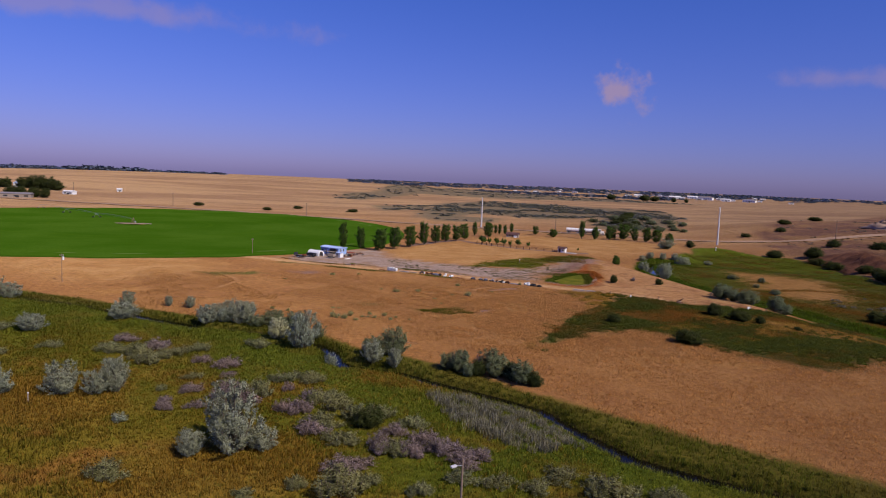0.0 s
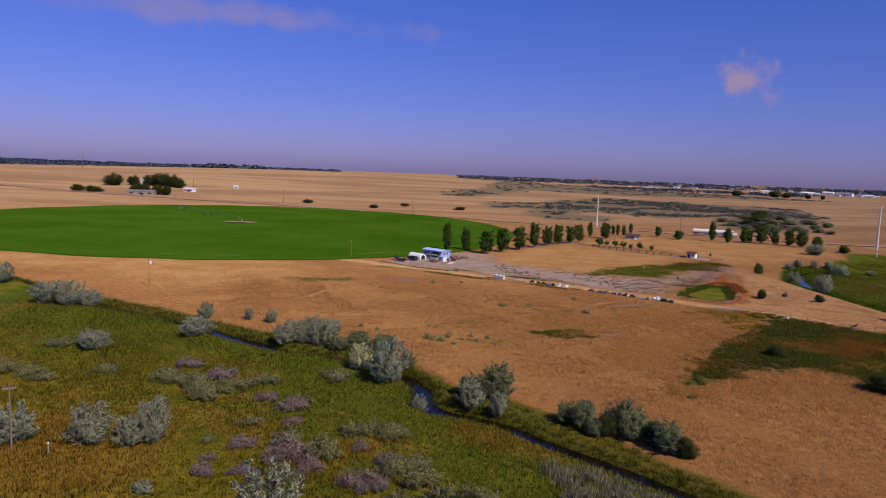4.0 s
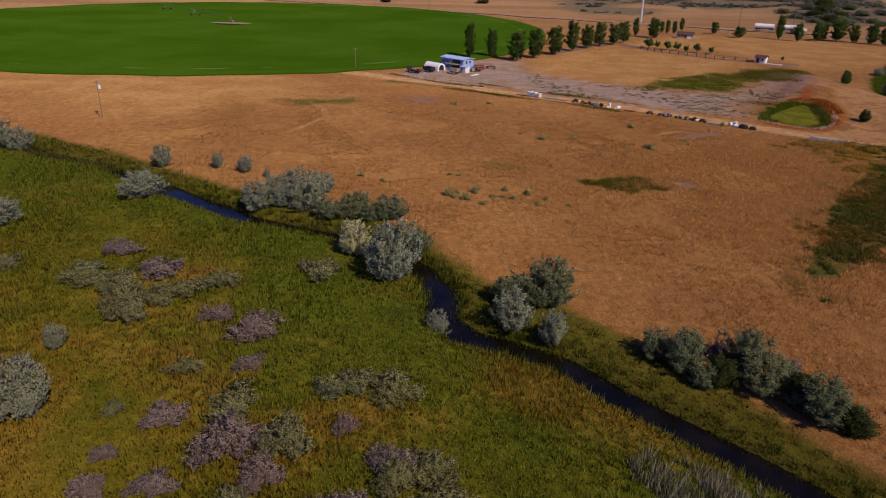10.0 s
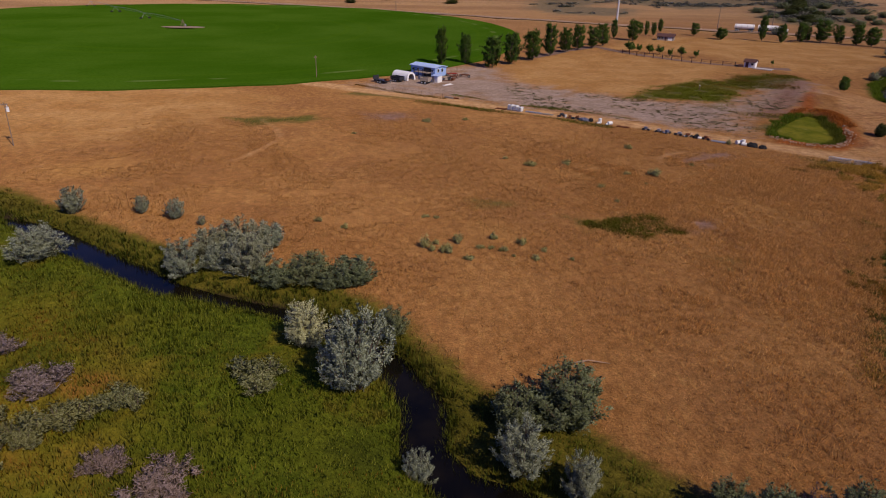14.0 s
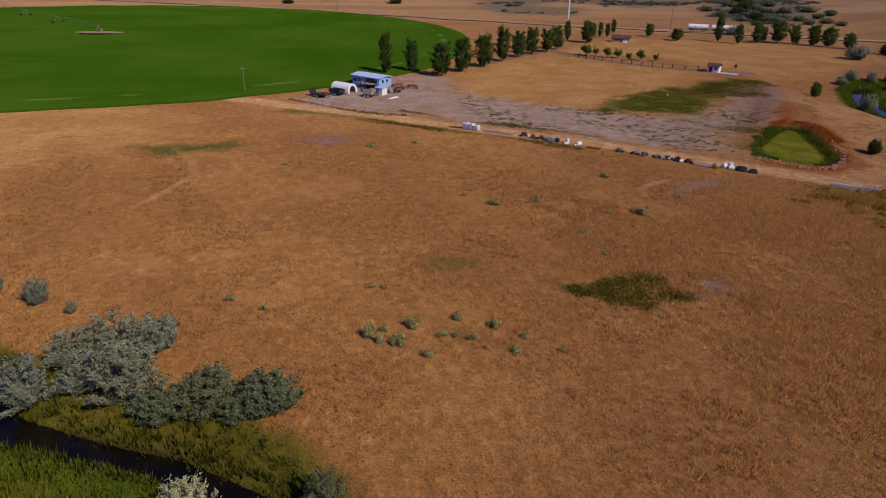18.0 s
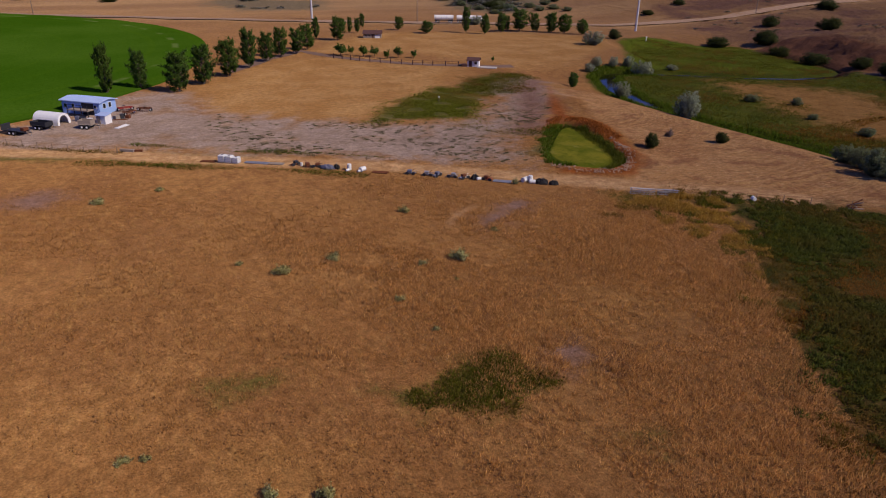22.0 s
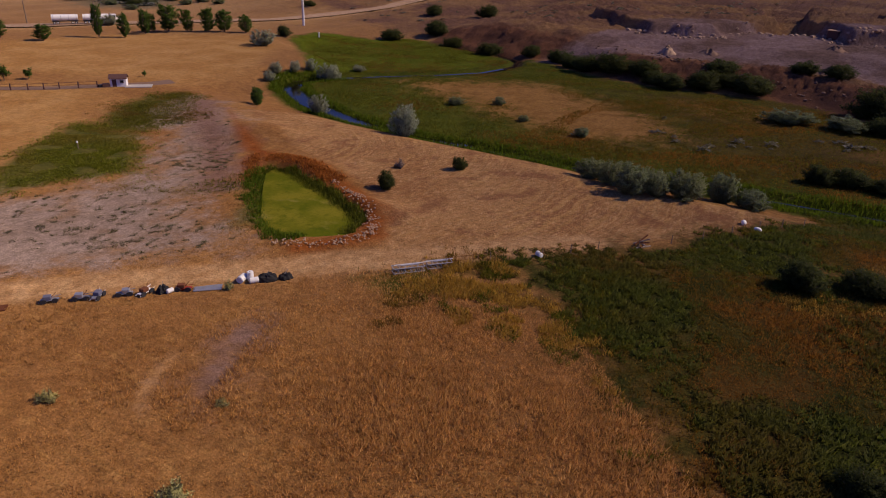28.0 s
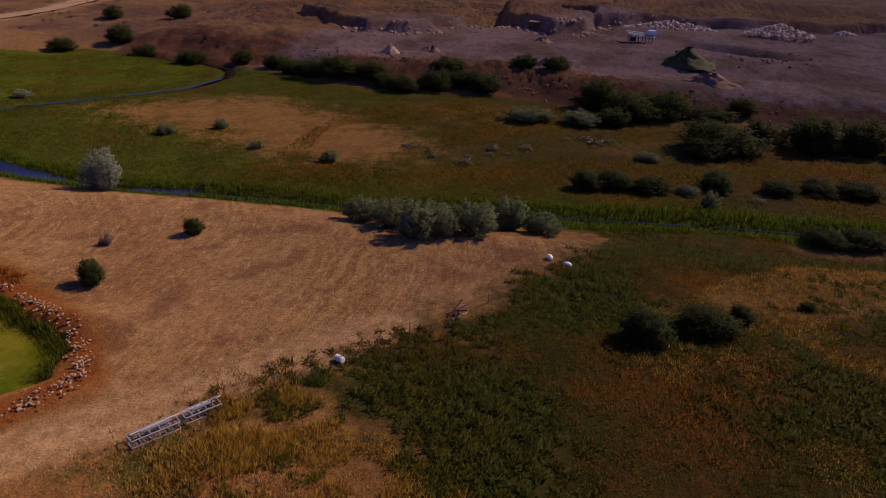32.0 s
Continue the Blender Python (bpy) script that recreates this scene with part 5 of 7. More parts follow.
plant("lilac", [(21.3, 37.6, 2.0, 2.9), (26.0, 36.0, 1.2, 2.0), (-31.2, 55.2, 3.9, 1.9), (-25.6, 50.2, 4.8, 2.0), (-17.6, 42.4, 2.8, 1.6), (-14.0, 40.5, 4.8, 1.5), (-13.1, 35.6, 2.5, 0.9), (-16.8, 29.0, 3.5, 1.3), (-11.9, 26.4, 4.4, 2.9), (-18.9, 25.5, 1.6, 1.0), (-18.4, 22.6, 2.3, 1.6), (-15.1, 23.1, 2.6, 1.1), (-5.2, 28.2, 1.6, 1.8), (-2.1, 25.2, 3.0, 1.8), (-5.3, 21.2, 2.4, 2.0), (-3.1, 20.6, 2.6, 2.0), (-9.2, 24.0, 3.2, 1.8)], "lilac-gray bushes of the meadow", 3)
plant("lilac", [(1.5, 5.0, 4.6, 1.6), (7.6, 7.5, 2.8, 2.4), (10.6, 8.0, 3.7, 2.4), (12.5, 6.0, 4.8, 1.7), (-3.5, 21.0, 3.6, 1.8), (-2.0, 14.2, 3.5, 2.1), (4.9, 9.0, 3.4, 2.3), (14.2, 6.5, 2.4, 1.5), (9.3, 11.0, 3.0, 1.8), (6.4, 13.0, 2.8, 1.8)], "lilac-gray bushes of the meadow", 35)
plant("sage", [(-27.4, 46.8, 4.0, 2.4), (-26.2, 44.6, 3.6, 2.2), (-31.9, 49.6, 4.6, 1.8), (-30.3, 47.8, 3.4, 1.6), (-24.7, 42.2, 3.8, 2.5), (-22.0, 46.2, 4.2, 2.3), (-18.9, 48.2, 3.4, 2.1), (-10.7, 50.8, 4.4, 2.0), (-17.4, 35.0, 2.6, 1.3), (-8.4, 26.4, 3.6, 3.0), (-5.6, 32.6, 4.0, 2.0), (-2.4, 32.4, 4.2, 2.0), (0.4, 25.1, 2.6, 1.9), (-10.6, 22.1, 2.2, 1.3), (-12.7, 30.6, 4.0, 1.9), (-1.6, 23.6, 3.2, 2.4), (0.8, 21.6, 3.8, 2.6), (3.2, 17.8, 4.6, 2.5), (5.6, 18.6, 3.4, 2.0), (-20.3, 29.7, 1.6, 1.2), (-23.4, 44.6, 2.8, 2.0), (8.5, 15.5, 3.6, 1.9)], "sage bushes of the meadow", 4)
plant("sage", [(0.5, 0.4, 5.0, 3.0), (7.2, -0.5, 2.4, 1.6), (24.0, -1.9, 5.0, 2.4), (28.7, -3.0, 3.0, 1.6), (-3.1, 1.8, 2.2, 1.7), (17.6, -0.8, 3.0, 1.5), (3.0, 1.5, 2.5, 1.8), (14.4, 0.6, 3.0, 1.6), (-7.4, 0.3, 2.3, 1.0), (20.5, 1.5, 3.6, 1.8), (11.5, 1.5, 3.4, 1.5), (6.0, 8.0, 3.6, 1.9), (0.8, 11.5, 3.8, 1.8), (-1.0, 16.5, 4.4, 2.0), (-40.5, 51.0, 3.6, 1.7), (-46.0, 47.0, 3.2, 1.6), (-19.4, 5.0, 3.6, 2.4)], "sage bushes of the meadow", 5)
plant("silver", [(-9.6, 10.4, 5.9, 7.0), (-13.3, 9.6, 3.2, 2.7), (-6.8, 10.4, 3.2, 2.6), (-31.0, 28.4, 4.4, 4.1), (-27.2, 28.4, 3.5, 3.2), (-25.4, 29.2, 3.4, 4.6), (-28.0, 37.2, 1.9, 2.2), (-38.2, 28.6, 4.8, 3.7), (-47.2, 61.2, 5.0, 3.0), (-41.9, 27.8, 3.0, 4.4), (-42.6, 24.7, 2.6, 2.7), (-21.9, 18.7, 1.9, 1.0)], "silvery bushes of the meadow", 6)
plant("dark", [(4.0, 15.6, 3.2, 2.4), (62.0, 52.0, 5.0, 2.3), (56.0, 70.0, 3.0, 1.8), (88.0, 69.7, 2.0, 1.5), (91.9, 63.2, 1.6, 0.8), (80.3, 125.4, 2.3, 2.2), (92.9, 122.6, 2.1, 1.7)], "", 7)
plant("sage", [(-53.6, 50.9, 5.4, 2.0), (-49.5, 49.8, 4.6, 1.7), (-52.5, 62.3, 4.2, 2.0), (-57.5, 52.5, 4.0, 1.8)], "sage bushes of the meadow", 31)
plant("dark", [(82.6, 78.0, 3.8, 2.5), (85.4, 72.8, 4.8, 2.2)], "", 27)
plant("dark", [(20.4, 34.6, 2.4, 2.2), (24.6, 32.0, 2.4, 2.4), (26.8, 29.4, 2.2, 2.2)], "", 28)
plant("lilac", [(88.3, 129.4, 1.5, 1.8)], "", 8)
plant("weed", [(1.6, 133.8, 2.3, 1.0), (8.7, 135.9, 1.5, 0.7), (13.0, 108.9, 1.0, 0.6), (16.3, 105.3, 2.2, 1.3), (21.7, 106.4, 1.8, 1.1), (33.4, 115.4, 1.8, 1.1), (29.2, 101.6, 1.2, 0.7), (33.0, 101.1, 2.4, 1.5), (24.1, 95.6, 1.2, 0.8), (40.0, 106.0, 1.2, 0.6), (24.6, 89.5, 0.8, 0.7), (9.0, 136.5, 1.2, 0.5), (30.6, 97.2, 0.6, 0.4), (-10.6, 123.9, 1.2, 0.5), (50.9, 118.9, 1.0, 1.4), (-7.8, 80.0, 1.0, 1.1), (-10.9, 81.9, 1.1, 1.0)], "shrubs in the dry field", 9)
plant("weed", [(0.8, 75.3, 1.5, 1.9), (1.6, 74.3, 1.0, 1.3), (2.9, 74.1, 1.5, 1.5), (4.3, 76.4, 1.5, 1.6), (3.2, 73.7, 1.1, 1.3), (5.2, 72.0, 1.3, 0.8), (8.1, 77.2, 1.1, 1.1), (10.9, 75.7, 1.4, 1.3), (7.6, 74.6, 0.8, 0.7), (8.8, 74.0, 1.1, 0.9), (12.9, 73.8, 0.9, 0.8), (11.8, 71.8, 1.2, 0.8), (1.0, 83.8, 1.2, 0.5), (2.2, 83.4, 0.9, 0.5), (15.3, 71.6, 0.7, 0.5), (9.7, 72.6, 0.6, 0.4), (6.5, 74.9, 1.2, 0.6), (2.0, 76.0, 0.9, 0.9)], "shrubs in the dry field", 10)
plant("silver", [(104.6, 141.4, 5.6, 5.4), (109.9, 166.5, 4.1, 3.8), (128.7, 198.8, 3.8, 2.8), (133.4, 197.7, 3.2, 2.9), (138.0, 197.0, 3.3, 3.0), (138.8, 191.4, 6.0, 4.8), (151.5, 229.2, 7.6, 4.5), (149.9, 192.0, 3.9, 1.6), (145.8, 296.1, 5.2, 3.6), (123.5, 195.5, 3.0, 2.4)], "olive bushes along the far creek", 11)
plant("willow", [(103.0, 107.6, 4.8, 2.8), (101.6, 104.0, 4.7, 3.3), (98.4, 100.4, 5.3, 3.9), (102.2, 94.8, 5.9, 3.7), (107.4, 91.2, 4.6, 4.0), (106.8, 87.6, 4.6, 2.7), (100.0, 97.8, 4.0, 3.2), (104.6, 99.5, 4.4, 3.2), (134.7, 151.8, 3.8, 1.7), (141.0, 145.2, 2.8, 1.8), (131.7, 134.0, 2.5, 1.2), (128.7, 120.7, 3.2, 1.7)], "bushes along the far creek", 12)
plant("dark", [(127.2, 82.6, 4.2, 2.6), (128.8, 78.6, 5.5, 2.7), (129.1, 73.9, 5.5, 2.1), (133.3, 63.9, 5.2, 2.5), (134.0, 55.3, 5.6, 1.8), (136.2, 49.5, 5.7, 1.8), (135.8, 43.7, 7.0, 2.2), (137.0, 34.0, 7.0, 2.4), (115.5, 54.3, 5.3, 1.8), (115.7, 49.6, 5.8, 1.9), (182.6, 80.6, 8.6, 6.3), (175.3, 74.3, 11.2, 5.5), (178.6, 66.0, 9.7, 5.5), (177.9, 58.1, 10.1, 3.4), (185.3, 50.9, 7.0, 3.4), (163.0, 51.8, 6.6, 4.3)], "dark thicket below the pit bank", 13)
plant("dark", [(154.5, 60.2, 13.6, 4.6), (151.0, 63.5, 8.0, 3.4), (160.5, 43.8, 9.6, 6.3), (161.5, 35.5, 9.8, 6.3), (162.0, 26.0, 11.0, 6.6), (168.5, 77.5, 6.5, 3.6), (181.0, 72.0, 8.0, 4.6)], "dark thicket below the pit bank", 32)
plant("willow", [(124.1, 66.5, 2.4, 2.3), (166.7, 84.0, 8.6, 2.7), (165.9, 93.7, 9.7, 2.7), (145.0, 72.8, 4.5, 1.4), (129.5, 68.5, 3.9, 1.2)], "bushes along the far creek", 33)
plant("dark", [(205, 402, 9, 3.6), (222, 428, 10, 4.2), (236, 452, 9, 4.4), (198, 372, 8, 3.0), (250, 482, 10, 4.6), (212, 388, 8, 3.2), (230, 440, 10, 4.2), (262, 505, 10, 4.4), (190, 352, 7, 2.6)], "grove in the far valley", 34)
plant("willow", [(195, 420, 9, 3.2), (187, 384, 7, 2.6), (184, 360, 6, 2.4), (180, 338, 6, 2.2), (198, 355, 8, 3.0), (208, 342, 7, 2.4), (218, 345, 7, 2.6), (218, 333, 6, 2.2), (226, 453, 11, 3.8), (225, 418, 10, 3.6), (230, 399, 9, 3.4), (244, 400, 9, 3.2), (241, 376, 8, 3.0), (250, 450, 11, 4.0), (228, 366, 7, 2.6), (205, 375, 8, 3.0), (214, 360, 7, 2.8)], "gray-green scrub of the far valley", 35)
plant("dark", [(201.0, 161.0, 8.0, 3.6), (193.0, 149.0, 9.0, 4.4), (192.0, 141.0, 10.0, 4.6), (193.0, 133.5, 9.0, 3.8), (186.0, 124.0, 9.0, 3.4), (189.5, 117.5, 9.5, 4.4), (198.0, 116.0, 9.0, 3.2), (191.0, 107.0, 10.5, 4.4), (204.5, 98.0, 7.0, 3.2), (203.5, 91.0, 7.0, 3.2), (188.5, 128.5, 7.5, 3.2), (196.0, 155.0, 7.0, 3.2), (193.0, 112.0, 7.5, 3.0), (206.5, 202.0, 7.0, 3.6), (200.0, 184.0, 8.0, 3.6), (202.0, 224.0, 8.0, 3.4), (203.5, 172.0, 6.0, 3.0), (214.7, 215.0, 8.4, 4.9), (249.9, 216.3, 7.9, 4.3), (242.0, 235.0, 7.0, 4.0), (290.0, 246.0, 9.0, 4.0), (169.6, 240.4, 4.2, 3.2)], "bushes on the bank of the gravel pit", 14)
POPLARS = [(6.4, 204.8, 3.4, 9.2), (13.2, 208.7, 3.6, 7.4), (20.3, 203.0, 5.6, 7.5), (26.4, 209.9, 5.2, 7.8), (33.6, 217.3, 5.4, 7.7), (40.5, 227.5, 4.6, 8.7), (47.1, 235.8, 4.6, 6.7), (52.4, 241.8, 4.6, 6.9), (57.9, 245.1, 4.4, 6.2), (62.9, 251.5, 4.6, 6.4), (73.3, 276.3, 2.6, 6.2), (78.6, 269.7, 5.0, 6.6), (88.7, 286.2, 1.8, 4.9), (91.7, 286.6, 2.0, 4.5), (99.7, 302.9, 2.2, 4.5), (87.6, 290.1, 1.9, 4.2), (108.9, 289.2, 3.2, 4.3), (114.3, 276.3, 4.7, 3.9)]
plant("poplar", [(x, y, w * 1.02, h * 1.06) for x, y, w, h in POPLARS], "poplars of the windbreak", 15)
plant("poplar", [(128.2, 272.5, 3.2, 8.5), (133.3, 267.8, 3.6, 6.4), (141.9, 270.8, 3.8, 6.8), (149.5, 270.1, 6.4, 7.6), (154.3, 267.3, 4.0, 6.4), (158.7, 262.7, 4.8, 6.9), (162.6, 259.9, 5.7, 6.3), (166.0, 254.0, 4.6, 5.0), (145.5, 273.0, 3.4, 5.2), (104.1, 176.9, 2.4, 3.2), (105.6, 178.6, 2.2, 2.6), (103.0, 175.4, 1.8, 2.2)], "poplars beyond the gold field", 16)
plant("lane", [(68.3, 237.4, 4.0, 3.4), (71.5, 237.7, 2.0, 2.9), (73.7, 233.7, 2.8, 3.0), (76.7, 232.6, 2.8, 3.0), (77.9, 226.9, 1.9, 2.8), (81.8, 227.7, 2.5, 3.2), (85.8, 226.0, 1.9, 2.6), (102.4, 210.6, 0.9, 1.5)], "young trees along the lane", 17)


def brush_belts():
    """Far thickets of the valley: many small leafy clumps."""
    rng = np.random.default_rng(99)
    pts = []
    for area, step in zip(BRUSH_BELTS, (4.6, 4.4, 6, 4.4, 4.4, 13)):
        p = np.array(area)
        many = int((p[:, 0].max() - p[:, 0].min()) * (p[:, 1].max() - p[:, 1].min()) / step ** 2)
        pts.append(spread(p.min(0) - 10, p.max(0) + 10, many, lambda x, y: feather(area_dist(x, y, area) + 4, x, y, 22, rng, 14, 9) & (wave(x * 0.5, y, 13.0, 2.0) + 0.4 * wave(x, y, 5.0, 1.0) > -0.15) & (line_dist(x, y, HIGHWAY) > 14), rng))
    p = np.concatenate(pts)
    co, nor = [], []
    unit = [crown([(0, 0, 0.4, 0.5, 0.42), (0.3, 0.1, 0.3, 0.3, 0.3), (-0.25, -0.2, 0.35, 0.3, 0.34)], 40, 0.34, 0.42, np.random.default_rng(k)) for k in range(5)]
    for k, (x, y) in enumerate(p):
        w, h = rng.uniform(2.5, 6.5), rng.uniform(0.7, 1.6)
        co.append(unit[k % 5][0] * (w, w, h) + (x, y, ground_z(x, y) - 0.2))
        nor.append(unit[k % 5][2])
    co = np.concatenate(co)
    me = raw_mesh("valley_thicket", co, np.arange(len(co)).reshape(-1, 3), L_BELT, np.concatenate(nor))
    tagged(new("valley_thicket", me), "gray-green thickets spread over the far valley", "thicket", kind="stuff")


# gray-green leaves, greyed and evened out: some haze is in the colour
L_BELT = leaf_material("thicket_leaves", [(0.105, 0.108, 0.088), (0.130, 0.132, 0.106), (0.160, 0.158, 0.128)])
brush_belts()


def far_woods():
    """Low lines of trees near the horizon."""
    rng = np.random.default_rng(5)
    p = []
    for a0, a1, r0, r1, many in ((-46, -8, 2400, 3400, 1300), (-20, -12, 1250, 1300, 26), (2, 40, 2300, 3600, 800), (12, 30, 1500, 1900, 60), (30, 55, 2600, 3600, 240), (-36, -30, 1500, 1600, 30)):
        a, r = np.radians(rng.uniform(a0, a1, many)), rng.uniform(r0, r1, many)
        p.append(np.stack([r * np.sin(a), r * np.cos(a)], 1))
    p = np.concatenate(p)
    unit = [crown([(0, 0, 0.5, 0.5, 0.5), (0.4, 0, 0.4, 0.3, 0.35)], 30, 0.42, 0.45, np.random.default_rng(k)) for k in range(4)]
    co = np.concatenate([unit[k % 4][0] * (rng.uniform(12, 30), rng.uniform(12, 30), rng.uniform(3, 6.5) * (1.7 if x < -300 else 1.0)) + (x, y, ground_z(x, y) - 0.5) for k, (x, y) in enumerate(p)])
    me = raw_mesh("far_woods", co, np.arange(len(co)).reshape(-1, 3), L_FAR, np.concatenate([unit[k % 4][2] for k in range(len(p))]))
    tagged(new("far_woods", me), "woods along the horizon, tinted blue for haze", "woods", kind="stuff")


# slate-blue leaf tones: distance haze is put into the colour
L_FAR = leaf_material("hazed_far_leaves", [(0.066, 0.088, 0.140), (0.080, 0.104, 0.158), (0.098, 0.122, 0.176)])
far_woods()


def hill_scrub():
    """Low scrub scattered over the side hill and the pit's surroundings."""
    rng = np.random.default_rng(41)
    p = spread((190, 120), (640, 460), 1500, lambda x, y: (area_dist(x, y, SCRUB) > 2) & (area_dist(x, y, QUARRY) < -3) & (line_dist(x, y, HIGHWAY) > 9) & (wave(x, y, 14, 3.0) > 0.05), rng)
    p = np.concatenate([p, spread((120, 0), (180, 115), 260, lambda x, y: (area_dist(x, y, WET) > 3) & (line_dist(x, y, BROOK) > 7) & (wave(x, y, 7, 1.0) > 0.3), rng)])
    unit = [crown([(0, 0, 0.4, 0.5, 0.42), (0.3, 0.1, 0.3, 0.3, 0.3)], 60, 0.3, 0.35, np.random.default_rng(k + 60)) for k in range(5)]
    co = np.concatenate([unit[k % 5][0] * (w := rng.uniform(0.7, 2.6), w, rng.uniform(0.4, 1.1)) + (x, y, ground_z(x, y) - 0.1) for k, (x, y) in enumerate(p)])
    me = raw_mesh("hill_scrub", co, np.arange(len(co)).reshape(-1, 3), L_BELT, np.concatenate([unit[k % 5][2] for k in range(len(p))]))
    tagged(new("hill_scrub", me), "low gray-brown scrub on the dry hillside", "scrub", kind="stuff")


hill_scrub()

# ---- built things ----
def part(name, bm, material, parent=None, label=""):
    """Links a bmesh as one mesh object under a thing or a part."""
    bmesh.ops.recalc_face_normals(bm, faces=bm.faces)
    me = bpy.data.meshes.new(name)
    bm.to_mesh(me)
    bm.free()
    me.materials.append(material)
    ob = new(name, me)
    if parent:
        ob.parent = parent
    if label:
        tagged(ob, label)
    return ob


def box(size, at=(0, 0, 0), bevel=0.0, turn=(0, 0, 0), bm=None):
    """A box with its base's middle at a place; edges may be rounded."""
    own = bmesh.new()
    bmesh.ops.create_cube(own, size=1, matrix=Matrix.Translation((0, 0, size[2] / 2)) @ Matrix.Diagonal((*size, 1)))
    if bevel:
        bmesh.ops.bevel(own, geom=own.edges[:], offset=bevel, segments=2, affect="EDGES", profile=0.6)
    bmesh.ops.transform(own, matrix=Matrix.Translation(at) @ Euler([radians(a) for a in turn]).to_matrix().to_4x4(), verts=own.verts)
    return join(own, bm)


def join(own, bm):
    if bm is None:
        return own
    me = bpy.data.meshes.new("tmp")
    own.to_mesh(me)
    own.free()
    bm.from_mesh(me)
    bpy.data.meshes.remove(me)
    return bm


def rod(p, q, r0, r1=None, sides=8, bm=None):
    own = bmesh.new()
    p, q = Vector(p), Vector(q)
    turn = (q - p).to_track_quat("Z", "Y").to_matrix().to_4x4()
    bmesh.ops.create_cone(own, cap_ends=True, segments=sides, radius1=r0, radius2=r0 if r1 is None else r1, depth=(q - p).length, matrix=Matrix.Translation((p + q) / 2) @ turn)
    return join(own, bm)


def profile(pts, depth, bm=None):
    """An outline in x and z, drawn out along y, centred."""
    own = bmesh.new()
    a = [own.verts.new((x, -depth / 2, z)) for x, z in pts]
    b = [own.verts.new((x, depth / 2, z)) for x, z in pts]
    own.faces.new(a)
    own.faces.new(b[::-1])
    for k in range(len(pts)):
        own.faces.new((a[k], a[(k + 1) % len(pts)], b[(k + 1) % len(pts)], b[k]))
    return join(own, bm)


def rock(size, seed, bm=None, at=(0, 0, 0)):
    own = bmesh.new()
    rng = random.Random(seed)
    bmesh.ops.create_icosphere(own, subdivisions=1, radius=0.5)
    for v in own.verts:
        v.co = Vector((v.co.x * size[0], v.co.y * size[1], v.co.z * size[2])) * rng.uniform(0.75, 1.2) + Vector(at)
    return join(own, bm)


def thing(name, x, y, turn=0, label="", category="", group="", lift=0.0):
    root = new(name)
    root.empty_display_size = 0.3
    root.matrix_basis = pose(x, y, ground_z(x, y) + lift, 0, 0, turn)
    return tagged(root, label, category, group)


def ribs(bm, x0, x1, y, z0, z1, step, r=0.02):
    """Raised ribs of metal siding on a wall that faces -y."""
    x = x0
    while x < x1:
        box((0.05, r * 2, z1 - z0), (x, y, z0), bm=bm)
        x += step
    return bm


# the farm yard: x along the front of the workshop, y to the back
YARD_TURN = -43.5


def workshop():
    root = thing("workshop", 2.6, 189.6, YARD_TURN, "pale blue steel workshop with a low metal roof on gravel", "workshop")
    L, W, H = 8.3, 4.1, 2.35
    for nm, size, at in (("wall", (L, 0.14, H), (0, -W / 2, 0)), ("wall", (L, 0.14, H), (0, W / 2, 0)), ("wall", (0.14, W - 0.14, H), (-L / 2 + 0.07, 0, 0)), ("wall", (0.14, W - 0.14, H), (L / 2 - 0.07, 0, 0))):
        bm = box(size, (at[0], at[1], -0.1))
        if size[0] > 1:
            ribs(bm, -L / 2 + 0.2, L / 2 - 0.1, at[1] - 0.08 if at[1] < 0 else at[1] + 0.08, 0, H - 0.12, 0.3)
        part("wall", bm, M_BLUE, root)
    roof = part("roof", profile([(-W / 2 - 0.35, H - 0.12), (-W / 2 - 0.35, H + 0.02), (0, H + 0.42), (W / 2 + 0.35, H + 0.02), (W / 2 + 0.35, H - 0.12), (0, H + 0.28)], L + 0.7), M_BLUEROOF, root, "pale blue ribbed metal roof")
    roof.matrix_basis = pose(0, 0, 0, 0, 0, 90)
    part("gable", profile([(-W / 2, H - 0.1), (0, H + 0.28), (W / 2, H - 0.1)], 0.12), M_BLUE, root).matrix_basis = pose(L / 2 - 0.08, 0, 0, 0, 0, 90)
    part("gable", profile([(-W / 2, H - 0.1), (0, H + 0.28), (W / 2, H - 0.1)], 0.12), M_BLUE, root).matrix_basis = pose(-L / 2 + 0.08, 0, 0, 0, 0, 90)
    seam = bmesh.new()
    for k in range(20):
        for s in (-1, 1):
            rod((-L / 2 - 0.3 + k * (L + 0.6) / 19, s * (W / 2 + 0.33), H + 0.045), (-L / 2 - 0.3 + k * (L + 0.6) / 19, 0, H + 0.445), 0.025, sides=4, bm=seam)
    part("roof_seams", seam, M_BLUEROOF, root)
    for x, w, h, z in ((-3.3, 0.6, 0.6, 1.1), (-1.6, 0.5, 1.0, 0.8), (3.3, 0.5, 0.5, 1.3)):
        win = part("window", box((w + 0.14, 0.06, h + 0.14), (x, -W / 2 - 0.1, z - 0.07)), M_WHITE, root)
        part("pane", box((w, 0.04, h), (x, -W / 2 - 0.13, z)), M_GLASS, win)
    for y in (-0.9, 0.5):
        win = part("window", box((0.06, 0.75, 0.95), (L / 2 + 0.03, y, 1.1)), M_WHITE, root)
        part("pane", box((0.04, 0.6, 0.8), (L / 2 + 0.06, y, 1.18)), M_GLASS, win)
    # no opening is cut: a dark slab stands for the shaded doorway
    door = part("door", box((2.6, 0.08, 2.1), (1.6, -W / 2 - 0.1, 0)), M_DARKSTEEL, root, "dark panel standing for the shade in an open roller door")
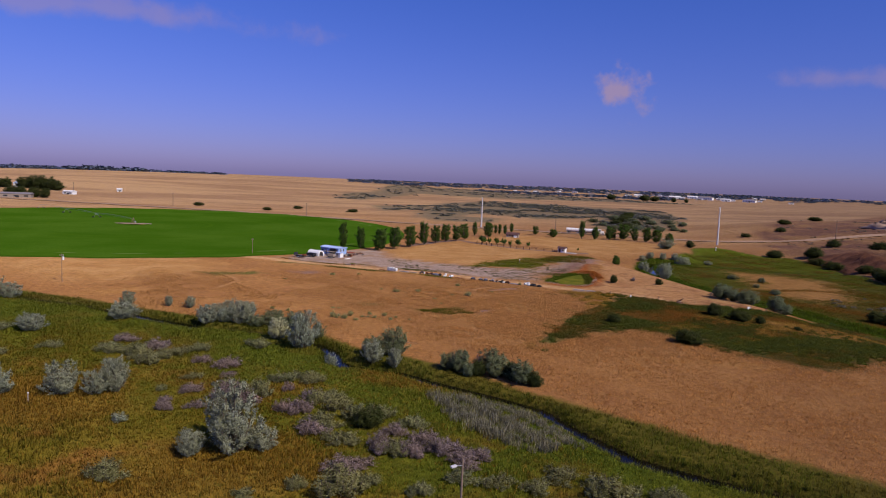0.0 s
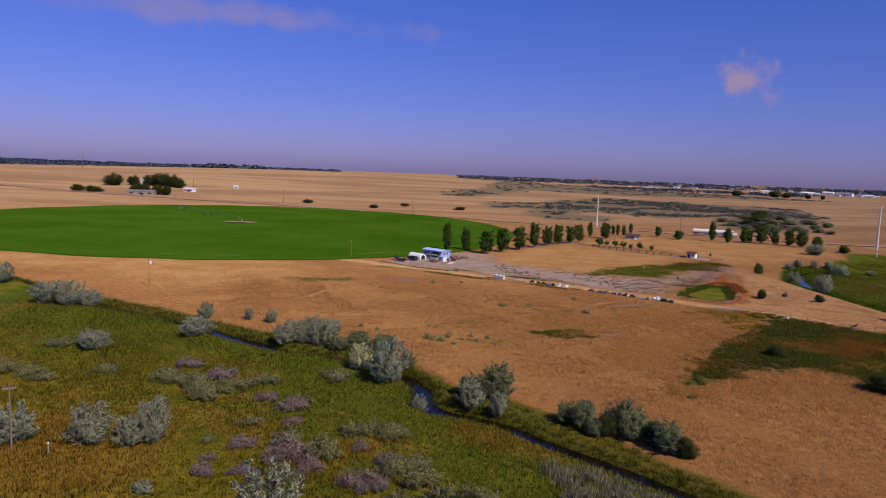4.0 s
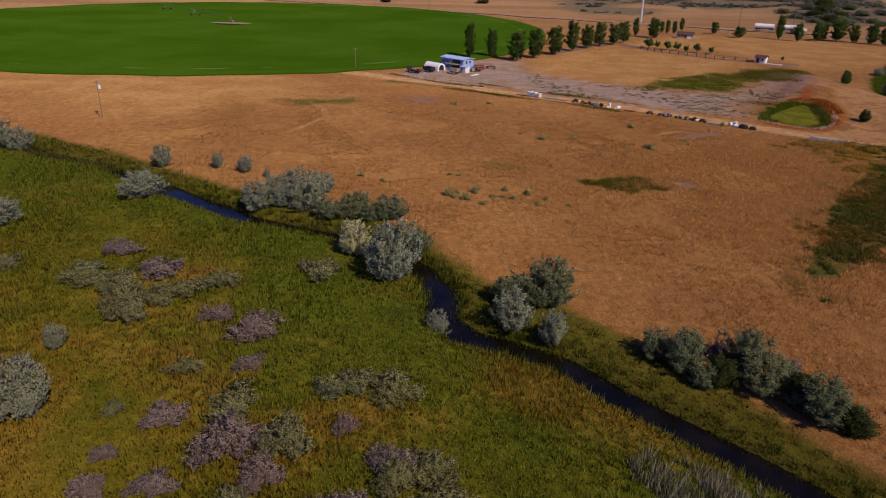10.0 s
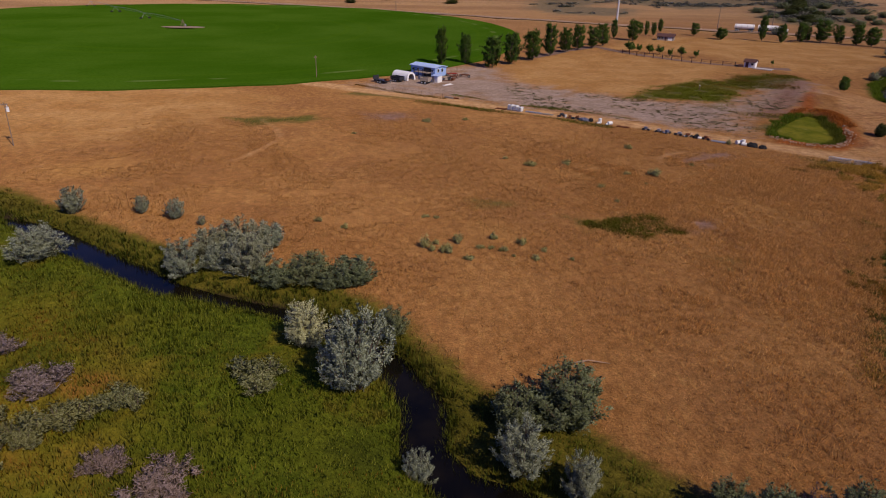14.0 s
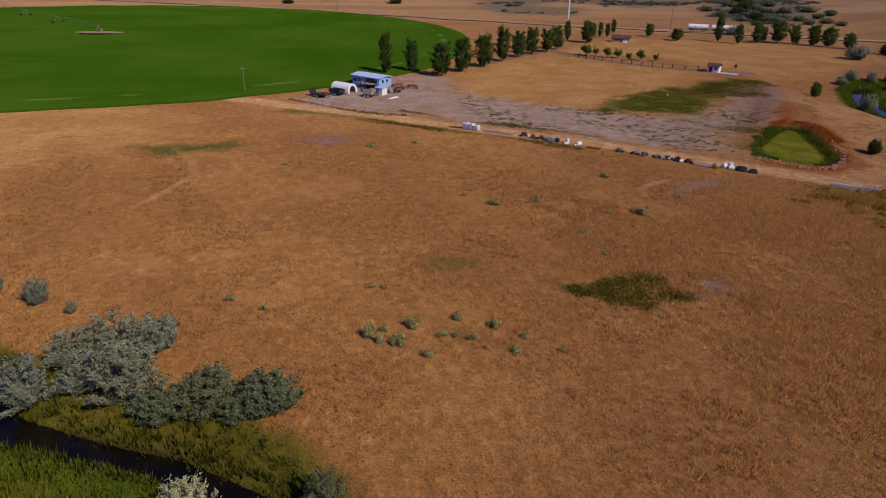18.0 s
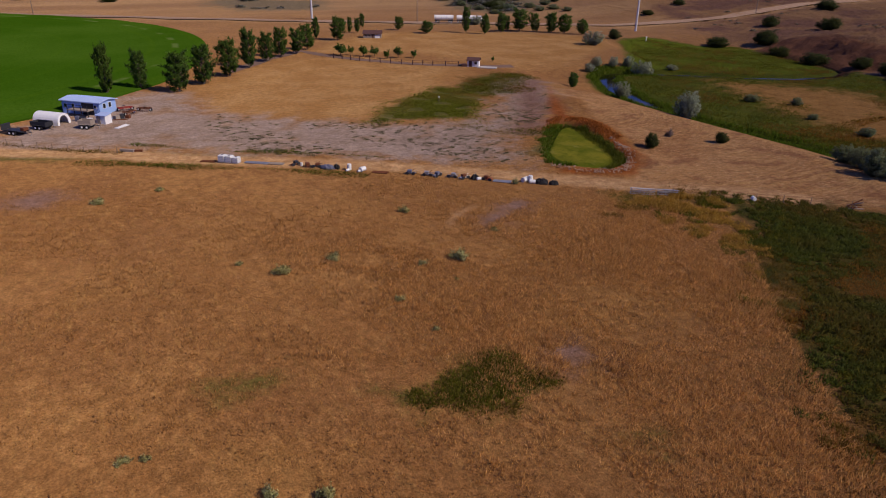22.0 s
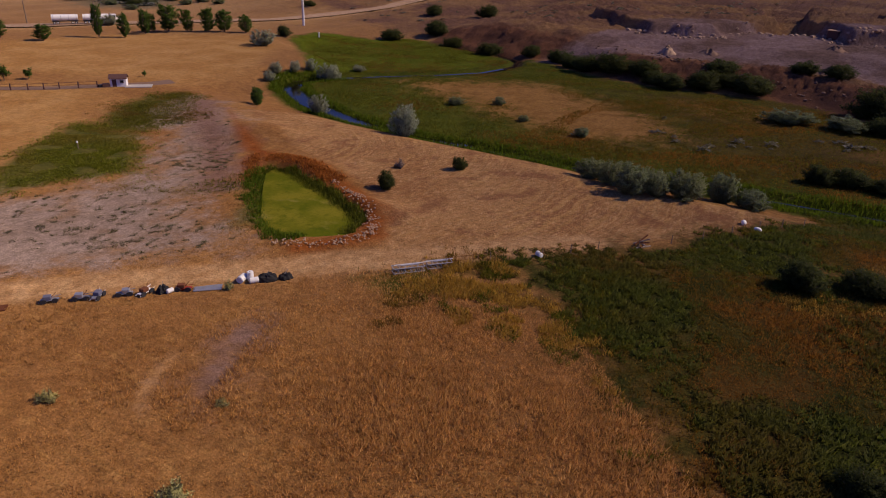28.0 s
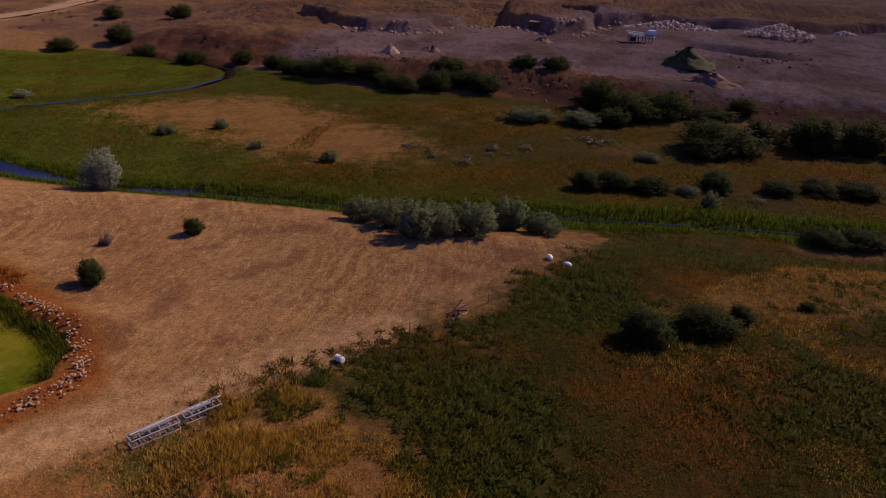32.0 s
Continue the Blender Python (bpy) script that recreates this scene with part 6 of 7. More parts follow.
    part("rail", box((2.6, 0.05, 0.08), (1.6, -W / 2 - 0.16, 2.1)), M_STEEL, door)
    part("porch_deck", box((4.6, 1.7, 0.12), (0.8, -W / 2 - 1.05, 1.0)), M_WOOD, root)
    for x in (-1.4, 0.1, 1.6, 3.0):
        part("porch_post", box((0.12, 0.12, 2.1), (x, -W / 2 - 1.8, -0.05)), M_DARKSTEEL, root)
    for z in (1.55, 2.0):
        part("porch_rail", box((4.5, 0.06, 0.07), (0.8, -W / 2 - 1.8, z)), M_DARKSTEEL, root)


def hoop_tent():
    root = thing("hoop_tent", -3.6, 182.2, YARD_TURN, "white fabric hoop shelter with an open arched end", "tent")
    w, h, L = 2.9, 1.95, 5.3
    arc = [(w / 2 * math.cos(a), h * math.sin(a) ** 0.75) for a in np.linspace(0, math.pi, 17)]
    bm = bmesh.new()
    rows = [[bm.verts.new((x, y, z + 0.03 * math.sin(math.pi * (y + L / 2) / 0.9) ** 2)) for x, z in arc] for y in np.linspace(-L / 2, L / 2, 15)]
    for a, b in zip(rows, rows[1:]):
        for k in range(16):
            bm.faces.new((a[k], a[k + 1], b[k + 1], b[k]))
    cover = part("cover", bm, M_FABRIC, root)
    solid = cover.modifiers.new("thick", "SOLIDIFY")
    solid.thickness = 0.04
    cover.matrix_basis = pose(0, 0, 0, 0, 0, -90)
    back = part("end_wall", profile(arc, 0.05), M_FABRIC, root)
    back.matrix_basis = pose(-L / 2 + 0.06, 0, 0, 0, 0, 90)
    bm = bmesh.new()
    inner = [(0.66 * x, 0.8 * z) for x, z in arc]
    for k in range(16):
        q = [bm.verts.new((arc[i][0], 0, arc[i][1])) for i in (k, k + 1)] + [bm.verts.new((inner[i][0], 0, inner[i][1])) for i in (k + 1, k)]
        bm.faces.new(q)
    front = part("end_wall", bm, M_FABRIC, root)
    front.matrix_basis = pose(L / 2 - 0.05, 0, 0, 0, 0, 90)
    front.modifiers.new("thick", "SOLIDIFY").thickness = 0.05
    for x in (-2.4, -1.2, 0, 1.2, 2.4):
        bm = bmesh.new()
        for (ax, az), (bx, bz) in zip(arc[::2], arc[2::2]):
            rod((x, ax * 0.97, az * 0.97), (x, bx * 0.97, bz * 0.97), 0.03, sides=5, bm=bm)
        part("hoop", bm, M_STEEL, root)


def wheel(parent, x, y, r=0.36, w=0.22):
    tyre = part("wheel", rod((x, y - w / 2, r), (x, y + w / 2, r), r, sides=16), M_BLACK, parent)
    part("rim", rod((x, y - w / 2 - 0.01, r), (x, y + w / 2 + 0.01, r), r * 0.5, sides=12), M_WHITE, tyre)


def trailer(x, y, turn, L, W, side_h, label, material, bed=0.6):
    root = thing("trailer", x, y, turn, label, "trailer", "trailers in the yard")
    part("bed", box((L, W, 0.14), (0, 0, bed), 0.02), material, root)
    for s in (-1, 1):
        if side_h:
            part("side_panel", box((L, 0.06, side_h), (0, s * (W / 2 - 0.03), bed + 0.14), 0.01), material, root)
            part("end_panel", box((0.06, W - 0.12, side_h), (s * (L / 2 - 0.03), 0, bed + 0.14), 0.01), material, root)
        part("frame_rail", box((L, 0.1, 0.14), (0, s * W * 0.3, bed - 0.14)), M_DARKSTEEL, root)
        for dx in (-0.42, 0.42):
            wheel(root, dx, s * (W / 2 + 0.1))
        part("fender", box((1.9, 0.26, 0.05), (0, s * (W / 2 + 0.12), 0.78), 0.02), material, root)
    bm = rod((L / 2, -W * 0.3, bed - 0.06), (L / 2 + 1.2, 0, bed - 0.06), 0.05)
    rod((L / 2, W * 0.3, bed - 0.06), (L / 2 + 1.2, 0, bed - 0.06), 0.05, bm=bm)
    part("tongue", bm, M_DARKSTEEL, root)
    part("jack", rod((L / 2 + 1.0, 0, 0), (L / 2 + 1.0, 0, 0.9), 0.04), M_STEEL, root)
    return root


workshop()
hoop_tent()
t_flat = trailer(-8.6, 176.0, YARD_TURN, 3.8, 1.8, 0, "black steel flatbed trailer with two axles on gravel", M_DARKSTEEL)
part("ramp", box((0.1, 1.8, 0.9), (-2.1, 0, 0.7)), M_DARKSTEEL, t_flat)
part("toolbox", box((0.7, 1.0, 0.5), (1.7, 0, 0.74), 0.03), M_RUSTY, t_flat)
trailer(-5.0, 178.2, YARD_TURN, 3.1, 1.7, 0.6, "dark blue-black dump trailer with high sides", M_DARKSTEEL)
trailer(1.7, 176.2, YARD_TURN + 14, 2.2, 1.5, 0.75, "gray-brown box trailer with high board sides", M_WOOD)


def lean_to():
    root = thing("small_shed", 4.5, 179.0, YARD_TURN, "small off-white shed with a slanted pale roof", "shed")
    part("wall", box((1.9, 1.6, 1.55), (0, 0, -0.05), 0.02), M_WHITE, root)
    part("roof", box((2.2, 1.9, 0.08), (0, 0, 1.56), 0.0, (7, 0, 0)), M_BLUEROOF, root)
    door = part("door", box((0.7, 0.05, 1.35), (-0.4, -0.83, 0)), M_WOOD, root)
    part("handle", box((0.04, 0.06, 0.15), (-0.15, -0.87, 0.7)), M_DARKSTEEL, door)


lean_to()


def implement(x, y, turn, label, material, seed):
    """An old farm implement: a frame on small wheels with tines."""
    root = thing("farm_implement", x, y, turn, label, "farm machine", "old machines in the yard")
    rng = random.Random(seed)
    bm = box((2.6, 0.12, 0.14), (0, 0, 0.55))
    box((2.6, 0.12, 0.14), (0, 0.9, 0.55), bm=bm)
    for k in range(5):
        box((0.1, 1.0, 0.1), (-1.2 + 0.6 * k, 0.45, 0.57), bm=bm)
    part("frame", bm, material, root)
    for k in range(7):
        bm = rod((-1.2 + 0.4 * k, 0, 0.55), (-1.2 + 0.4 * k, -0.3, 0.02), 0.035, sides=5)
        part("tine", bm, M_RUSTY, root)
    for s in (-1, 1):
        wheel(root, s * 1.2, 0.5, 0.34, 0.16)
    part("drawbar", rod((0, 0.9, 0.6), (0.2, 2.2, 0.45), 0.06), material, root)
    part("seat", box((0.4, 0.4, 0.08), (rng.uniform(-0.4, 0.4), 0.4, 0.95), 0.03), M_DARKSTEEL, root)
    part("seat_post", rod((0, 0.4, 0.6), (0, 0.4, 0.97), 0.04), material, root)


implement(8.6, 187.0, 10, "red-painted rusty farm implement with tines", M_RED, 1)
implement(11.4, 185.2, -35, "rust-brown old cultivator on small wheels", M_RUSTY, 2)
implement(9.3, 183.4, 50, "dark rusty harrow rusting beside the workshop", M_RUSTY, 3)


def pile(name, x, y, turn, label, category, rows, lift=0.0):
    """A heap whose pieces are parts: rows of (name, size, place, turn, material)."""
    root = thing(name, x, y, turn, label, category, lift=lift)
    for nm, size, at, trn, mat in rows:
        part(nm, box(size, at, 0.02, trn), mat, root)
    return root


pile("board_stack", 7.0, 175.1, 50, "stack of pale weathered boards on gravel", "boards", [("board", (2.9, 0.28, 0.08), (0, 0.32 * k - 0.3, 0.0), (0, 0, 3 * k - 4), M_WHITE) for k in range(3)] + [("board", (2.7, 0.25, 0.07), (0.1, 0.1, 0.09), (0, 0, 6), M_WHITE)])
pile("scrap_heap", 6.6, 181.0, 15, "heap of scrap metal and crates beside the workshop", "scrap", [("crate", (0.9, 0.8, 0.7), (0, 0, 0), (0, 0, 20), M_WOOD), ("drum", (0.6, 0.6, 0.85), (1.0, 0.2, 0), (0, 0, 0), M_DARKSTEEL), ("sheet", (1.6, 0.9, 0.05), (-0.9, 0.5, 0.25), (18, 8, 0), M_STEEL), ("beam", (2.4, 0.15, 0.15), (0.3, -0.8, 0.02), (0, 0, -25), M_RUSTY), ("crate", (0.7, 0.7, 0.6), (1.9, -0.2, 0), (0, 0, 40), M_RUSTY)])
pile("scrap_heap", 1.2, 181.6, -30, "dark scrap and lumber stored before the porch", "scrap", [("crate", (1.0, 0.7, 0.8), (0, 0, 0), (0, 0, 12), M_DARKSTEEL), ("beam", (2.6, 0.2, 0.2), (0.4, 0.7, 0), (0, 0, 8), M_WOOD), ("drum", (0.6, 0.6, 0.9), (-1.1, 0.2, 0), (0, 0, 0), M_BLUETARP), ("crate", (0.8, 0.8, 0.6), (1.2, 0.0, 0), (0, 0, -20), M_WHITE)])
pile("board_stack", 6.6, 157.2, -35, "pale timber skids at the edge of the yard", "boards", [("board", (2.2, 0.4, 0.4), (0, 0, 0), (0, 0, 0), M_WOOD), ("board", (1.2, 0.3, 0.3), (1.6, 0.3, 0), (0, 0, 15), M_RUSTY)])


# the line of stored things along the dirt road
def tote_stack():
    root = thing("tote_stack", 19.2, 145.2, -40, "bundle of white plastic totes in wire cages", "tank")
    for k, x in enumerate((-1.0, 0.1, 1.15)):
        t = part("tote", box((0.95, 1.0, 0.95 if k < 2 else 0.8), (x, 0, 0.12), 0.08), M_TANK, root)
        part("lid", rod((x, 0, 1.06 if k < 2 else 0.91), (x, 0, 1.13 if k < 2 else 0.98), 0.16, sides=12), M_DARKSTEEL, t)
        bm = bmesh.new()
        for z in (0.3, 0.55, 0.8):
            box((1.0, 1.05, 0.03), (x, 0, z), bm=bm)
        part("cage_bar", bm, M_STEEL, t)
        part("pallet", box((1.0, 1.05, 0.12), (x, 0, 0)), M_WOOD, t)


tote_stack()
for n, (x, y, turn, ln) in enumerate(((16.6, 147.0, -35, 2.2), (49.8, 120.3, -42, 2.4), (22.6, 142.8, -38, 3.6), (24.9, 141.0, -38, 2.2), (36.8, 131.2, -40, 2.2))):
    mats = (M_RUSTY, M_STEEL, M_STEEL, M_WOOD, M_RUSTY)
    root = thing("pipe_bundle", x, y, turn, ("rusty brown pipes lying in the grass", "gray pipes lying side by side in dry grass", "gray pipes lying side by side in dry grass", "pale yellow planks lying in dry grass", "rusty brown pipes lying in the grass")[n], "pipes", "things stored along the road")
    for k in range(5):
        part("pipe", rod((-ln / 2 + 0.12 * (k % 2), 0.16 * k - 0.3, 0.08), (ln / 2, 0.16 * k - 0.3 + 0.05 * k, 0.09), 0.075, sides=8), mats[n], root)


def machine_scrap(x, y, turn, label, mats, seed):
    root = thing("scrap_machine", x, y, turn, label, "scrap", "things stored along the road")
    rng = random.Random(seed)
    part("frame", box((1.5, 0.5, 0.16), (0, 0, 0.25), 0.03), mats[0], root)
    part("hopper", box((0.7, 0.6, 0.5), (rng.uniform(-0.3, 0.3), 0, 0.4), 0.08), mats[1], root)
    root.matrix_basis = root.matrix_basis @ Matrix.Diagonal((0.9, 0.9, 0.7, 1))
    for s in (-1, 1):
        part("wheel", rod((0.5 * s, -0.4, 0.3), (0.5 * s, -0.28, 0.3), 0.3, sides=12), M_DARKSTEEL, root)
        part("rail", rod((-0.9, 0.3 * s, 0.2), (0.95, 0.25 * s, 0.6 + 0.1 * s), 0.04), mats[0], root)
    part("lever", rod((0.2, 0, 0.6), (0.6, 0.2, 1.15), 0.03), M_RUSTY, root)


for n, (x, y, turn, mats) in enumerate(((27.2, 139.4, 20, (M_RUSTY, M_DARKSTEEL)), (28.6, 138.0, 80, (M_RUSTY, M_RUSTY)), (29.6, 137.2, -20, (M_DARKSTEEL, M_RUSTY)), (40.4, 128.9, -35, (M_STEEL, M_BLUETARP)), (42.2, 127.2, -40, (M_BLUETARP, M_STEEL)), (43.2, 126.4, 30, (M_STEEL, M_BLUETARP)), (44.8, 125.0, -40, (M_STEEL, M_STEEL)), (46.0, 123.8, 10, (M_WHITE, M_RUSTY)), (48.4, 121.8, -50, (M_RED, M_RUSTY)))):
    machine_scrap(x, y, turn, "rusty scrap machinery beside the dirt road" if M_RUSTY in mats else "gray-blue scrap machinery beside the dirt road", mats, n)


def draped(x, y, turn, size, label, material, seed):
    """A tarp over a heap: a sagging, uneven hood."""
    root = thing("tarp_heap", x, y, turn, label, "tarp", "things stored along the road", -0.05)
    rng = random.Random(seed)
    bm = bmesh.new()
    bmesh.ops.create_uvsphere(bm, u_segments=18, v_segments=10, radius=0.5)
    for v in bm.verts:
        k = 1 + 0.18 * math.sin(5 * v.co.x * 3 + seed) * math.cos(4 * v.co.y * 3) + rng.uniform(-0.06, 0.06)
        v.co = Vector((v.co.x * size[0] * k, v.co.y * size[1] * k, max(0.0, v.co.z + 0.1) * size[2] * 1.6 * k))
    part("tarp", bm, material, root)
    part("weight_pole", rod((-0.1, 0, size[2] * 0.8), (0.25, 0.1, size[2] * 1.35), 0.03), M_WOOD, root)


draped(30.9, 136.0, -40, (2.3, 1.1, 0.6), "blue-gray tarp draped over a low heap", M_BLUETARP, 1)
draped(32.0, 135.4, 10, (0.9, 0.8, 0.7), "black crumpled tarp over a small heap", M_BLACK, 2)
draped(47.1, 122.9, 10, (1.1, 0.9, 0.75), "black scrap heap half covered by a tarp", M_BLACK, 5)
draped(54.3, 117.7, -40, (1.9, 1.2, 0.75), "heap under a torn black tarp beside the road", M_BLACK, 3)
draped(55.6, 116.7, -30, (1.3, 0.9, 0.65), "heap under a torn black tarp beside the road", M_BLACK, 4)


def barrel(x, y, turn, lying, label, material=M_TANK, size=1.0):
    root = thing("barrel", x, y, turn, label, "barrel", "white barrels")
    r, h = 0.3 * size, 0.9 * size
    p, q = ((-h / 2, 0, r), (h / 2, 0, r)) if lying else ((0, 0, 0), (0, 0, h))
    bm = rod(p, q, r, sides=20)
    bmesh.ops.bevel(bm, geom=[e for e in bm.edges if len(e.link_faces) == 2 and e.calc_face_angle(0) > 1], offset=0.04, segments=2, affect="EDGES")
    part("drum", bm, material, root)
    for k in (0.33, 0.67):
        c = Vector(p).lerp(Vector(q), k)
        d = (Vector(q) - Vector(p)).normalized() * 0.02
        part("hoop", rod(c - d, c + d, r * 1.03, sides=20), material, root)
    end = Vector(q) + (Vector(q) - Vector(p)).normalized() * 0.015
    part("bung", rod(q, end, 0.05, sides=10), M_DARKSTEEL, root)


for x, y, turn, lying, size in ((33.4, 134.1, 0, False, 1.0), (34.9, 132.9, 30, True, 1.1), (34.4, 132.7, 0, True, 0.6), (33.0, 133.7, 10, True, 0.6), (52.7, 119.2, 20, True, 1.1), (53.3, 118.8, 60, False, 1.0), (53.2, 118.2, -30, True, 0.9), (27.9, 138.5, 0, False, 0.6)):
    barrel(x, y, turn, lying, "white plastic barrel " + ("lying in dry grass" if lying else "standing in dry grass"), size=size)
barrel(73.9, 100.3, 62, True, "white barrel lying on the edge of the mown field", size=0.85)
barrel(47.4, 122.3, 0, True, "white barrel lying in dry grass", size=0.7)


def tank(x, y, turn):
    root = thing("water_tank", x, y, turn, "small white oval tank lying on mown ground", "tank", "white tanks")
    bm = bmesh.new()
    bmesh.ops.create_uvsphere(bm, u_segments=16, v_segments=10, radius=0.5)
    for v in bm.verts:
        v.co = Vector((v.co.x * 0.95, v.co.y * 0.6, v.co.z * 0.55 + 0.25))
    part("shell", bm, M_TANK, root)
    for s in (-1, 1):
        part("foot", box((0.1, 0.45, 0.1), (0.22 * s, 0, -0.02)), M_STEEL, root)


tank(96.6, 86.2, 20)
tank(95.2, 84.4, 70)
pile("scrap_heap", 82.9, 92.9, -35, "tangle of brown brushwood and scrap at the field edge", "scrap", [("beam", (1.8, 0.12, 0.12), (0, 0.1 * k, 0.12 * k), (0, 6 * k, 37 * k), M_RUSTY if k % 2 else M_WOOD) for k in range(6)])


def truss(x, y, turn, L, W, H, label, seed):
    """A length of galvanised lattice frame lying on the ground."""
    root = thing("lattice_frame", x, y, turn, label, "metal frame", "lattice frames")
    for s in (-1, 1):
        for z in (0.06, H):
            part("chord", rod((-L / 2, s * W / 2, z), (L / 2, s * W / 2, z), 0.05, sides=6), M_GRAYSTEEL, root)
        n = int(L / 0.42)
        bm = bmesh.new()
        for k in range(n):
            a, b = -L / 2 + k * L / n, -L / 2 + (k + 1) * L / n
            rod((a, s * W / 2, 0.06), ((a + b) / 2, s * W / 2, H), 0.02, sides=4, bm=bm)
            rod(((a + b) / 2, s * W / 2, H), (b, s * W / 2, 0.06), 0.02, sides=4, bm=bm)
        part("lattice", bm, M_GRAYSTEEL, root)
    for k in range(6):
        xx = -L / 2 + k * L / 5
        for z in (H - 0.02, 0.04):
            part("cross_bar", box((0.07, W, 0.05), (xx, 0, z)), M_GRAYSTEEL, root)
    part("plank", box((L * 0.62, 0.22, 0.05), (0.2, 0.1, H + 0.03)), M_STEEL, root)


truss(63.7, 108.8, -37, 3.0, 0.9, 0.55, "galvanised lattice frame lying in weeds beside the track", 1)
truss(66.2, 107.0, -37, 2.4, 0.9, 0.5, "shorter galvanised lattice frame lying in weeds", 2)
long_pole = thing("metal_pole", 65.2, 108.1, -33, "long pale metal pole laid across lattice frames", "pole", lift=0.6)
part("shaft", rod((-3.0, 0, 0), (3.0, 0, -0.1), 0.04), M_STEELPOLE, long_pole)

branch = thing("dead_branch", 13.0, 53.2, 0, "bleached dead branch lying in dry grass", "branch", lift=0.1)
bm = rod((-1.3, 0.1, 0.0), (-0.3, 0.15, 0.18), 0.05, 0.045, 6)
rod((-0.3, 0.15, 0.18), (1.3, -0.05, 0.02), 0.045, 0.02, 6, bm)
rod((-0.5, 0.13, 0.14), (-1.2, -0.35, 0.05), 0.03, 0.012, 5, bm)
part("limb", bm, M_STONE, branch)


def fence(name, pts, step, tall, label, wires=2, rails=False, thick=0.06):
    root = new(name)
    (x0, y0) = pts[0]
    z0 = ground_z(x0, y0)
    root.matrix_basis = pose(x0, y0, z0)
    tagged(root, label, "fence")
    tops = []
    for (ax, ay), (bx, by) in zip(pts, pts[1:]):
        n = max(1, round(math.hypot(bx - ax, by - ay) / step))
        for k in range(n + (1 if (bx, by) == pts[-1] else 0)):
            x, y = ax + (bx - ax) * k / n, ay + (by - ay) * k / n
            tops.append((x - x0, y - y0, ground_z(x, y) - z0))
    shaft = None
    for x, y, z in tops:
        if shaft is None:
            shaft = part("post", rod((0, 0, -0.2), (0, 0, tall), thick, thick * 0.85, 6), M_DARKROOF if rails else M_POLE, root)
            post = shaft
        else:
            post = new("post", shaft.data)
            post.parent = root
        post.matrix_basis = pose(x, y, z)
    for w in range(wires):
        bm = bmesh.new()
        for (ax, ay, az), (bx, by, bz) in zip(tops, tops[1:]):
            h = tall * (0.9 - 0.38 * w)
            rod((ax, ay, az + h), (bx, by, bz + h), 0.035 if rails else 0.012, sides=4, bm=bm)
        part("rail" if rails else "wire", bm, M_DARKROOF if rails else M_RUSTY, root)


fence("lane_fence", [(64.9, 233.5), (69.5, 225.5), (76, 219.4), (80.5, 215.2), (85, 212.2), (90.5, 208.2)], 3.4, 1.3, "row of dark wooden posts along the gravel lane", 2, True, 0.14)
fence("field_fence", [(66.5, 106.4), (70.0, 103.6), (74.0, 100.0), (79.2, 96.3), (82.4, 93.2), (89, 88.6), (96, 84.4), (101, 80.6)], 4.0, 1.0, "low wire fence between mown field and weeds", 2, False, 0.05)
fence("yard_fence", [(-14, 172.4), (-7.5, 167.4), (-3.4, 163.2), (0.8, 159.8), (5.2, 157.0)], 3.0, 1.0, "old wire fence overgrown at the yard's edge", 1, False, 0.06)
grass("yard_edge_weeds", spread((-16, 154), (8, 175), 12000, lambda x, y: line_dist(x, y, [(-14, 172.4), (-7.5, 167.4), (-3.4, 163.2), (0.8, 159.8), (5.2, 157.0)]) < 0.2 + 1.2 * RNG.uniform(0, 1, len(x)) ** 2, RNG), 0.35, 0.06, 0.6, 2, L_OLIVE, "dark weeds along the yard fence", "weeds")


def pump_hut():
    root = thing("pump_house", 94.2, 206.6, -40, "small pinkish-white hut with a dark brown roof", "hut")
    part("wall", box((3.0, 2.0, 1.75), (0, 0, -0.05), 0.02), M_WHITE, root)
    r = part("roof", profile([(-1.35, 1.55), (-1.35, 1.65), (0, 2.35), (1.35, 1.65), (1.35, 1.55), (0, 2.2)], 3.5), M_DARKROOF, root)
    r.matrix_basis = pose(0, 0, 0, 0, 0, 90)
    part("gable", profile([(-1.0, 1.6), (0, 2.2), (1.0, 1.6)], 0.08), M_WHITE, root).matrix_basis = pose(1.46, 0, 0, 0, 0, 90)
    part("gable", profile([(-1.0, 1.6), (0, 2.2), (1.0, 1.6)], 0.08), M_WHITE, root).matrix_basis = pose(-1.46, 0, 0, 0, 0, 90)
    part("door", box((0.8, 0.05, 1.45), (-0.7, -1.03, 0)), M_DARKROOF, root)
    win = part("window", box((0.7, 0.05, 0.6), (0.7, -1.03, 0.7)), M_WOOD, root)
    part("pane", box((0.55, 0.04, 0.45), (0.7, -1.06, 0.78)), M_GLASS, win)


pump_hut()
slab = thing("concrete_slab", 96.6, 203.6, -40, "pale concrete slab beside the small hut", "slab")
part("slab", box((5.0, 2.6, 0.2), (0, 0, -0.05), 0.02), M_CONC, slab)
pile("crate_pile", 91.8, 207.4, -30, "dark crates stacked beside the small hut", "crates", [("crate", (1.3, 0.9, 0.7), (0, 0, 0), (0, 0, 5), M_DARKROOF), ("crate", (0.8, 0.8, 0.5), (-1.0, 0.2, 0), (0, 0, 25), M_DARKSTEEL)])
ribbon("path", [(34, 222.5), (48, 239.5), (60, 249), (66, 236.5), (70.5, 227), (77, 220.6), (85, 213.4), (92, 208.5), (99, 204), (104, 203)], 1.7, lambda x, y: ground_z(x, y) + 0.05, M_SPOIL, "narrow gray gravel lane behind the gold field", "lane", sub=4)


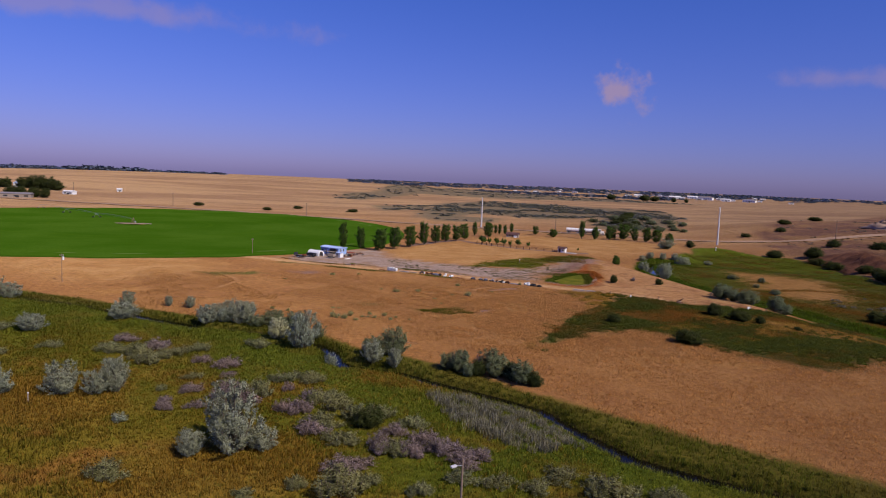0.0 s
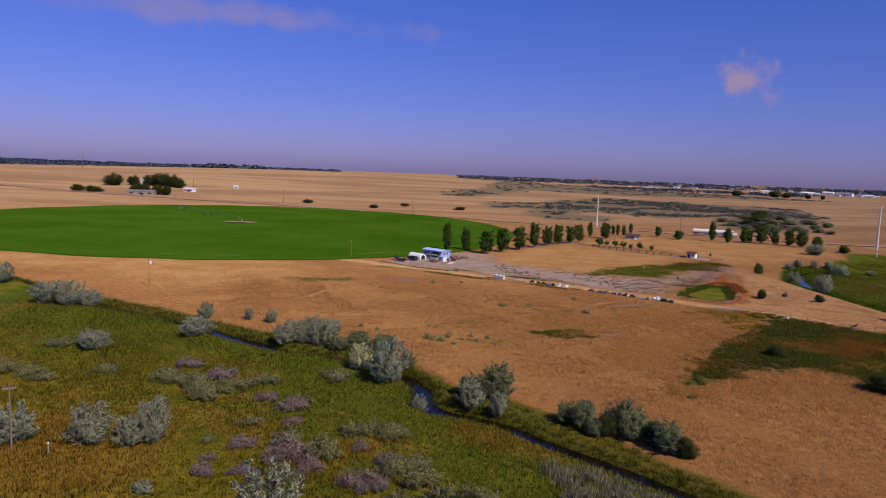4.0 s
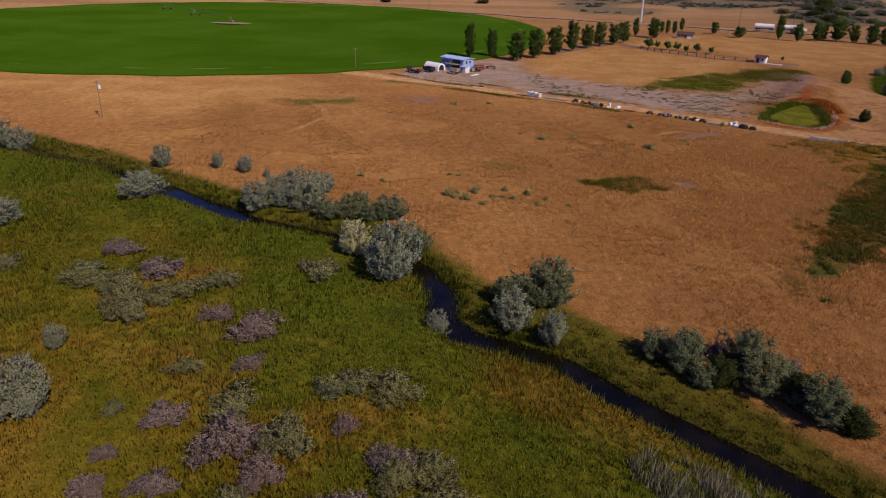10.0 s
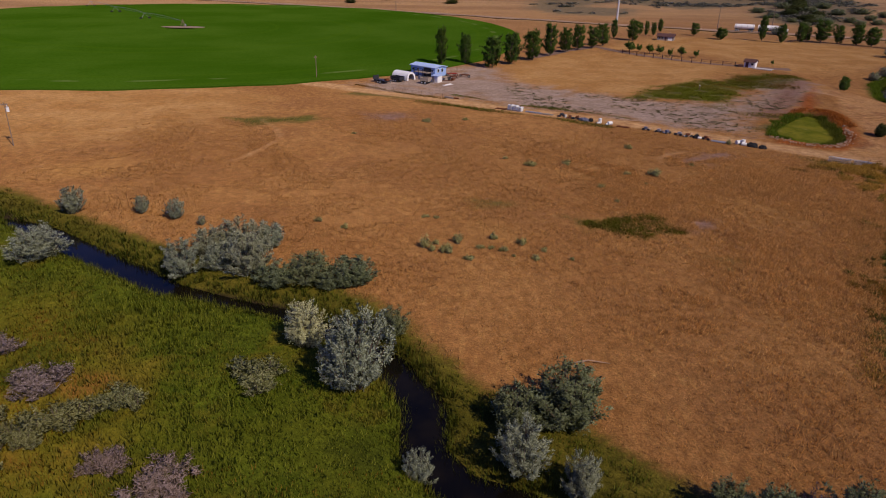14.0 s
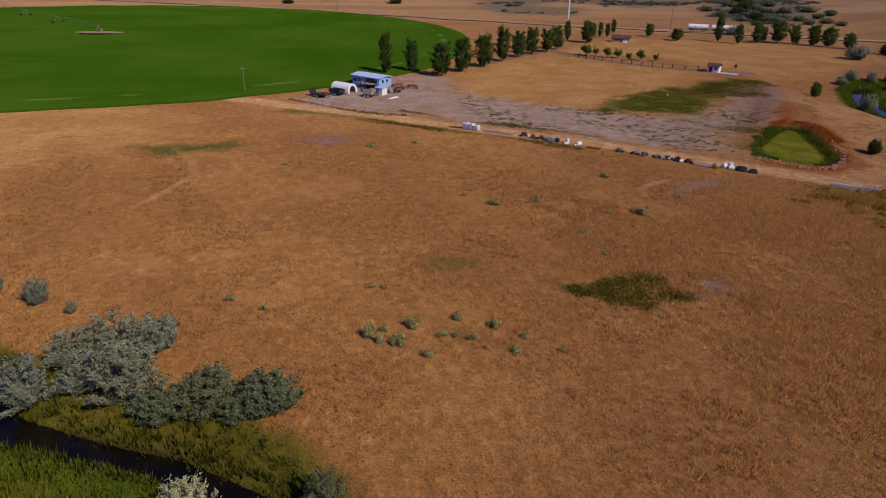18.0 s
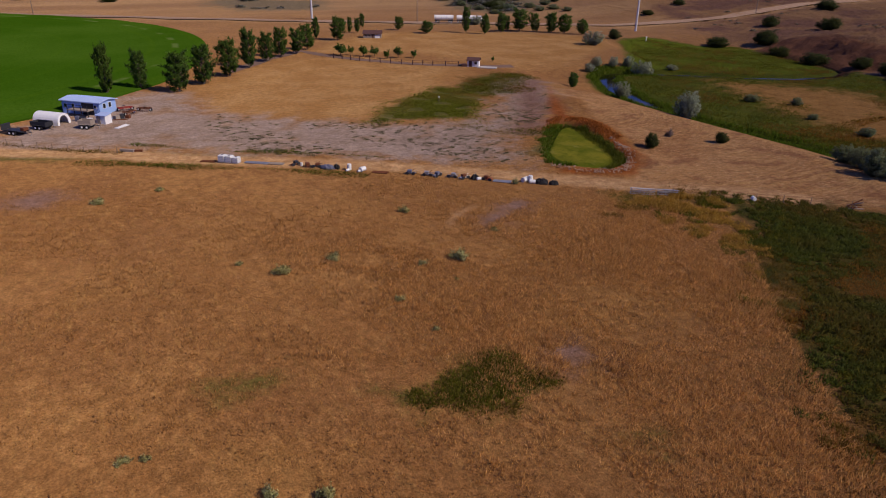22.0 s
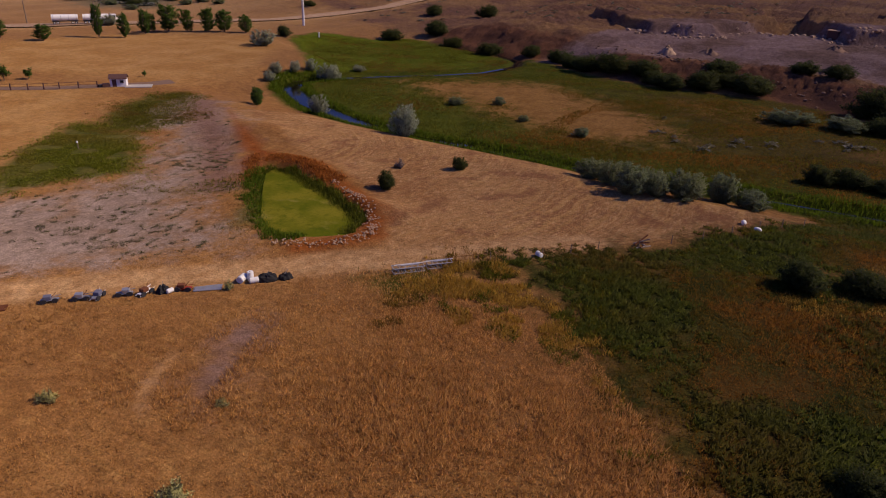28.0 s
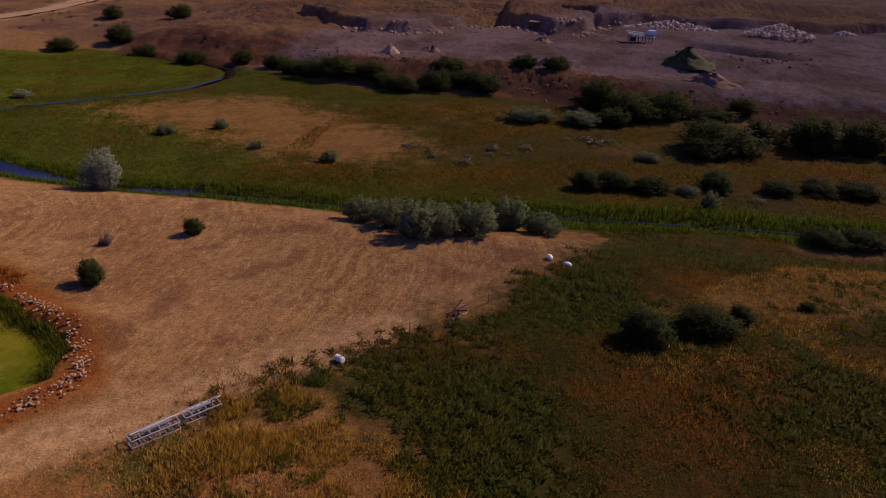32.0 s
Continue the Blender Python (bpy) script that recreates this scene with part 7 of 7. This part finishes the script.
def bungalow():
    root = thing("bungalow", 91.6, 271.5, -25, "small low house with a brown shingle roof among trees", "house")
    root.matrix_basis = root.matrix_basis @ Matrix.Scale(0.66, 4)
    part("wall", box((9.0, 6.0, 2.3), (0, 0, -0.1), 0.02), M_WOOD, root)
    r = part("roof", profile([(-3.6, 2.1), (-3.6, 2.25), (0, 3.7), (3.6, 2.25), (3.6, 2.1), (0, 3.5)], 9.9), M_DARKROOF, root)
    r.matrix_basis = pose(0, 0, 0, 0, 0, 90)
    part("chimney", box((0.5, 0.5, 1.0), (2.0, 0.8, 3.2)), M_STONE, root)
    part("garage_door", box((2.4, 0.06, 1.9), (2.6, -3.04, 0)), M_WHITE, root)
    part("door", box((0.9, 0.06, 1.95), (0.2, -3.04, 0)), M_DARKROOF, root)
    for x in (-3.2, -1.5):
        win = part("window", box((1.1, 0.06, 1.0), (x, -3.03, 0.85)), M_WHITE, root)
        part("pane", box((0.95, 0.04, 0.85), (x, -3.06, 0.92)), M_GLASS, win)


bungalow()


def utility_pole(x, y, tall, label, material, r=0.14, arm=0, can=False, lamp=False, tip=None):
    root = thing("utility_pole", x, y, 30, label, "pole")
    part("shaft", rod((0, 0, -0.3), (0, 0, tall), r, r * 0.6 if tip is None else tip, 10), material, root)
    if arm:
        bar = part("crossarm", box((arm, 0.12, 0.14), (0, 0.1, tall - 0.5)), material, root)
        for s in (-0.9, -0.4, 0.4, 0.9):
            part("insulator", rod((s * arm / 2, 0.1, tall - 0.37), (s * arm / 2, 0.1, tall - 0.24), 0.03, 0.02, 8), M_STEEL, bar)
    if can:
        c = part("transformer", rod((0.3, 0, tall - 1.5), (0.3, 0, tall - 0.8), 0.22, sides=14), M_WHITE, root, "pale gray transformer can")
        part("lid", rod((0.3, 0, tall - 0.8), (0.3, 0, tall - 0.72), 0.24, 0.16, sides=14), M_STEEL, c)
        part("bushing", rod((0.3, 0.1, tall - 0.72), (0.3, 0.12, tall - 0.5), 0.04, sides=6), M_WHITE, c)
    if lamp:
        a = part("lamp_arm", rod((0, 0, tall - 0.5), (-0.7, 0, tall - 0.35), 0.035), M_STEEL, root)
        part("lamp_head", box((0.5, 0.24, 0.14), (-0.85, 0, tall - 0.42), 0.04), M_STEELPOLE, a)


utility_pole(8.9, -9.6, 6.9, "pale wooden pole with a small lamp head in the meadow", M_POLE, 0.11, 0, False, True)
utility_pole(-37.4, 26.4, 6.3, "weathered wooden power pole with a short crossarm in the meadow", M_POLE, 0.085, 1.1)
utility_pole(-60.3, 112.6, 6.6, "wooden pole carrying a white transformer can in dry grass", M_POLE, 0.08, 0.9, True)
utility_pole(-24.4, 178.6, 5.6, "thin wooden pole at the edge of the crop", M_POLE, 0.11, 0.9)
utility_pole(193.6, 256.4, 19.0, "tall pale steel transmission pole on the scrub hillside", M_STEELPOLE, 0.5, 2.6, tip=0.26)
utility_pole(91.0, 338.0, 17.5, "tall pale steel transmission pole beside the highway", M_STEELPOLE, 0.5, 2.6, tip=0.26)
utility_pole(-12.0, 388.0, 8.5, "wooden power pole beside the highway", M_POLE, 0.2, 2.0)
utility_pole(-108.0, 462.0, 9.0, "wooden power pole beside the highway", M_POLE, 0.25, 2.0)
utility_pole(-207.0, 560.0, 9.0, "wooden power pole beside the highway", M_POLE, 0.3, 2.0)
utility_pole(-424.0, 800.0, 20.0, "distant tall power pole on the dry hill", M_POLE, 0.4, 3, tip=0.25)
utility_pole(264.0, 261.0, 10.0, "wooden power pole on the scrub hillside", M_POLE, 0.2, 2.0)
utility_pole(130.0, 318.0, 9.0, "wooden power pole behind the bungalow", M_POLE, 0.2, 2.0)
utility_pole(160.0, 330.0, 9.0, "wooden power pole in the valley", M_POLE, 0.2, 2.0)
marker = thing("marker_post", 65.9, 170.8, 0, "white-topped marker post among weeds", "post")
part("shaft", rod((0, 0, -0.1), (0, 0, 0.9), 0.07), M_POLE, marker)
part("cap", rod((0, 0, 0.9), (0, 0, 1.15), 0.16, 0.12, 10), M_WHITE, marker)
marker = thing("marker_post", 180.4, 236.0, 0, "short white marker post on the hillside", "post")
part("shaft", rod((0, 0, -0.1), (0, 0, 1.3), 0.16), M_WHITE, marker)
part("cap", box((0.5, 0.5, 0.3), (0, 0, 1.3), 0.03), M_WHITE, marker)


stake = thing("marker_post", -33.6, 25.7, 0, "short pale wooden stake standing in the meadow", "post")
part("shaft", box((0.1, 0.1, 1.1), (0, 0, -0.1), 0.01), M_WOOD, stake)
part("cap", box((0.12, 0.12, 0.14), (0, 0, 1.0), 0.015), M_WHITE, stake)


def tanker():
    x, y = 142.0, 302.6
    root = thing("tanker_truck", x, y, -27, "white tanker truck pulling two tanks on the highway", "truck", lift=0.36)
    for n, (x0, ln) in enumerate(((-12.2, 9.0), (-1.6, 9.0))):
        t = part("tank", rod((x0, 0, 2.25), (x0 + ln, 0, 2.25), 1.15, sides=24), M_WHITE, root, "white polished tank body")
        for k in range(4):
            xx = x0 + 0.6 + k * (ln - 1.2) / 3
            part("band", rod((xx - 0.06, 0, 2.25), (xx + 0.06, 0, 2.25), 1.18, sides=24), M_STEEL, t)
        part("hatch", rod((x0 + ln / 2, 0, 3.35), (x0 + ln / 2, 0, 3.55), 0.3, sides=12), M_STEEL, t)
        part("chassis", box((ln, 1.0, 0.28), (x0 + ln / 2, 0, 0.85)), M_DARKSTEEL, root)
        for dx in (0.8, 2.0, ln - 2.0, ln - 0.8):
            for s in (-1, 1):
                wheel(root, x0 + dx, s * 1.0, 0.5, 0.45)
    part("hitch", rod((-3.2, 0, 0.9), (-1.6, 0, 0.9), 0.1), M_DARKSTEEL, root)
    cab = part("cab", box((2.2, 2.3, 2.5), (9.1, 0, 0.75), 0.18), M_WHITE, root)
    part("hood", box((1.9, 1.9, 1.35), (11.0, 0, 0.75), 0.2), M_WHITE, root)
    part("windshield", box((0.06, 1.9, 0.8), (10.2, 0, 2.15)), M_GLASS, cab)
    for s in (-1, 1):
        part("side_window", box((1.0, 0.05, 0.75), (9.3, s * 1.16, 2.15)), M_GLASS, cab)
        part("exhaust", rod((8.0, s * 0.95, 1.4), (8.0, s * 0.95, 3.8), 0.09), M_STEEL, root)
        for xx in (11.3, 8.2):
            wheel(root, xx, s * 1.0, 0.52, 0.4)
        part("headlight", box((0.08, 0.3, 0.22), (11.97, s * 0.7, 1.2), 0.02), M_GLASS, root)
    part("bumper", box((0.25, 2.3, 0.4), (12.05, 0, 0.4), 0.05), M_STEEL, root)
    root.matrix_basis = root.matrix_basis @ Matrix.Scale(0.85, 4)


tanker()


def center_pivot():
    px, py = PIVOT
    root = thing("center_pivot", px, py, 0, "galvanised center-pivot irrigation line in the green crop", "irrigation")
    for a in range(4):
        c, s = math.cos(a * math.pi / 2 + 0.785), math.sin(a * math.pi / 2 + 0.785)
        part("tower_leg", rod((1.6 * c, 1.6 * s, 0), (0.25 * c, 0.25 * s, 3.0), 0.05), M_POLE, root)
    part("riser", rod((0, 0, 0), (0, 0, 3.5), 0.08), M_POLE, root)
    part("control_box", box((0.5, 0.35, 0.8), (0.9, 0, 0.9), 0.03), M_STEEL, root)
    ux, uy = -0.62, 0.78
    for k in range(3):
        a, b = 2 + 40 * k, 42 + 40 * k
        bm = bmesh.new()
        for n in range(6):
            u, v = a + (b - a) * n / 6, a + (b - a) * (n + 1) / 6
            zu, zv = 2.8 + 0.5 * math.sin(math.pi * n / 6), 2.8 + 0.5 * math.sin(math.pi * (n + 1) / 6)
            rod((u * ux, u * uy, zu), (v * ux, v * uy, zv), 0.05, sides=6, bm=bm)
        pipe = part("span_pipe", bm, M_STEEL, root)
        part("truss_rod", rod((a * ux, a * uy, 2.6), (b * ux, b * uy, 2.5), 0.02, sides=4), M_STEEL, pipe)
        for s in (-1, 1):
            ox, oy = -uy * s * 1.8, ux * s * 1.8
            part("tower_leg", rod((b * ux + ox, b * uy + oy, 0.5), (b * ux, b * uy, 2.8), 0.05), M_STEEL, root)
            part("wheel", rod((b * ux + ox - 0.12 * ux, b * uy + oy - 0.12 * uy, 0.6), (b * ux + ox + 0.12 * ux, b * uy + oy + 0.12 * uy, 0.6), 0.6, sides=14), M_BLACK, root)


center_pivot()
bm = bmesh.new()
bmesh.ops.create_circle(bm, cap_ends=True, segments=28, radius=1, matrix=Matrix.Translation((*PIVOT, ground_z(*PIVOT) + 0.62)) @ Matrix.Diagonal((8.2, 3.2, 1, 1)))
tagged(part("gravel_pad", bm, M_STONE), "pale bare ground round the pivot tower", "ground", kind="structure")


# the gravel pit
def heap(x, y, w, d, h, label, material, seed, category="mound"):
    root = thing("spoil_mound", x, y, seed * 37 % 180, label, category, "mounds of the gravel pit", -0.3)
    bm = bmesh.new()
    n, m = 26, 9
    tip = bm.verts.new((0, 0, h))
    rings = []
    for j in range(1, m + 1):
        k = j / m
        ring = []
        for i in range(n):
            a = 2 * math.pi * i / n
            wob = 1 + 0.16 * math.sin(2 * a + seed) + 0.09 * math.sin(5 * a + 2 * seed) + 0.05 * math.sin(9 * a + k * 4)
            z = h * (1 - k) ** 1.1 * (1 + 0.1 * math.sin(4 * a + seed + 3 * k)) - (0.3 if j == m else 0)
            ring.append(bm.verts.new((w / 2 * k * wob * math.cos(a), d / 2 * k * wob * math.sin(a), z)))
        rings.append(ring)
    for i in range(n):
        bm.faces.new((tip, rings[0][i], rings[0][(i + 1) % n]))
        for p, q in zip(rings, rings[1:]):
            bm.faces.new((p[i], q[i], q[(i + 1) % n], p[(i + 1) % n]))
    rng = random.Random(seed)
    for v in bm.verts:
        v.co += Vector((rng.gauss(0, 0.03) * w, rng.gauss(0, 0.03) * d, rng.gauss(0, 0.035) * h))
    for f in bm.faces:
        f.smooth = True
    part("mound", bm, material, root)


heap(219.1, 58.7, 13.5, 12, 4.4, "weedy dark spoil mound in the gravel pit", M_SPOILGREEN, 1)
heap(199.0, 56.0, 12, 8, 2.6, "bare gray-brown spoil mound at the pit's edge", M_SPOIL, 2)
heap(234.3, 95.9, 7, 6, 1.7, "bare gray-brown spoil mound in the gravel pit", M_SPOIL, 3)
heap(210.3, 93.0, 5.5, 5, 1.8, "bare gray-brown spoil mound in the gravel pit", M_SPOIL, 4)
heap(211.3, 133.9, 5.0, 4.4, 2.3, "pale conical gravel mound in the pit", M_STONE, 5)
heap(216.0, 124.0, 8.0, 5.0, 1.6, "bare gray-brown spoil mound in the gravel pit", M_SPOIL, 6)
heap(330.0, 300.0, 30, 22, 5.5, "pale gravel mound on the far hillside", M_STONE, 7)
heap(470.0, 330.0, 60, 40, 11, "dark brown spoil mound on the far hill", M_SPOIL, 8)


def rock_heap(x, y, w, d, h, turn, many, label, seed):
    rng = random.Random(seed)
    root = thing("rock_pile", x, y, turn, label, "rock pile", "rock piles of the pit")
    shapes = [part("rock", rock((1.0, 0.8, 0.7), 90 + k), M_PALESTONE, root) for k in range(4)]
    for n in range(many):
        k = math.sqrt(rng.random())
        a = rng.uniform(0, 2 * math.pi)
        px, py = w / 2 * k * math.cos(a), d / 2 * k * math.sin(a)
        ob = shapes[n] if n < 4 else new("rock", shapes[n % 4].data)
        ob.parent = root
        s = rng.uniform(0.6, 1.6)
        ob.matrix_basis = Matrix.Translation((px, py, h * (1 - k) + 0.1)) @ Euler((rng.uniform(0, 6), rng.uniform(0, 6), rng.uniform(0, 6))).to_matrix().to_4x4() @ Matrix.Diagonal((s, s, s, 1))


rock_heap(284.7, 56.0, 32, 8, 3.2, 96, 280, "long pile of pale broken rocks in the pit", 1)
rock_heap(273.0, 25.0, 23, 9, 3.6, 95, 220, "pile of pale broken rocks in the pit", 2)
rock_heap(290.0, 0.0, 8, 5, 1.6, 80, 50, "small pile of pale broken rocks", 3)


def conveyor():
    root = thing("rock_screen", 246.0, 68.6, 100, "pale blue-gray rock screening machine in the pit", "machine")
    for k in range(3):
        part("deck", box((8.0, 1.1, 0.3), (0, 1.3 * k - 1.3, 2.4 - 0.3 * k), 0.04, (0, -6, 0)), M_STEEL, root)
    for x in (-3, -1, 1, 3):
        for s in (-1, 1):
            part("leg", rod((x, 1.7 * s, -0.3), (x, 1.5 * s, 2.3), 0.12), M_DARKSTEEL, root)
    part("hopper", box((2.2, 2.6, 1.1), (-3.0, 0, 2.4), 0.1), M_BLUEROOF, root)
    part("engine", box((1.6, 1.2, 1.2), (2.2, 0, 0.3), 0.08), M_DARKSTEEL, root)


conveyor()
cabin = thing("site_cabin", 258.4, 100.0, 85, "small brown cabin with a tan roof in the pit", "cabin")
part("wall", box((3.0, 2.6, 2.4), (0, 0, -0.1), 0.02), M_DARKROOF, cabin)
part("roof", box((3.5, 3.1, 0.2), (0, 0, 2.32), 0.03), M_STONE, cabin)
part("door", box((0.8, 0.06, 1.8), (0.3, -1.33, 0)), M_DARKSTEEL, cabin)


def scatter_rocks(name, pts, reach, many, lo, hi, label, group, seed, material, lift=0.0):
    """Loose stones along a line: a thing with each stone as a part."""
    rng = random.Random(seed)
    x0, y0 = pts[0]
    z0 = ground_z(x0, y0)
    root = new(name)
    root.matrix_basis = pose(x0, y0, z0)
    tagged(root, label, "stones", group)
    shapes = [part("stone", rock((1.0, 0.75, 0.6), seed * 7 + k), material, root) for k in range(4)]
    for n in range(many):
        j = rng.randrange(len(pts) - 1)
        k = rng.random()
        x = pts[j][0] + (pts[j + 1][0] - pts[j][0]) * k + rng.gauss(0, reach)
        y = pts[j][1] + (pts[j + 1][1] - pts[j][1]) * k + rng.gauss(0, reach)
        ob = shapes[n] if n < 4 else new("stone", shapes[n % 4].data)
        ob.parent = root
        s = rng.uniform(lo, hi)
        ob.matrix_basis = Matrix.Translation((x - x0, y - y0, ground_z(x, y) - z0 + 0.1 * s + rng.uniform(0, lift))) @ Euler((rng.uniform(-0.4, 0.4), rng.uniform(-0.4, 0.4), rng.uniform(0, 6))).to_matrix().to_4x4() @ Matrix.Diagonal((s, s, s, 1))


scatter_rocks("stone_bank", [(60.4, 123.6), (61.5, 121.0), (63.5, 118.9), (65.6, 117.6), (67.8, 117.2), (69.8, 118.2), (73.0, 122.0), (75.2, 126), (77.6, 131.6)], 0.4, 300, 0.15, 0.36, "bank of pale broken stones round the pond", "", 3, M_WALLSTONE, 0.35)
scatter_rocks("rubble_strip", [(186, 40), (190, 64), (192, 90), (200, 112), (208, 134), (204, 160)], 2.4, 150, 0.35, 1.1, "dark rubble along the top of the pit bank", "", 4, M_SPOIL)
scatter_rocks("rubble_strip", [(233, 150), (231, 137), (238, 127), (258, 122), (262, 107), (250, 95), (254, 84), (286, 80), (296, 56)], 2.6, 170, 0.5, 1.9, "broken rock below the face of the pit", "", 5, M_STONE)
scatter_rocks("rubble_strip", [(224, 46), (228, 34), (238, 30), (246, 44)], 4.0, 60, 0.5, 1.4, "dark rubble in the pit's hollow", "", 6, M_SPOIL)


# far buildings
def far_house(x, y, turn, L, W, H, roof, wall, label, group):
    root = thing("house" if H < 6 else "warehouse", x, y, turn, label, "building", group, -0.2)
    part("wall", box((L, W, H)), wall, root)
    r = part("roof", profile([(-W / 2 - 0.4, H - 0.1), (0, H + W * 0.16), (W / 2 + 0.4, H - 0.1)], L + 0.8), roof, root)
    r.matrix_basis = pose(0, 0, 0, 0, 0, 90)
    n = max(2, int(L / 6))
    for k in range(min(n, 6)):
        part("window", box((L / n * 0.4, 0.2, H * 0.3), (-L / 2 + (k + 0.5) * L / n, -W / 2 - 0.08, H * 0.35)), M_GLASS, root)
    part("door", box((L / n * 0.35, 0.2, H * 0.6), (L * 0.05, -W / 2 - 0.1, 0)), M_DARKSTEEL, root)


TOWN_RNG = random.Random(12)
for az, r, L, H in ((25.6, 2050, 22, 5), (26.4, 2120, 34, 6), (28.1, 2180, 16, 9), (28.5, 2060, 30, 7), (29.3, 2010, 44, 8), (29.9, 2080, 20, 6), (30.6, 2150, 40, 9), (31.2, 1990, 22, 6), (31.7, 2030, 52, 10), (32.6, 2100, 18, 6), (33.2, 1960, 32, 8), (33.7, 2040, 14, 5), (34.9, 1980, 46, 8), (35.6, 2060, 16, 5), (37.8, 2000, 18, 5)):
    a = math.radians(az)
    far_house(r * math.sin(a), r * math.cos(a), -az + TOWN_RNG.uniform(-15, 15), L * 0.7, L * 0.35, H * 0.75, M_WHITE if TOWN_RNG.random() < 0.7 else M_GRAYROOF, M_WHITE, "distant white industrial building at the edge of town" if L > 28 else "distant pale house at the edge of town", "buildings of the far town")
for k in range(44):
    az, r = TOWN_RNG.uniform(15, 36), TOWN_RNG.uniform(1900, 2700)
    a = math.radians(az)
    far_house(r * math.sin(a), r * math.cos(a), -az + TOWN_RNG.uniform(-30, 30), TOWN_RNG.uniform(9, 20), TOWN_RNG.uniform(7, 10), TOWN_RNG.uniform(3, 5), TOWN_RNG.choice((M_WHITE, M_GRAYROOF, M_DARKROOF)), TOWN_RNG.choice((M_WHITE, M_CONC)), "distant pale house of the far town", "buildings of the far town")
far_house(-262, 604, -10, 15, 8, 3.6, M_BLUEROOF, M_WHITE, "white farmhouse among dark trees beyond the crop", "farmstead buildings")
far_house(-222, 490, 5, 20, 6, 3.0, M_GRAYROOF, M_WOOD, "low gray farm shed beyond the crop", "farmstead buildings")
far_house(-205, 545, -20, 9, 5, 2.6, M_WHITE, M_WHITE, "small white trailer house beside the highway", "farmstead buildings")
far_house(-182, 600, 10, 4, 4, 2.6, M_WHITE, M_WHITE, "small white shed on the dry hillside", "farmstead buildings")
plant("dark", [(-285, 580, 16, 11), (-272, 592, 12, 9), (-258, 596, 14, 10), (-246, 592, 16, 12), (-236, 590, 14, 11), (-228, 582, 12, 9), (-232, 505, 10, 8), (-224, 500, 9, 8), (-214, 498, 9, 8), (-206, 496, 8, 7), (-262, 496, 12, 5), (-276, 500, 10, 5)], "trees of the farmstead", 18)
plant("dark", [(640, 1240, 22, 13), (665, 1246, 18, 11), (540, 1180, 20, 11), (690, 1215, 10, 9), (720, 1220, 9, 8), (300, 352, 9, 3), (340, 372, 10, 3), (372, 330, 10, 3), (268, 310, 7, 2.4), (236, 296, 6, 2.2), (420, 310, 12, 4), (-40, 440, 7, 2.2), (-20, 470, 7, 2.2), (20, 450, 8, 2.4), (-92, 470, 8, 2.4)], "scattered bushes of the far slopes", 19)


# the plan above is laid out in units of 1.2 m: bring every thing to metres
for ob in list(scene.objects):
    if ob.parent is None and ob.type != "CAMERA":
        ob.matrix_basis = Matrix.Scale(UNIT, 4) @ ob.matrix_basis
